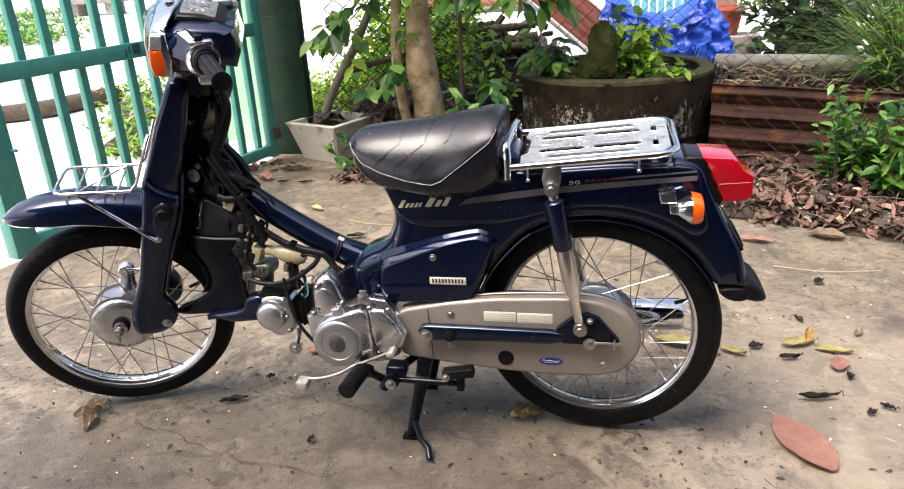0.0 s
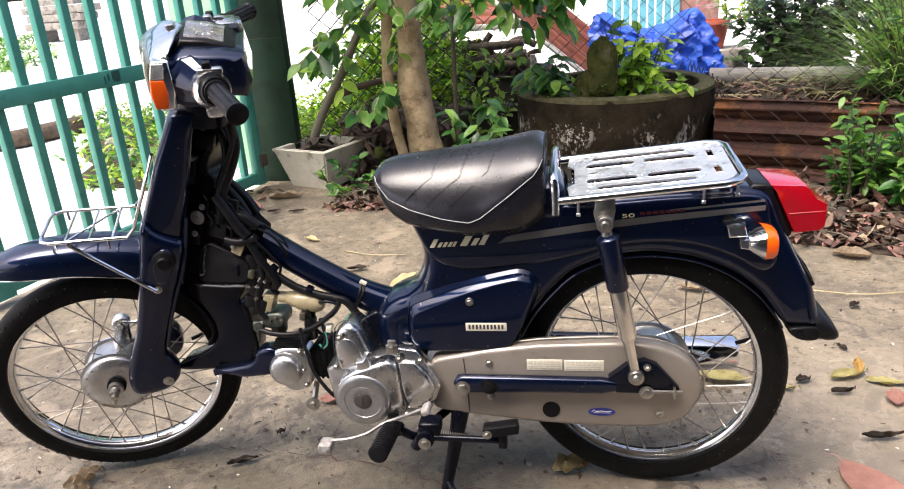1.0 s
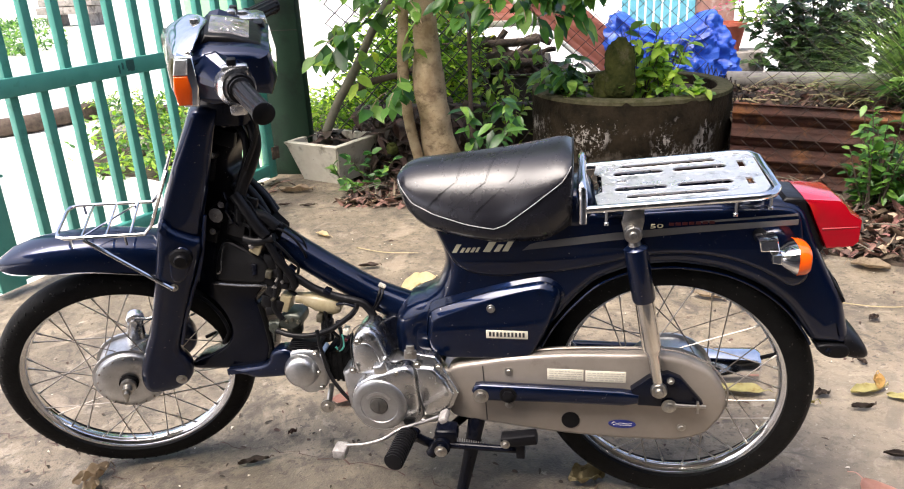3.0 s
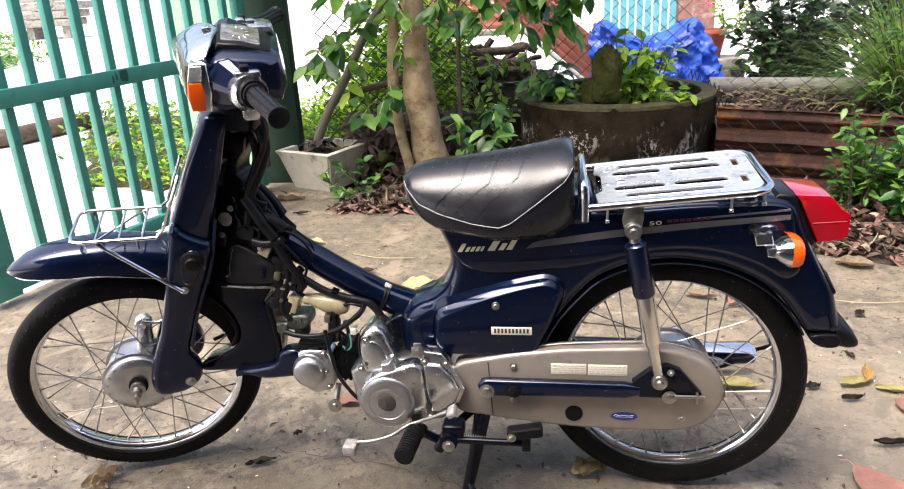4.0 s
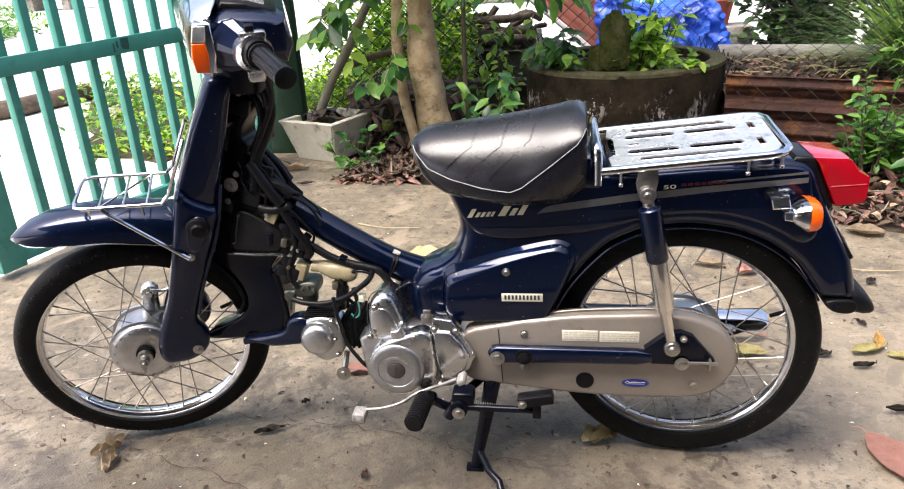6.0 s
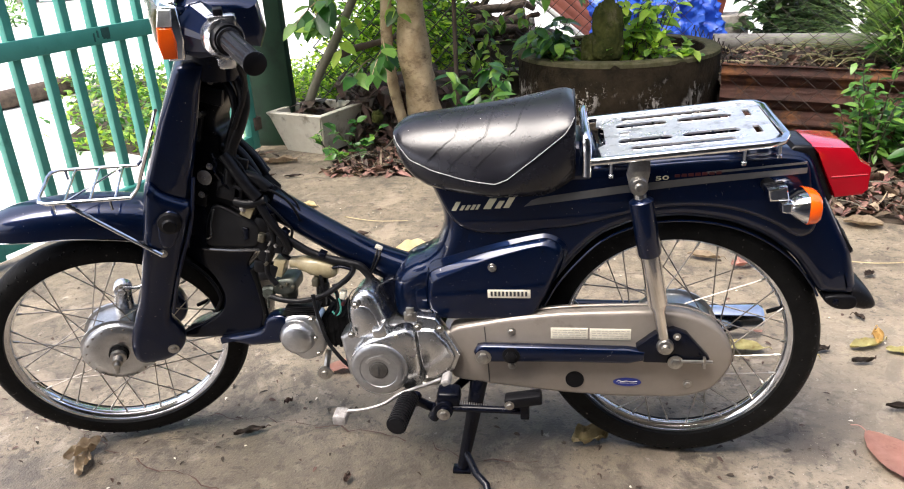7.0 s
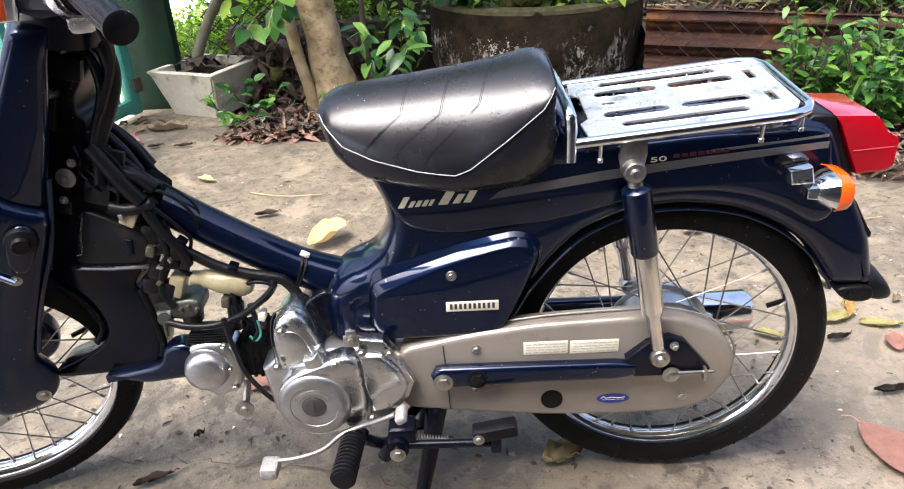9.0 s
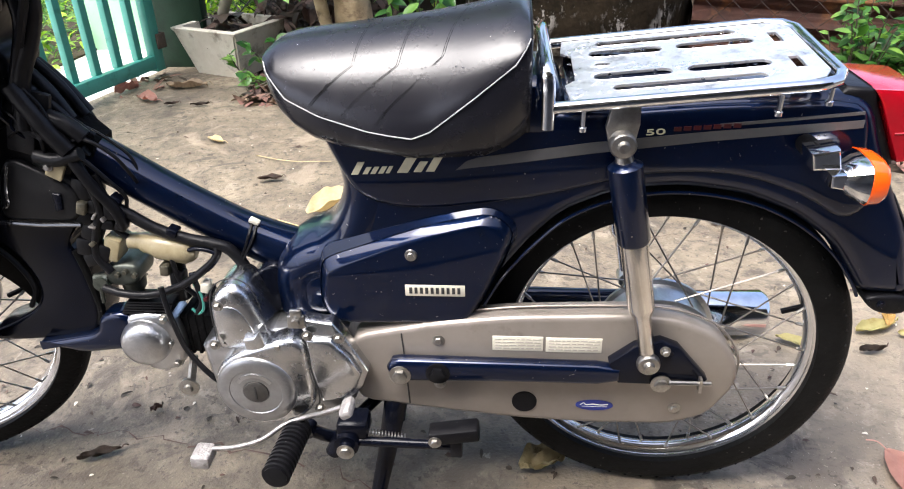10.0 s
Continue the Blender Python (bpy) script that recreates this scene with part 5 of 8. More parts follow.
# seat
def seat_pt(x, s):
    """The seat's surface: s from -1 (near piping) over the top to 1."""
    t = (x - 0.082) / (0.425 - 0.082)
    hw = np.interp(t, (0, 0.03, 0.1, 0.25, 0.5, 0.8, 0.95, 1), (0.045, 0.07, 0.09, 0.108, 0.122, 0.126, 0.118, 0.108))
    zt = np.interp(t, (0, 0.02, 0.06, 0.12, 0.25, 0.5, 0.73, 0.92, 0.97, 1), (0.747, 0.755, 0.762, 0.767, 0.772, 0.782, 0.793, 0.805, 0.804, 0.795))
    zp = np.interp(t, (0, 0.05, 0.11, 0.23, 0.42, 0.58, 0.645, 0.81, 0.95, 0.985, 1), (0.742, 0.722, 0.702, 0.686, 0.669, 0.662, 0.671, 0.715, 0.752, 0.770, 0.782))
    return Vector((x, hw * s, zp + (zt - zp) * (1 - abs(s) ** 2.5) ** 0.70))


bm = bmesh.new()
loops = []
xs = [0.080, 0.0815, 0.085, 0.092, 0.105, 0.125, 0.15, 0.19, 0.23, 0.26, 0.28, 0.31, 0.34, 0.37, 0.395, 0.41, 0.42, 0.425, 0.427]
for i, x in enumerate(xs):
    xx = min(max(x, 0.083), 0.424)
    k = 0.75 if i in (0, len(xs) - 1) else 1.0
    o = [seat_pt(xx, s) for s in np.sin(np.linspace(-math.pi / 2, math.pi / 2, 33))]
    zb = np.interp(xx, (0.08, 0.11, 0.16, 0.28, 0.38, 0.42), (0.72, 0.672, 0.645, 0.63, 0.635, 0.66))
    hw = abs(o[0].y)
    o += [Vector((xx, hw * f, zb + (o[0].z - zb) * g)) for f, g in ((1.0, 0.6), (0.97, 0.25), (0.86, 0.0), (0.4, 0.0), (-0.4, 0.0), (-0.86, 0.0), (-0.97, 0.25), (-1.0, 0.6))]
    c = sum(o, Vector()) / len(o)
    loops.append([Vector((x, c.y + (p.y - c.y) * k, c.z + (p.z - c.z) * k)) for p in o])
rings(bm, loops)
seat = part("seat", bm, VINYL, bike, "black vinyl seat with white piping and slanted pleats", angle=70)
bm = bmesh.new()
for s in (-1, 1):
    tube(bm, [seat_pt(x, s) + Vector((0, s * 0.001, 0)) for x in np.linspace(0.084, 0.424, 60)], 0.0008, 6)
part("piping", bm, PIPEW, seat, "thin white piping")
bm = bmesh.new()
tube(bm, [seat_pt(0.424, s) + Vector((0.001, 0, 0)) for s in np.linspace(-1, 1, 24)], 0.0014, 6)
part("back_seam", bm, BLACK, seat)
for x0, x1, x2 in ((0.150, 0.205, 0.222), (0.192, 0.262, 0.286), (0.234, 0.318, 0.345)):
    bm = bmesh.new()
    for d in (0, 0.0026):
        for s in (-1, 1):
            tube(bm, [seat_pt(float(np.interp(a, (0.06, 0.72, 0.99), (x2, x1, x0))) + d, s * a) - Vector((0, 0, 0.0002)) for a in np.linspace(0.06, 0.985, 40)], 0.0004, 5)
    part("pleat", bm, BLACK, seat)

# navy tank top showing between the seat and the carrier
bm = bmesh.new()
prism(bm, [(p.x, p.y) for p in smooth_loop([(0.36, 0.64), (0.365, 0.70), (0.40, 0.722), (0.452, 0.724), (0.47, 0.70), (0.47, 0.64)], 3)], -0.078, 0.078, 0.024, 4)
part("tank_top", bm, PAINT, body, "navy tank top behind the seat")

# rear carrier
def plate_z(x):
    return 0.708 + (x - 0.45) * 0.09


def slot(x0, x1, y, h):
    return [(x1 - h + h * math.cos(a), y + h * math.sin(a)) for a in np.linspace(-math.pi / 2, math.pi / 2, 7)] + [(x0 + h + h * math.cos(a), y + h * math.sin(a)) for a in np.linspace(math.pi / 2, 1.5 * math.pi, 7)]


bm = bmesh.new()
outer = [(0.472, -0.108), (0.745, -0.108), (0.765, -0.100), (0.776, -0.08), (0.776, 0.08), (0.765, 0.10), (0.745, 0.108), (0.472, 0.108), (0.468, 0.06), (0.482, 0.045), (0.482, -0.045), (0.468, -0.06)]
holes = [slot(0.518, 0.705, 0.082, 0.009), slot(0.525, 0.705, -0.082, 0.009), slot(0.505, 0.602, 0.043, 0.0115), slot(0.620, 0.72, 0.043, 0.0115), slot(0.505, 0.602, -0.041, 0.0115), slot(0.620, 0.72, -0.041, 0.0115), slot(0.51, 0.53, 0.002, 0.0045),
         [(0.742, 0.028), (0.754, 0.028), (0.754, 0.066), (0.742, 0.066)], [(0.742, -0.066), (0.754, -0.066), (0.754, -0.028), (0.742, -0.028)]]
edges = []
for loop in (outer, *holes):
    vs = [bm.verts.new((x, y, plate_z(x) + 0.004)) for x, y in loop]
    edges += [bm.edges.new((a, b)) for a, b in zip(vs, vs[1:] + vs[:1])]
bmesh.ops.triangle_fill(bm, use_beauty=True, edges=edges, normal=(0, 0, 1))
ex = bmesh.ops.extrude_face_region(bm, geom=bm.faces[:])
for v in [g for g in ex["geom"] if isinstance(g, bmesh.types.BMVert)]:
    v.co.z -= 0.003
TIP = Matrix.Translation((0, 0, 0.715)) @ Matrix.Rotation(radians(4.4), 4, "X") @ Matrix.Translation((0, 0, -0.715))
carrier = part("rear_carrier", bm, PLATE, bike, "chromed rear carrier plate with long slots", TIP, angle=25)
for k, loop in enumerate(holes):
    bm = bmesh.new()
    cx_, cy_ = sum(p[0] for p in loop) / len(loop), sum(p[1] for p in loop) / len(loop)
    lip = [[(cx_ + (x - cx_) * (1 + g / 0.04), y + (g if y > cy_ else -g), plate_z(x) + 0.004 + h) for x, y in loop] for g, h in ((0.0014, 0.0002), (0.0008, 0.0008), (0.0002, 0.0006), (0.0, -0.003))]
    rings(bm, lip, True, False, False)
    part("slot_lip", bm, PLATE, carrier)
# black box added below; stands in for the dark inside the slots
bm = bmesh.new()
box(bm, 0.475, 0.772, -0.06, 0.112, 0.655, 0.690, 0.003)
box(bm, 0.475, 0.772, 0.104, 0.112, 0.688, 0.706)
part("slot_backing", bm, BLACKP, carrier, "added black backing that makes the carrier slots look dark", TIP.inverted())
bm = bmesh.new()
rp = [(0.45, -0.118, plate_z(0.45)), (0.75, -0.118, plate_z(0.75)), (0.775, -0.108, plate_z(0.775)), (0.787, -0.085, plate_z(0.787)), (0.787, 0.085, plate_z(0.787)), (0.775, 0.108, plate_z(0.775)), (0.75, 0.118, plate_z(0.75)), (0.45, 0.118, plate_z(0.45))]
tube(bm, rp, 0.0075, 12)
part("rail", bm, CHROME, carrier)
bm = bmesh.new()
tube(bm, smooth_line([(0.446, -0.118, 0.674), (0.446, -0.118, 0.70), (0.445, -0.117, 0.73), (0.443, -0.105, 0.745), (0.443, 0.0, 0.748), (0.443, 0.105, 0.745), (0.445, 0.117, 0.73), (0.446, 0.118, 0.69)], 4), 0.0085, 12)
part("hoop", bm, CHROME, carrier, "chrome hoop behind the seat", TIP.inverted())
for x, y in ((0.488, -0.118), (0.713, -0.118), (0.775, -0.10), (0.713, 0.118)):
    bm = bmesh.new()
    tube(bm, [(x, y, plate_z(x)), (x, y, plate_z(x) - 0.03)], 0.0032, 8)
    lathe(bm, [(0, -0.004), (0.0048, -0.003), (0.0048, 0.002), (0.003, 0.003)], (x, y, plate_z(x) - 0.03), axis="z", seg=10)
    part("peg", bm, CHROME, carrier)

# shock absorbers
for s in (-1, 1):
    y = s * 0.115
    a, b = Vector((0.537, y, 0.654)), Vector((0.599, y, 0.327))
    bm = bmesh.new()
    tube(bm, [a.lerp(b, t) for t in (0.07, 0.085, 0.09, 0.40, 0.415)], [0.012, 0.0205, 0.022, 0.022, 0.020], 24)
    sh = part("shock_absorber", bm, PAINT, bike, "rear shock absorber with navy shroud and bare lower tube")
    bm = bmesh.new()
    tube(bm, [a.lerp(b, t) for t in (0.40, 0.72, 0.74, 0.77, 0.95)], [0.0185, 0.0185, 0.0165, 0.012, 0.0115], 24)
    part("lower_tube", bm, SHOCKLOW, sh)
    bm = bmesh.new()
    lathe(bm, [(0, -0.02), (0.006, -0.02), (0.008, -0.014), (0.0145, -0.013), (0.0165, -0.01), (0.0165, 0.012)], (a.x, y, a.z), seg=22)
    tube(bm, [a.lerp(b, 0.03), a.lerp(b, 0.10)], [0.010, 0.013], 14)
    part("upper_eye", bm, STEEL, sh)
    bm = bmesh.new()
    lathe(bm, [(0, -0.022), (0.007, -0.022), (0.0085, -0.015), (0.0145, -0.014), (0.0165, -0.01), (0.0165, 0.012)], (b.x, y, b.z), seg=22)
    part("lower_eye", bm, STEEL, sh)
    bm = bmesh.new()
    prism(bm, [(0.522, 0.70), (0.516, 0.672), (0.522, 0.648), (0.537, 0.638), (0.552, 0.648), (0.557, 0.676), (0.556, 0.70)], min(y - s * 0.004, y - s * 0.014), max(y - s * 0.004, y - s * 0.014), 0.002, 2)
    part("bracket", bm, STEEL, sh)

# chain case and swing arm
bm = bmesh.new()
cc = [(0.17, 0.345), (0.245, 0.360), (0.30, 0.371), (0.402, 0.384), (0.576, 0.391), (0.644, 0.384), (0.70, 0.358), (0.732, 0.312), (0.735, 0.268), (0.70, 0.212), (0.645, 0.192), (0.52, 0.19), (0.403, 0.196), (0.254, 0.213), (0.17, 0.225)]
prism(bm, [(p.x, p.y) for p in smooth_loop(cc, 3)], -0.098, -0.052, 0.010, 4)
case = part("chain_case", bm, SILVER, bike, "silver painted full chain case")
bm = bmesh.new()
tube(bm, [(p.x, -0.076, p.y) for p in smooth_line([(0.26, 0.364), (0.402, 0.387), (0.576, 0.394), (0.646, 0.387), (0.703, 0.361), (0.736, 0.312), (0.738, 0.268)], 4)], 0.0018, 6)
part("case_seam", bm, SILVER, case)
bm = bmesh.new()
tube(bm, [(0.246, -0.0982, 0.352), (0.249, -0.0984, 0.300), (0.252, -0.0982, 0.222)], 0.0012, 6)
part("case_joint", bm, INK, case)
bm = bmesh.new()
lathe(bm, [(0, -0.002), (0.0185, -0.002), (0.019, 0.0)], (0.427, -0.098, 0.232), seg=28)
part("inspection_plug", bm, BLACK, case, "black rubber inspection plug")
bm = bmesh.new()
rings(bm, [[(0.532 + 0.028 * math.cos(a), y, 0.229 + 0.0095 * math.sin(a)) for a in np.linspace(0, 2 * math.pi, 28, endpoint=False)] for y in (-0.0995, -0.0975)])
oval = part("oval_sticker", bm, BLUEST, case, "blue oval sticker with pale marks")
bm = bmesh.new()
tube(bm, smooth_line([(0.511, -0.0995, 0.2295), (0.516, -0.0995, 0.2335), (0.520, -0.0995, 0.2300), (0.530, -0.0995, 0.2315), (0.541, -0.0995, 0.2300), (0.552, -0.0995, 0.2315)], 4), 0.0007, 5)
tube(bm, [(0.514, -0.0995, 0.2268), (0.551, -0.0995, 0.2268)], 0.0004, 5)
part("sticker_mark", bm, WHITE, oval)
for x0, x1 in ((0.379, 0.452), (0.456, 0.536)):
    bm = bmesh.new()
    zz = 0.352 if x0 < 0.4 else 0.351
    box(bm, x0, x1, -0.099, -0.0975, zz - 0.025, zz, 0.0004)
    lab = part("label_plate", bm, STICKER, case, "cream data label with fine print")
    bm = bmesh.new()
    for r in range(4):
        x = x0 + 0.004
        while x < x1 - 0.008:
            wd = rnd(0.004, 0.013)
            box(bm, x, min(x + wd, x1 - 0.003), -0.0995, -0.0988, zz - 0.0052 - r * 0.0052, zz - 0.0041 - r * 0.0052)
            x += wd + 0.002
    part("fine_print", bm, FADED, lab)
for x, z in ((0.30, 0.342), (0.30, 0.262), (0.65, 0.228)):
    part("case_screw", bolt_bm(0.006, 0.004), STEEL, case, m=pose(x, -0.098, z))
bm = bmesh.new()
sa = [(0.224, 0.304), (0.232, 0.318), (0.245, 0.3205), (0.402, 0.3195), (0.53, 0.318), (0.562, 0.313), (0.562, 0.291), (0.53, 0.284), (0.403, 0.284), (0.245, 0.281), (0.23, 0.287)]
prism(bm, sa, -0.122, -0.1, 0.008, 3)
arm = part("swing_arm", bm, PAINT, bike, "glossy navy swing arm")
bm = bmesh.new()
prism(bm, [(0.545, 0.322), (0.58, 0.352), (0.615, 0.362), (0.64, 0.352), (0.685, 0.298), (0.672, 0.286), (0.56, 0.288)], -0.119, -0.099, 0.003, 2)
part("axle_plate", bm, BLACKP, arm)
for x, z, r in ((0.244, 0.295, 0.011), (0.62, 0.292, 0.010), (0.62, 0.35, 0.005), (0.300, 0.30, 0.012)):
    part("pivot_bolt", bolt_bm(r, 0.008), STEEL if r != 0.012 else BLACK, arm, m=pose(x, -0.122, z))
bm = bmesh.new()
tube(bm, [(0.63, -0.125, 0.296), (0.69, -0.122, 0.294)], 0.0035, 8)
box(bm, 0.672, 0.676, -0.13, -0.112, 0.283, 0.305)
part("chain_adjuster", bm, STEEL, arm)
bm = bmesh.new()
tube(bm, [(0.23, 0.085, 0.305), (0.62, 0.085, 0.30)], 0.018, 12)
part("far_arm", bm, PAINT, arm)

# tail lamp, indicators, mud flap
bm = bmesh.new()
prism(bm, [(0.80, 0.695), (0.812, 0.706), (0.848, 0.703), (0.852, 0.686), (0.889, 0.606), (0.876, 0.586), (0.905, 0.56), (0.94, 0.50), (0.93, 0.5), (0.88, 0.56), (0.835, 0.65), (0.815, 0.69)], -0.058, 0.058, 0.008, 3)
tail = part("tail_bracket", bm, BLACK, bike, "black tail lamp bracket")
bm = bmesh.new()
lens = [(0.842, 0.705), (0.852, 0.688), (0.889, 0.607), (0.936, 0.611), (0.946, 0.622), (0.946, 0.664), (0.926, 0.676), (0.914, 0.694), (0.902, 0.702)]
lens2 = [(0.850, 0.697), (0.856, 0.685), (0.889, 0.614), (0.934, 0.617), (0.938, 0.626), (0.938, 0.657), (0.920, 0.667), (0.909, 0.684), (0.898, 0.692)]
rings(bm, [[(x, y, z) for x, z in (lens2 if abs(y) > 0.06 else inset(lens, 0.002) if abs(y) > 0.052 else lens)] for y in (-0.0605, -0.0595, -0.054, -0.047, 0.047, 0.054, 0.0595, 0.0605)])
red = part("tail_lamp", bm, REDL, tail, "large red tail lamp lens")
bm = bmesh.new()
tube(bm, [(0.878, -0.0608, 0.6465), (0.940, -0.0602, 0.6505)], 0.0013, 6)
part("lens_ridge", bm, REDL, red)
bm = bmesh.new()
prism(bm, [(0.892, 0.562), (0.902, 0.560), (0.926, 0.532), (0.944, 0.498), (0.934, 0.499), (0.915, 0.530)], -0.03, 0.03, 0.002, 2)
part("plate_bracket", bm, RUBBER, tail)
for s in (-1, 1):
    bm = bmesh.new()
    tube(bm, [(0.766, s * 0.06, 0.640), (0.768, s * 0.118, 0.642)], 0.012, 12)
    stem = part("rear_indicator", bm, BLACK, bike, "chromed rear indicator with amber lens")
    bm = bmesh.new()
    def lantern(rows):
        out = []
        for x, y0, y1, z0, z1 in rows:
            q = smooth_loop([(s * y0, z0), (s * y1, z0), (s * y1, z1), (s * y0, z1)][::s], 3)
            out.append([(x, p.x, p.y) for p in q])
        rings(bm, out)

    lantern(((0.785, 0.102, 0.152, 0.612, 0.630), (0.788, 0.100, 0.154, 0.610, 0.632), (0.806, 0.088, 0.160, 0.594, 0.641), (0.8175, 0.084, 0.162, 0.590, 0.644)))
    prism(bm, [(0.752, 0.651), (0.784, 0.656), (0.790, 0.630), (0.757, 0.629)], min(s * 0.100, s * 0.140), max(s * 0.100, s * 0.140), 0.004, 2)
    prism(bm, [(0.772, 0.631), (0.790, 0.632), (0.790, 0.613), (0.774, 0.615)], min(s * 0.118, s * 0.158), max(s * 0.118, s * 0.158), 0.003, 2)
    part("indicator_body", bm, CHROME, stem, angle=25)
    bm = bmesh.new()
    lantern(((0.8178, 0.083, 0.163, 0.589, 0.645), (0.832, 0.085, 0.162, 0.590, 0.644), (0.838, 0.089, 0.159, 0.593, 0.641), (0.840, 0.094, 0.155, 0.598, 0.636)))
    part("indicator_lens", bm, AMBER, stem, "amber indicator lens", angle=35)
bm = bmesh.new()
prism(bm, [(p.x, p.y) for p in smooth_loop([(0.886, 0.413), (0.954, 0.417), (0.957, 0.384), (0.912, 0.384)], 3)], -0.073, 0.073, 0.006, 3)
flap = part("mud_flap", bm, BLACK, bike, "black rubber mud flap")
bm = bmesh.new()
loops = []
for x, z, h, w in ((0.944, 0.410, 0.026, 0.070), (0.955, 0.407, 0.029, 0.071), (0.972, 0.400, 0.026, 0.069), (0.985, 0.393, 0.018, 0.064), (0.993, 0.388, 0.010, 0.056), (0.997, 0.384, 0.004, 0.046)):
    loops.append([(x, w * math.copysign(abs(math.cos(a)) ** 0.5, math.cos(a)), z + h * math.copysign(abs(math.sin(a)) ** 0.7, math.sin(a))) for a in np.linspace(0, 2 * math.pi, 24, endpoint=False)])
rings(bm, loops)
part("flap_tip", bm, BLACK, flap)
part("flap_rivet", bolt_bm(0.004, 0.002), BLACKP, flap, m=pose(0.915, -0.073, 0.402))

# engine
bm = bmesh.new()
prism(bm, [(-0.06, 0.32), (-0.02, 0.352), (0.10, 0.352), (0.165, 0.350), (0.168, 0.225), (0.14, 0.205), (0.02, 0.19), (-0.05, 0.23)], -0.10, 0.10, 0.012, 3)
engine = part("crankcase", bm, ALLOY, bike, "dull cast alloy engine crankcase")
bm = bmesh.new()
prism(bm, [(p.x, p.y) for p in smooth_loop([(-0.037, 0.265), (-0.028, 0.305), (0.0, 0.33), (0.05, 0.348), (0.09, 0.362), (0.109, 0.345), (0.112, 0.30), (0.118, 0.247), (0.095, 0.216), (0.063, 0.205), (0.02, 0.197), (-0.02, 0.215)], 4)], -0.132, -0.09, 0.008, 3)
part("generator_cover", bm, POLISH, engine, "polished alloy generator cover")
bm = bmesh.new()
lathe(bm, [(0, -0.001), (0.0195, -0.001), (0.0205, -0.002), (0.0395, -0.0022), (0.0405, -0.0032), (0.050, -0.0034), (0.057, -0.0015), (0.0605, 0.002), (0.0615, 0.008)], (0.028, -0.134, 0.267), seg=56)
gc = part("generator_cap", bm, DULLCAP, engine, "round brushed alloy cap with a slotted plug")
bm = bmesh.new()
lathe(bm, [(0, -0.0045), (0.0165, -0.0045), (0.0185, -0.0035), (0.019, 0.0)], (0.028, -0.134, 0.267), seg=32)
plug = part("plug", bm, DARKPLUG, gc, "dark slotted plug")
bm = bmesh.new()
box(bm, 0.0268, 0.0292, -0.1395, -0.1375, 0.256, 0.278)
part("plug_slot", bm, INK, gc)
bm = bmesh.new()
for k in range(7):
    a = radians(42 + 16 * k)
    box(bm, -0.004, 0.004, -0.001, 0.001, -0.003, 0.003, 0, Matrix.Translation((0.028 + 0.030 * math.cos(a), -0.1365, 0.267 + 0.030 * math.sin(a))) @ Matrix.Rotation(math.pi / 2 - a, 4, "Y"))
part("cast_mark", bm, ALLOY, gc)
bm = bmesh.new()
spk = [(0.108, 0.384), (0.150, 0.379), (0.163, 0.360), (0.180, 0.328), (0.197, 0.295), (0.185, 0.262), (0.163, 0.240), (0.118, 0.234), (0.108, 0.30)]
prism(bm, spk, -0.116, -0.09, 0.005, 3)
prism(bm, [(0.109, 0.358), (0.147, 0.356), (0.172, 0.326), (0.187, 0.295), (0.176, 0.266), (0.155, 0.247), (0.122, 0.243), (0.110, 0.30)], -0.1275, -0.11, 0.008, 4)
part("sprocket_cover", bm, POLISH, engine, "faceted alloy sprocket cover", angle=30)
bm = bmesh.new()
prism(bm, [(p.x, p.y) for p in smooth_loop([(-0.03, 0.32), (-0.030, 0.395), (-0.020, 0.426), (0.004, 0.439), (0.026, 0.430), (0.038, 0.40), (0.056, 0.35), (0.05, 0.33)], 3)], -0.118, -0.03, 0.018, 4)
hump = part("starter_hump", bm, POLISH, engine, "rounded alloy starter housing")
bm = bmesh.new()
prism(bm, [(p.x, p.y) for p in smooth_loop([(-0.018, 0.338), (-0.021, 0.385), (-0.012, 0.405), (0.010, 0.407), (0.024, 0.392), (0.040, 0.345)], 3)], -0.1195, -0.11, 0.002, 2)
part("flat_face", bm, POLISH, hump, "flat dull face of the housing")
bm = bmesh.new()
prism(bm, [(0.022, 0.338), (0.020, 0.356), (0.034, 0.360), (0.046, 0.372), (0.052, 0.350), (0.050, 0.336)], -0.130, -0.10, 0.004, 3)
part("boss", bm, POLISH, hump)
bm = bmesh.new()
tube(bm, smooth_line([(0.104, -0.1265, 0.366), (0.113, -0.1265, 0.342), (0.1145, -0.1265, 0.30), (0.1205, -0.1265, 0.25), (0.112, -0.1265, 0.228)], 4), 0.0013, 6)
part("joint", bm, INK, engine)
# thin dark outline round the covers, drawn in for crevice shade
bm = bmesh.new()
tube(bm, [(p.x, -0.0985, p.y) for p in smooth_line([(0.062, 0.350), (0.046, 0.357), (0.04, 0.40), (0.028, 0.432), (0.004, 0.4415), (-0.022, 0.428), (-0.033, 0.395), (-0.034, 0.34), (-0.034, 0.318), (-0.040, 0.28), (-0.039, 0.25), (-0.022, 0.212), (0.02, 0.194), (0.063, 0.201), (0.098, 0.213)], 4)], 0.0010, 6)
part("joint", bm, INK, engine)
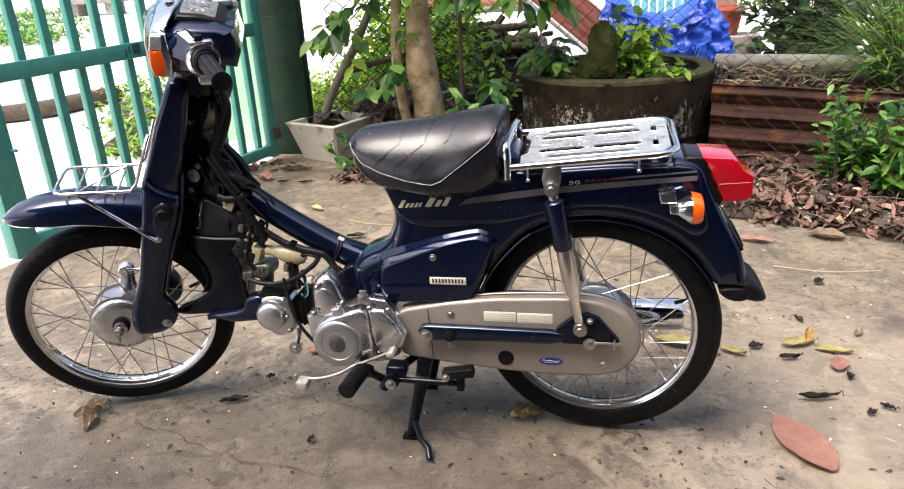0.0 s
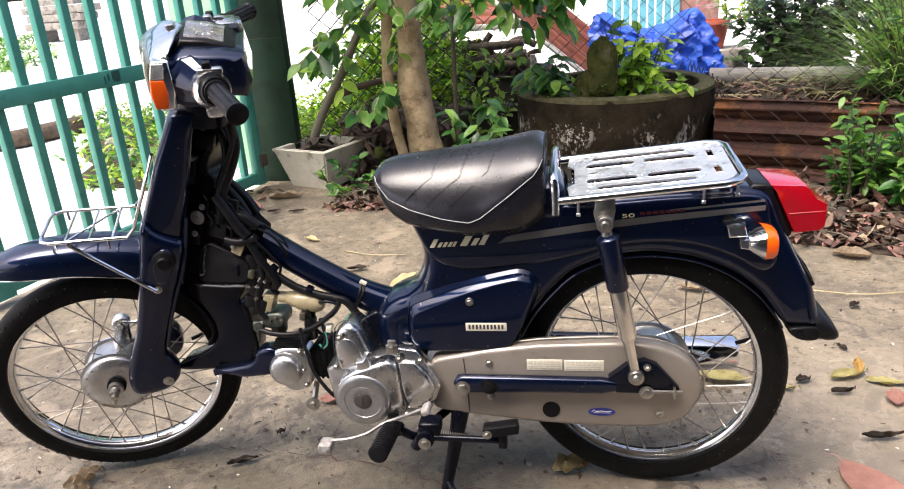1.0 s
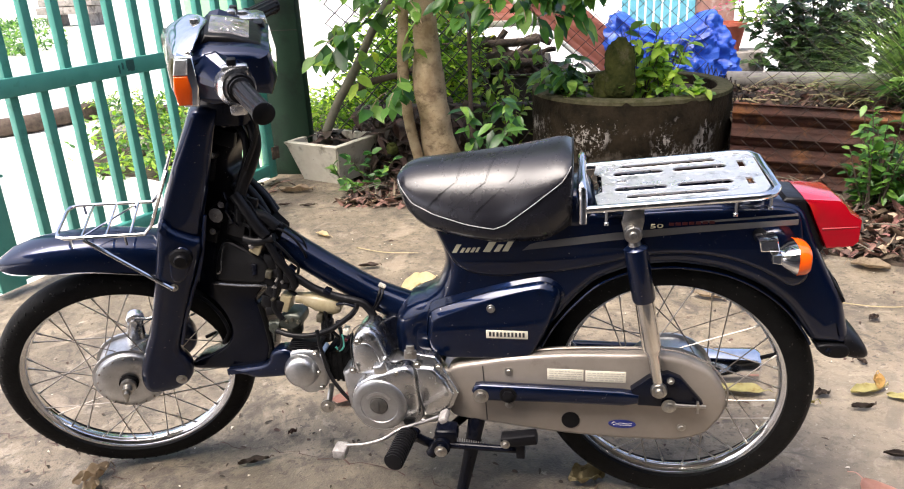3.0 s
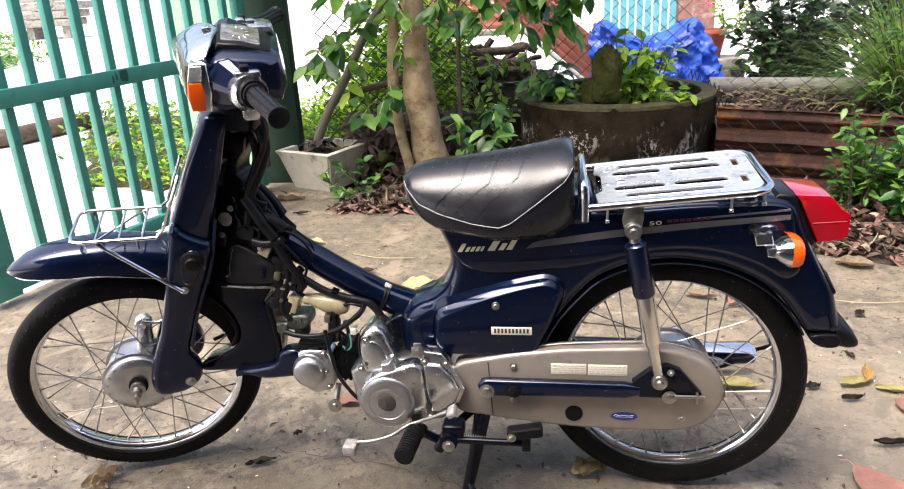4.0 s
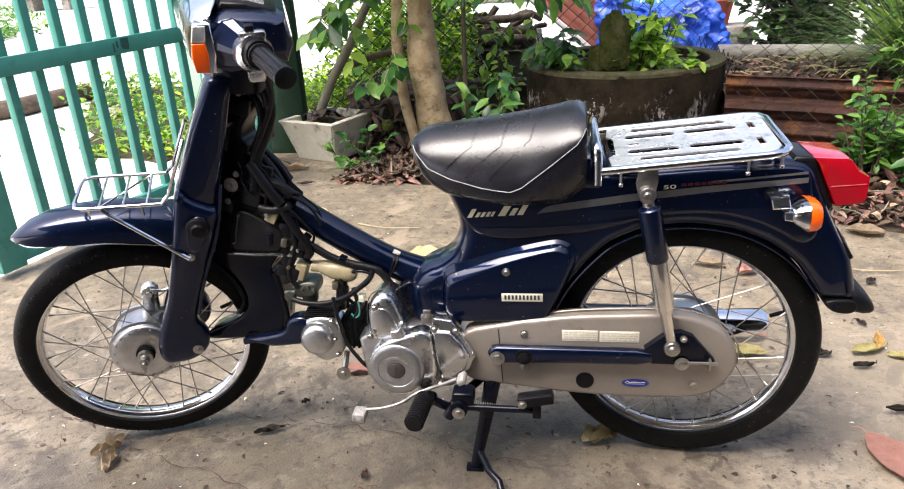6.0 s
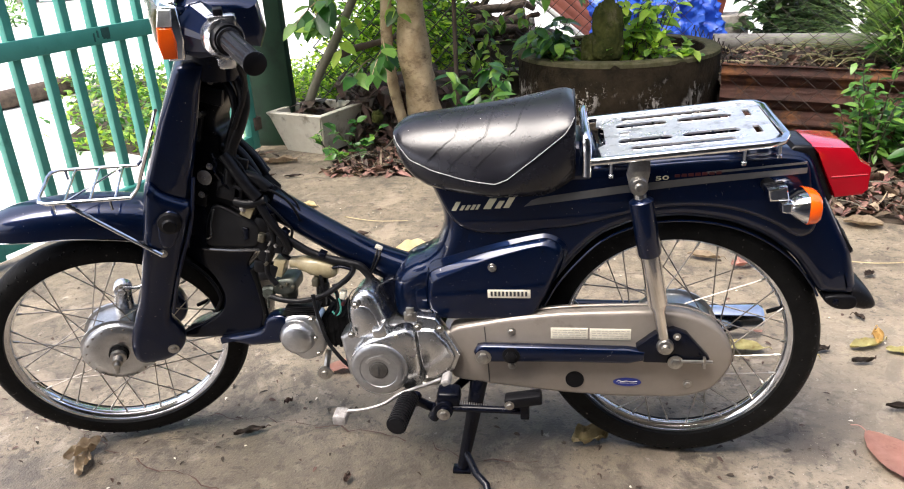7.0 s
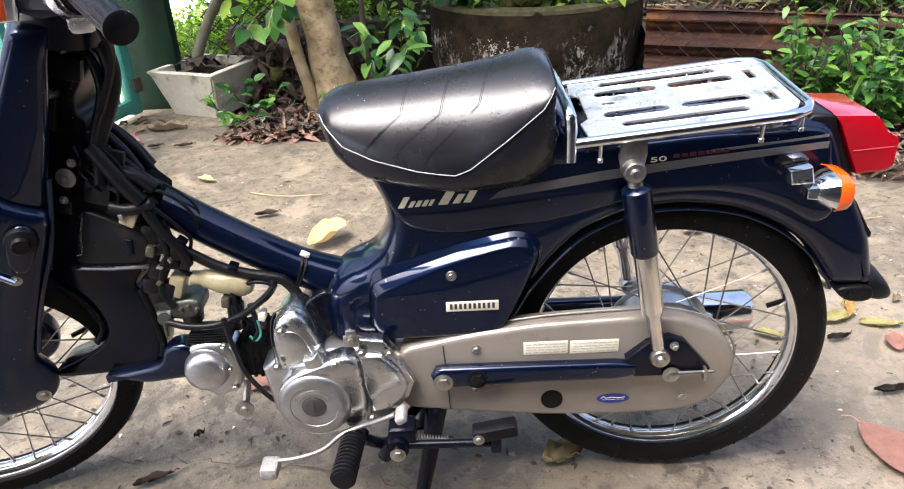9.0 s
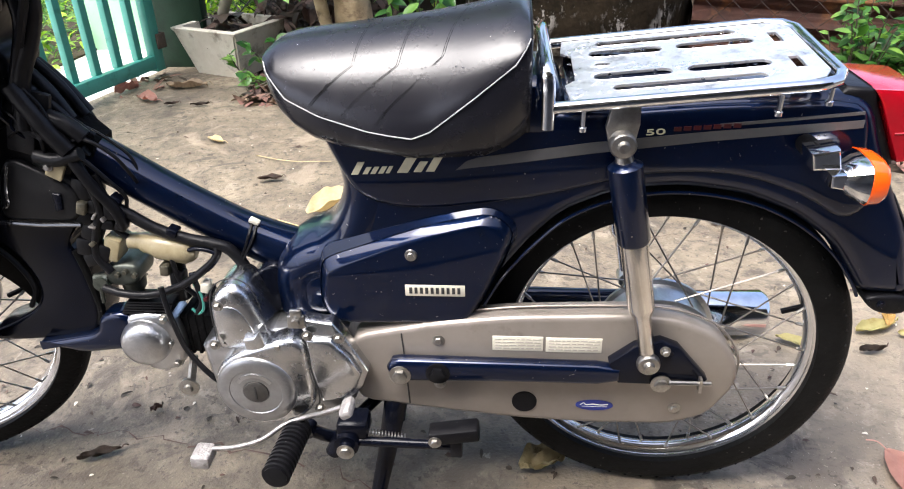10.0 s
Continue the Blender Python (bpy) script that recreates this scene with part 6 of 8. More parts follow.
for x, z in ((-0.008, 0.413), (-0.024, 0.345), (0.115, 0.365), (0.16, 0.362), (0.12, 0.232), (0.07, 0.345)):
    part("engine_bolt", bolt_bm(0.0055, 0.006), STEEL, engine, m=pose(x, -0.126, z))
bm = bmesh.new()
box(bm, 0.088, 0.114, -0.126, -0.119, 0.376, 0.397, 0.002)
box(bm, 0.093, 0.110, -0.126, -0.119, 0.394, 0.407, 0.002)
tube(bm, [(0.101, -0.132, 0.388), (0.101, -0.12, 0.388)], 0.006, 8)
part("lug", bm, STEEL, engine)
bm = bmesh.new()
box(bm, -0.115, -0.03, -0.044, 0.044, 0.268, 0.338, 0.004)
cyl = part("cylinder", bm, SOOT, bike, "black finned cylinder")
for k in range(6):
    bm = bmesh.new()
    x = -0.106 + 0.0125 * k
    box(bm, x, x + 0.0060, -0.0455, 0.05, 0.266, 0.340, 0.001)
    part("cylinder_fin", bm, SOOT, cyl)
bm = bmesh.new()
prism(bm, [(p.x, p.y) for p in smooth_loop([(-0.197, 0.27), (-0.199, 0.345), (-0.16, 0.355), (-0.118, 0.350), (-0.106, 0.309), (-0.108, 0.258), (-0.151, 0.238), (-0.17, 0.245)], 3)], -0.064, 0.0, 0.01, 3)
cylh = part("cylinder_head", bm, ALLOY, bike, "alloy cylinder head")
for k in range(5):
    bm = bmesh.new()
    box(bm, -0.196 + 0.003 * k, -0.118 + 0.002 * k, -0.06, -0.005 - 0.004 * k, 0.350 + 0.005 * k, 0.3525 + 0.005 * k, 0.001)
    part("head_fin", bm, HOSER, cylh)
bm = bmesh.new()
lathe(bm, [(0, -0.014), (0.025, -0.013), (0.033, -0.009), (0.037, -0.002), (0.039, 0.006), (0.040, 0.014)], (-0.164, -0.074, 0.303), seg=36)
part("cam_cover", bm, ALLOY, cylh, "round cast alloy cam cover")
for x, z in ((-0.128, 0.345), (-0.122, 0.262), (-0.125, 0.30)):
    part("engine_bolt", bolt_bm(0.0055, 0.01), STEEL, cylh, m=pose(x, -0.061, z))
bm = bmesh.new()
lathe(bm, [(0, -0.012), (0.007, -0.012), (0.008, -0.006), (0.0165, -0.005), (0.0165, 0.0), (0.01, 0.003)], (-0.118, -0.055, 0.206), seg=22)
tube(bm, [(-0.118, -0.05, 0.206), (-0.112, -0.03, 0.25)], 0.007, 8)
part("drain_roller", bm, STEEL, engine)

# black filler between the cylinder and the pressed frame, added for dark hoses
bm = bmesh.new()
prism(bm, [(p.x, p.y) for p in smooth_loop([(-0.03, 0.352), (0.03, 0.430), (0.062, 0.440), (0.075, 0.40), (0.075, 0.352)], 3)], -0.050, 0.05, 0.008, 3)
part("gap_filler", bm, BLACKP, bike, "black filler block in place of dark hoses")

# carburettor, filter, hoses and wiring
bm = bmesh.new()
prism(bm, [(p.x, p.y) for p in smooth_loop([(-0.212, 0.392), (-0.216, 0.416), (-0.204, 0.430), (-0.162, 0.432), (-0.158, 0.412), (-0.166, 0.394)], 3)], -0.048, 0.01, 0.006, 3)
carb = part("carburettor", bm, CARB, bike, "grubby grey-green cast carburettor")
bm = bmesh.new()
lathe(bm, [(0, -0.028), (0.013, -0.028), (0.018, -0.020), (0.020, 0.0)], (-0.186, -0.02, 0.398), axis="z", seg=18)
part("float_bowl", bm, CARB, carb)
bm = bmesh.new()
tube(bm, [(-0.222, -0.052, 0.397), (-0.222, -0.030, 0.397)], 0.0125, 14)
tube(bm, [(-0.223, -0.05, 0.392), (-0.226, -0.05, 0.364)], [0.0042, 0.003], 8)
tube(bm, [(-0.235, -0.04, 0.402), (-0.210, -0.04, 0.404)], [0.008, 0.011], 12)
part("fuel_tap", bm, CARB, carb, "grey corroded fuel tap")
bm = bmesh.new()
for k in range(4):
    lathe(bm, [(0, -0.006), (0.0035, -0.006), (0.0045, -0.004), (0.0045, 0.0)], (-0.205 + 0.0135 * k, -0.048, 0.42 - 0.006 * (k % 2)), seg=10)
part("carb_screw", bm, BRASSY, carb)
bm = bmesh.new()
box(bm, -0.205, -0.18, -0.05, -0.01, 0.436, 0.476, 0.004, Matrix.Translation((-0.19, 0, 0.455)) @ Matrix.Rotation(0.35, 4, "Y") @ Matrix.Translation((0.19, 0, -0.455)))
part("choke_block", bm, YELLOWED, carb, "yellowed plastic choke block")
bm = bmesh.new()
tube(bm, smooth_line([(-0.10, -0.03, 0.44), (-0.108, -0.025, 0.41), (-0.112, -0.02, 0.36)], 4), [0.011, 0.013, 0.015], 14)
part("intake_rubber", bm, HOSER, bike, "black rubber intake stub")
bm = bmesh.new()
tube(bm, [(-0.166, -0.035, 0.467), (-0.150, -0.035, 0.466), (-0.146, -0.035, 0.465), (-0.128, -0.035, 0.461), (-0.120, -0.035, 0.459), (-0.080, -0.035, 0.450), (-0.070, -0.035, 0.448), (-0.066, -0.035, 0.447)], [0.0125, 0.0125, 0.015, 0.0185, 0.0215, 0.0205, 0.0145, 0.010], 20)
part("fuel_filter", bm, YELLOWED, bike, "yellowed plastic connector sleeve")
for pts, r, mt in (([(-0.215, -0.055, 0.394), (-0.185, -0.06, 0.388), (-0.15, -0.062, 0.387), (-0.122, -0.06, 0.391), (-0.09, -0.058, 0.403), (-0.058, -0.055, 0.424), (-0.034, -0.05, 0.445), (-0.03, -0.045, 0.462), (-0.055, -0.04, 0.465)], 0.0062, HOSER),
                   ([(-0.27, -0.04, 0.60), (-0.2, -0.042, 0.546), (-0.155, -0.042, 0.515), (-0.116, -0.042, 0.490), (-0.071, -0.042, 0.474), (-0.034, -0.042, 0.466), (-0.007, -0.042, 0.452), (0.024, -0.045, 0.397), (0.047, -0.05, 0.345)], 0.0088, HOSER),
                   ([(-0.02, -0.035, 0.462), (0.005, -0.04, 0.43), (0.03, -0.045, 0.372)], 0.0075, HOSER),
                   ([(-0.25, -0.035, 0.70), (-0.235, -0.06, 0.655), (-0.208, -0.06, 0.612), (-0.188, -0.06, 0.57), (-0.165, -0.055, 0.528), (-0.16, -0.05, 0.50)], 0.0085, HOSER),
                   ([(-0.20, -0.055, 0.60), (-0.19, -0.05, 0.53), (-0.205, -0.05, 0.49), (-0.215, -0.05, 0.45), (-0.20, -0.05, 0.42)], 0.0065, HOSER),
                   ([(-0.185, -0.05, 0.58), (-0.178, -0.045, 0.53), (-0.18, -0.04, 0.49), (-0.165, -0.04, 0.475)], 0.005, HOSER),
                   ([(-0.114, -0.075, 0.41), (-0.108, -0.082, 0.375), (-0.102, -0.085, 0.35), (-0.09, -0.085, 0.30), (-0.058, -0.085, 0.25), (-0.035, -0.085, 0.238)], 0.0044, HOSER),
                   ([(-0.075, -0.05, 0.42), (-0.068, -0.055, 0.40), (-0.066, -0.055, 0.37), (-0.078, -0.055, 0.35)], 0.0045, HOSER),
                   ([(-0.072, -0.056, 0.405), (-0.063, -0.058, 0.385), (-0.064, -0.058, 0.362), (-0.074, -0.057, 0.352), (-0.083, -0.056, 0.360)], 0.0022, TEAL),
                   ([(-0.10, -0.05, 0.445), (-0.098, -0.05, 0.42), (-0.092, -0.05, 0.40), (-0.075, -0.05, 0.38)], 0.004, HOSER),
                   ([(-0.082, -0.045, 0.455), (-0.055, -0.05, 0.462), (-0.03, -0.05, 0.452), (-0.045, -0.055, 0.43), (-0.075, -0.055, 0.42)], 0.0035, BLACKP),
                   ([(-0.225, -0.05, 0.875), (-0.205, -0.055, 0.85), (-0.203, -0.055, 0.81), (-0.222, -0.052, 0.765), (-0.25, -0.05, 0.715), (-0.262, -0.055, 0.65)], 0.0125, HOSER),
                   ([(-0.24, -0.05, 0.86), (-0.222, -0.06, 0.83), (-0.222, -0.06, 0.79), (-0.245, -0.055, 0.74), (-0.262, -0.055, 0.70)], 0.008, HOSER),
                   ([(-0.262, -0.058, 0.71), (-0.238, -0.062, 0.672), (-0.222, -0.062, 0.645), (-0.205, -0.06, 0.62)], 0.013, HOSER),
                   ([(-0.228, -0.05, 0.665), (-0.205, -0.05, 0.655), (-0.185, -0.048, 0.635)], 0.012, HOSER),
                   ([(-0.255, -0.06, 0.612), (-0.225, -0.062, 0.607), (-0.19, -0.058, 0.615)], 0.010, HOSER),
                   ([(-0.21, -0.055, 0.63), (-0.181, -0.055, 0.634), (-0.15, -0.052, 0.612), (-0.135, -0.045, 0.582), (-0.136, -0.03, 0.56)], 0.0028, HOSER),
                   ([(-0.205, -0.055, 0.615), (-0.185, -0.057, 0.60), (-0.165, -0.052, 0.572), (-0.15, -0.045, 0.545), (-0.155, -0.04, 0.525)], 0.003, HOSER)):
    bm = bmesh.new()
    tube(bm, smooth_line(pts, 6), r, 10)
    part("hose", bm, mt, bike)
# torn connector blocks and terminals in the wiring
for x, z, w, h, turn, mt in ((-0.222, 0.512, 0.030, 0.024, 0.2, HOSER), (-0.200, 0.530, 0.026, 0.020, -0.3, HOSER), (-0.178, 0.520, 0.022, 0.026, 0.1, HOSER), (-0.190, 0.500, 0.028, 0.016, 0.1, HOSER), (-0.215, 0.485, 0.030, 0.028, 0.5, HOSER), (-0.232, 0.462, 0.024, 0.030, 0.2, HOSER),
                             (-0.224, 0.440, 0.026, 0.022, -0.2, HOSER), (-0.205, 0.452, 0.022, 0.030, 0.4, HOSER), (-0.166, 0.500, 0.016, 0.022, 0.4, HOSER), (-0.168, 0.536, 0.018, 0.016, 0.7, BLACKP), (-0.240, 0.520, 0.030, 0.030, 0.1, HOSER), (-0.212, 0.556, 0.030, 0.034, 0.3, HOSER),
                             (-0.198, 0.517, 0.004, 0.010, 0.6, ZINC), (-0.186, 0.512, 0.004, 0.007, -0.5, ZINC), (-0.205, 0.500, 0.010, 0.003, 0.2, ZINC), (-0.212, 0.472, 0.007, 0.010, 0.9, BRASSY), (-0.214, 0.530, 0.014, 0.020, 0.3, BRASSY), (-0.092, 0.487, 0.016, 0.012, 0.4, BLACKP), (-0.112, 0.428, 0.014, 0.018, 0.1, BRASSY), (-0.056, 0.398, 0.012, 0.016, 0.2, STICKER), (-0.058, 0.378, 0.007, 0.007, 0.0, DULLRED), (-0.098, 0.405, 0.018, 0.03, 0.1, HOSER)):
    bm = bmesh.new()
    y = -0.045 - (0.008 if mt in (ZINC, BRASSY, STICKER, DULLRED) else 0.0)
    box(bm, -w / 2, w / 2, y - 0.007, y + 0.014, -h / 2, h / 2, min(w, h) * 0.2, Matrix.Translation((x, 0, z)) @ Matrix.Rotation(turn, 4, "Y"))
    part("connector", bm, mt, bike)
bm = bmesh.new()
box(bm, -0.012, 0.012, -0.004, 0.004, -0.014, 0.014, 0.002, Matrix.Translation((-0.232, -0.06, 0.592)) @ Matrix.Rotation(0.5, 4, "Y"))
part("tag", bm, YELLOWED, bike, "small cream tag")

# foot controls and stand
def at_y(name, pts, r, m, label="", seg=10, sm=True):
    bm = bmesh.new()
    tube(bm, smooth_line(pts, 5) if sm else pts, r, seg)
    return part(name, bm, m, bike, label)


lever = at_y("gear_lever", [(-0.03, -0.19, 0.203), (0.005, -0.19, 0.208), (0.044, -0.185, 0.219), (0.07, -0.16, 0.225), (0.10, -0.155, 0.236), (0.135, -0.165, 0.256), (0.165, -0.172, 0.274)], 0.0038, ZINC, "pale worn heel-and-toe gear lever")
for p, ry in (((-0.045, -0.195, 0.193), 0.05), ((0.176, -0.18, 0.280), -0.5)):
    bm = bmesh.new()
    k = 1.1 if p[0] < 0 else 0.72
    box(bm, -0.013 * k, 0.013 * k, -0.018, 0.018, -0.010 * k, 0.010 * k, 0.005, Matrix.Translation(p) @ Matrix.Rotation(ry, 4, "Y"))
    part("pedal_pad", bm, PADM, lever, "pale worn pedal pad")
bm = bmesh.new()
tube(bm, [(0.1, -0.13, 0.205), (0.098, -0.15, 0.20)], [0.013, 0.013], 10)
tube(bm, smooth_line([(0.1, -0.14, 0.2), (0.14, -0.12, 0.17), (0.17, -0.09, 0.19), (0.2, -0.05, 0.2)], 4), 0.010, 10)
pegbar = part("footrest_bar", bm, BLACKP, bike)
bm = bmesh.new()
prof = [(0.0, 0.0), (0.016, 0.0)]
for k in range(12):
    t = -0.006 - 0.0088 * k
    prof += [(0.0165, t), (0.0205, t - 0.0012), (0.0205, t - 0.0052), (0.0165, t - 0.0064)]
prof += [(0.017, -0.112), (0.0, -0.114)]
lathe(bm, prof, (0, 0, 0), seg=20)
bmesh.ops.transform(bm, matrix=Matrix.Translation((0.090, -0.145, 0.213)) @ Matrix.Rotation(radians(-3), 4, "X") @ Matrix.Rotation(radians(-3), 4, "Z"), verts=bm.verts)
part("footrest_rubber", bm, BLACK, pegbar, "ribbed black footrest rubber")
bm = bmesh.new()
tube(bm, [(0.165, -0.15, 0.190), (0.305, -0.15, 0.188)], 0.0075, 10)
lathe(bm, [(0, -0.022), (0.009, -0.022), (0.010, -0.014), (0.019, -0.013), (0.021, 0.01)], (0.162, -0.15, 0.190), seg=18)
box(bm, 0.146, 0.194, -0.155, -0.11, 0.192, 0.224, 0.008)
tube(bm, [(0.135, -0.145, 0.16), (0.16, -0.14, 0.20)], [0.012, 0.016], 10)
tube(bm, [(0.30, -0.15, 0.188), (0.322, -0.15, 0.187)], 0.0075, 10)
box(bm, 0.318, 0.336, -0.163, -0.138, 0.174, 0.222, 0.003)
ppeg = part("passenger_step", bm, BLACKP, bike, "black folding passenger footrest")
bm = bmesh.new()
box(bm, 0.288, 0.362, -0.178, -0.148, 0.214, 0.236, 0.004, Matrix.Translation((0.32, 0, 0.227)) @ Matrix.Rotation(radians(-10), 4, "Y") @ Matrix.Translation((-0.32, 0, -0.227)))
part("step_rubber", bm, BLACK, ppeg)
part("step_bolt", bolt_bm(0.009, 0.006), STEEL, ppeg, m=pose(0.163, -0.173, 0.189))
part("step_bolt", bolt_bm(0.0065, 0.006), STEEL, ppeg, m=pose(0.298, -0.179, 0.220))
at_y("stand_spring", [(0.175 + 0.00055 * k, -0.125 + 0.0052 * math.cos(k * 0.7), 0.186 - 0.00008 * k + 0.0052 * math.sin(k * 0.7)) for k in range(130)], 0.0011, STEEL, "", 5, False)
bm = bmesh.new()
for s in (-1, 1):
    tube(bm, [(0.232, s * 0.075, 0.235), (0.21, s * 0.10, 0.12), (0.186, s * 0.115, 0.012)], [0.02, 0.015, 0.012], 12)
    box(bm, 0.165, 0.205, s * 0.115 - 0.012, s * 0.115 + 0.012, 0.0, 0.01, 0.002)
tube(bm, [(0.225, -0.08, 0.19), (0.225, 0.08, 0.19)], 0.012, 10)
tube(bm, [(0.196, -0.115, 0.05), (0.222, -0.16, 0.03), (0.245, -0.185, 0.025), (0.252, -0.205, 0.008)], 0.008, 10)
part("centre_stand", bm, BLACKP, bike, "black tubular centre stand, down")
# silencer on the far side
bm = bmesh.new()
tube(bm, [(0.12, 0.12, 0.21), (0.35, 0.13, 0.22), (0.5, 0.14, 0.225), (0.66, 0.145, 0.232), (0.84, 0.15, 0.238), (0.848, 0.15, 0.238)], [0.018, 0.032, 0.040, 0.042, 0.040, 0.034], 26)
part("silencer", bm, CHROME, bike, "chrome silencer")

# water drops on the seat and the carrier
def drops(parent, points, name="water_drop"):
    v, f = [], []
    for p, r in points:
        k = len(v)
        v += [p + Vector((r * math.cos(a), r * math.sin(a), 0)) for a in (0, 1.047, 2.094, 3.142, 4.189, 5.236)]
        v += [p + Vector((0.6 * r * math.cos(a), 0.6 * r * math.sin(a), 0.45 * r)) for a in (0, 1.047, 2.094, 3.142, 4.189, 5.236)] + [p + Vector((0, 0, 0.6 * r))]
        for q in range(6):
            w = (q + 1) % 6
            f += [(k + q, k + w, k + 6 + w, k + 6 + q), (k + 6 + q, k + 6 + w, k + 12)]
    me = bpy.data.meshes.new(name)
    me.from_pydata([tuple(p) for p in v], [], f)
    me.materials.append(WATER)
    me.shade_smooth()
    tagged(part(name, me, WATER, parent, "clear rain drops"), kind="stuff")


drops(carrier, [(Vector((x, rnd(-0.1, 0.1), plate_z(x) + 0.004)), rnd(0.0012, 0.0034)) for x in [rnd(0.475, 0.77) if k % 3 else rnd(0.475, 0.54) for k in range(330)]])
drops(seat, [(seat_pt(rnd(0.09, 0.41), rnd(-0.85, 0.9)), rnd(0.0008, 0.0018)) for k in range(130)])
drops(tray, [(Vector((rnd(-0.345, -0.24), -0.0555, rnd(0.51, 0.575))), rnd(0.0008, 0.0018)) for k in range(60)])


def side_drops(parent, points):
    """Drops clinging to upright faces that look along -y."""
    v, f = [], []
    ring_a = [2 * math.pi * k / 6 for k in range(6)]
    for (x, y, z), r in points:
        k = len(v)
        v += [(x + r * math.cos(a), y, z + r * math.sin(a)) for a in ring_a] + [(x + 0.6 * r * math.cos(a), y - 0.5 * r, z - 0.1 * r + 0.6 * r * math.sin(a)) for a in ring_a] + [(x, y - 0.7 * r, z - 0.1 * r)]
        for q in range(6):
            w = (q + 1) % 6
            f += [(k + q, k + w, k + 6 + w, k + 6 + q), (k + 6 + q, k + 6 + w, k + 12)]
    me = bpy.data.meshes.new("water_drop")
    me.from_pydata(v, [], f)
    me.materials.append(WATER)
    me.shade_smooth()
    tagged(part("water_drop", me, WATER, parent, "clear rain drops"), kind="stuff")


side_drops(cover, [((rnd(0.18, 0.37), -0.0911, rnd(0.40, 0.485)), rnd(0.0006, 0.0013)) for k in range(70)])
side_drops(body, [((rnd(0.2, 0.8), -0.0757, rnd(0.61, 0.665)), rnd(0.0006, 0.0013)) for k in range(140)])
fk = [(rnd(0.0, 1.0), rnd(0.1, 0.9)) for k in range(110)]
side_drops(fork, [((0.155 + 0.10 * u + (0.072 - 0.01 * u) * w, -0.0603, 0.39 + 0.22 * u), rnd(0.0006, 0.0014)) for u, w in fk])


# ---- garden behind the yard ----
def sprig(lv, bm, base, tip, count, length, width, droop=0.5, r=0.004, spread=1.0):
    """A leafy twig: a bent stem with leaves to both sides."""
    base, tip = Vector(base), Vector(tip)
    bend = Vector((rnd(-0.04, 0.04), rnd(-0.04, 0.04), 0.25 * (tip - base).length))
    line = [base.lerp(tip, t) + bend * (t * (1 - t)) for t in np.linspace(0, 1, 6)]
    if bm is not None:
        tube(bm, line, [r, r * 0.4], 5)
    for k in range(count):
        t = 0.25 + 0.75 * (k + rnd(0, 0.6)) / count
        p = base.lerp(tip, min(t, 1)) + bend * (min(t, 1) * (1 - min(t, 1)))
        out = Vector((rnd(-1, 1), rnd(-1, 0.5), rnd(-0.5, 0.45))) * spread + (tip - base).normalized() * 0.5
        out.z -= droop * 0.6
        s = rnd(0.65, 1.2)
        lv.add(p, out, (rnd(-0.4, 0.4), rnd(-0.8, 0.2), 1), length * s, width * s, rnd(0.1, 0.5), rnd(0.05, 0.4))


def rock(name, c, size, label, material=MOSS):
    bm = bmesh.new()
    bmesh.ops.create_icosphere(bm, subdivisions=5, radius=1)
    for v in bm.verts:
        d = 1 + 0.035 * noise.noise(v.co * 26) + 0.20 * noise.noise(v.co * 1.6 + Vector(c) * 3) + 0.09 * noise.noise(v.co * 5) + 0.04 * noise.noise(v.co * 12)
        v.co = Vector((math.copysign(abs(v.co.x) ** 0.8, v.co.x) * size[0] * d, math.copysign(abs(v.co.y) ** 0.8, v.co.y) * size[1] * d, math.copysign(abs(v.co.z) ** 0.75, v.co.z) * size[2] * d)) + Vector(c)
    return thing(name, label, "stone", bm, material)


# square concrete pot with a pole
def square_loop(half, z, c, turn):
    return [c + Matrix.Rotation(turn, 3, "Z") @ Vector((sx * half, sy * half, z)) for sx, sy in ((-1, -1), (1, -1), (1, 1), (-1, 1))]


pc, pt = Vector((-0.955, 2.575, 0)), math.atan2(-0.39, 0.92)
bm = bmesh.new()
vs = rings(bm, [square_loop(0.135, 0.0, pc, pt), square_loop(0.188, 0.205, pc, pt), square_loop(0.195, 0.222, pc, pt), square_loop(0.192, 0.226, pc, pt), square_loop(0.162, 0.226, pc, pt), square_loop(0.155, 0.17, pc, pt)])
bmesh.ops.bevel(bm, geom=[e for e in bm.edges if abs(e.verts[0].co.z - e.verts[1].co.z) > 0.1], offset=0.008, segments=2, affect="EDGES")
pot = thing("plant_pot", "square weathered concrete pot with stained sides, standing by the gate post", "plant pot", bm, POTC, angle=30)
bm = bmesh.new()
g = 14
vv = {}
for i in range(g + 1):
    for j in range(g + 1):
        q = Matrix.Rotation(pt, 3, "Z") @ Vector(((i / g - 0.5) * 0.31, (j / g - 0.5) * 0.31, 0))
        vv[i, j] = bm.verts.new(pc + q + Vector((0, 0, 0.178 + 0.03 * noise.noise(q * 14))))
for i in range(g):
    for j in range(g):
        bm.faces.new([vv[i, j], vv[i + 1, j], vv[i + 1, j + 1], vv[i, j + 1]])
part("pot_soil", bm, SOIL, pot, "dark soil")
bm = bmesh.new()
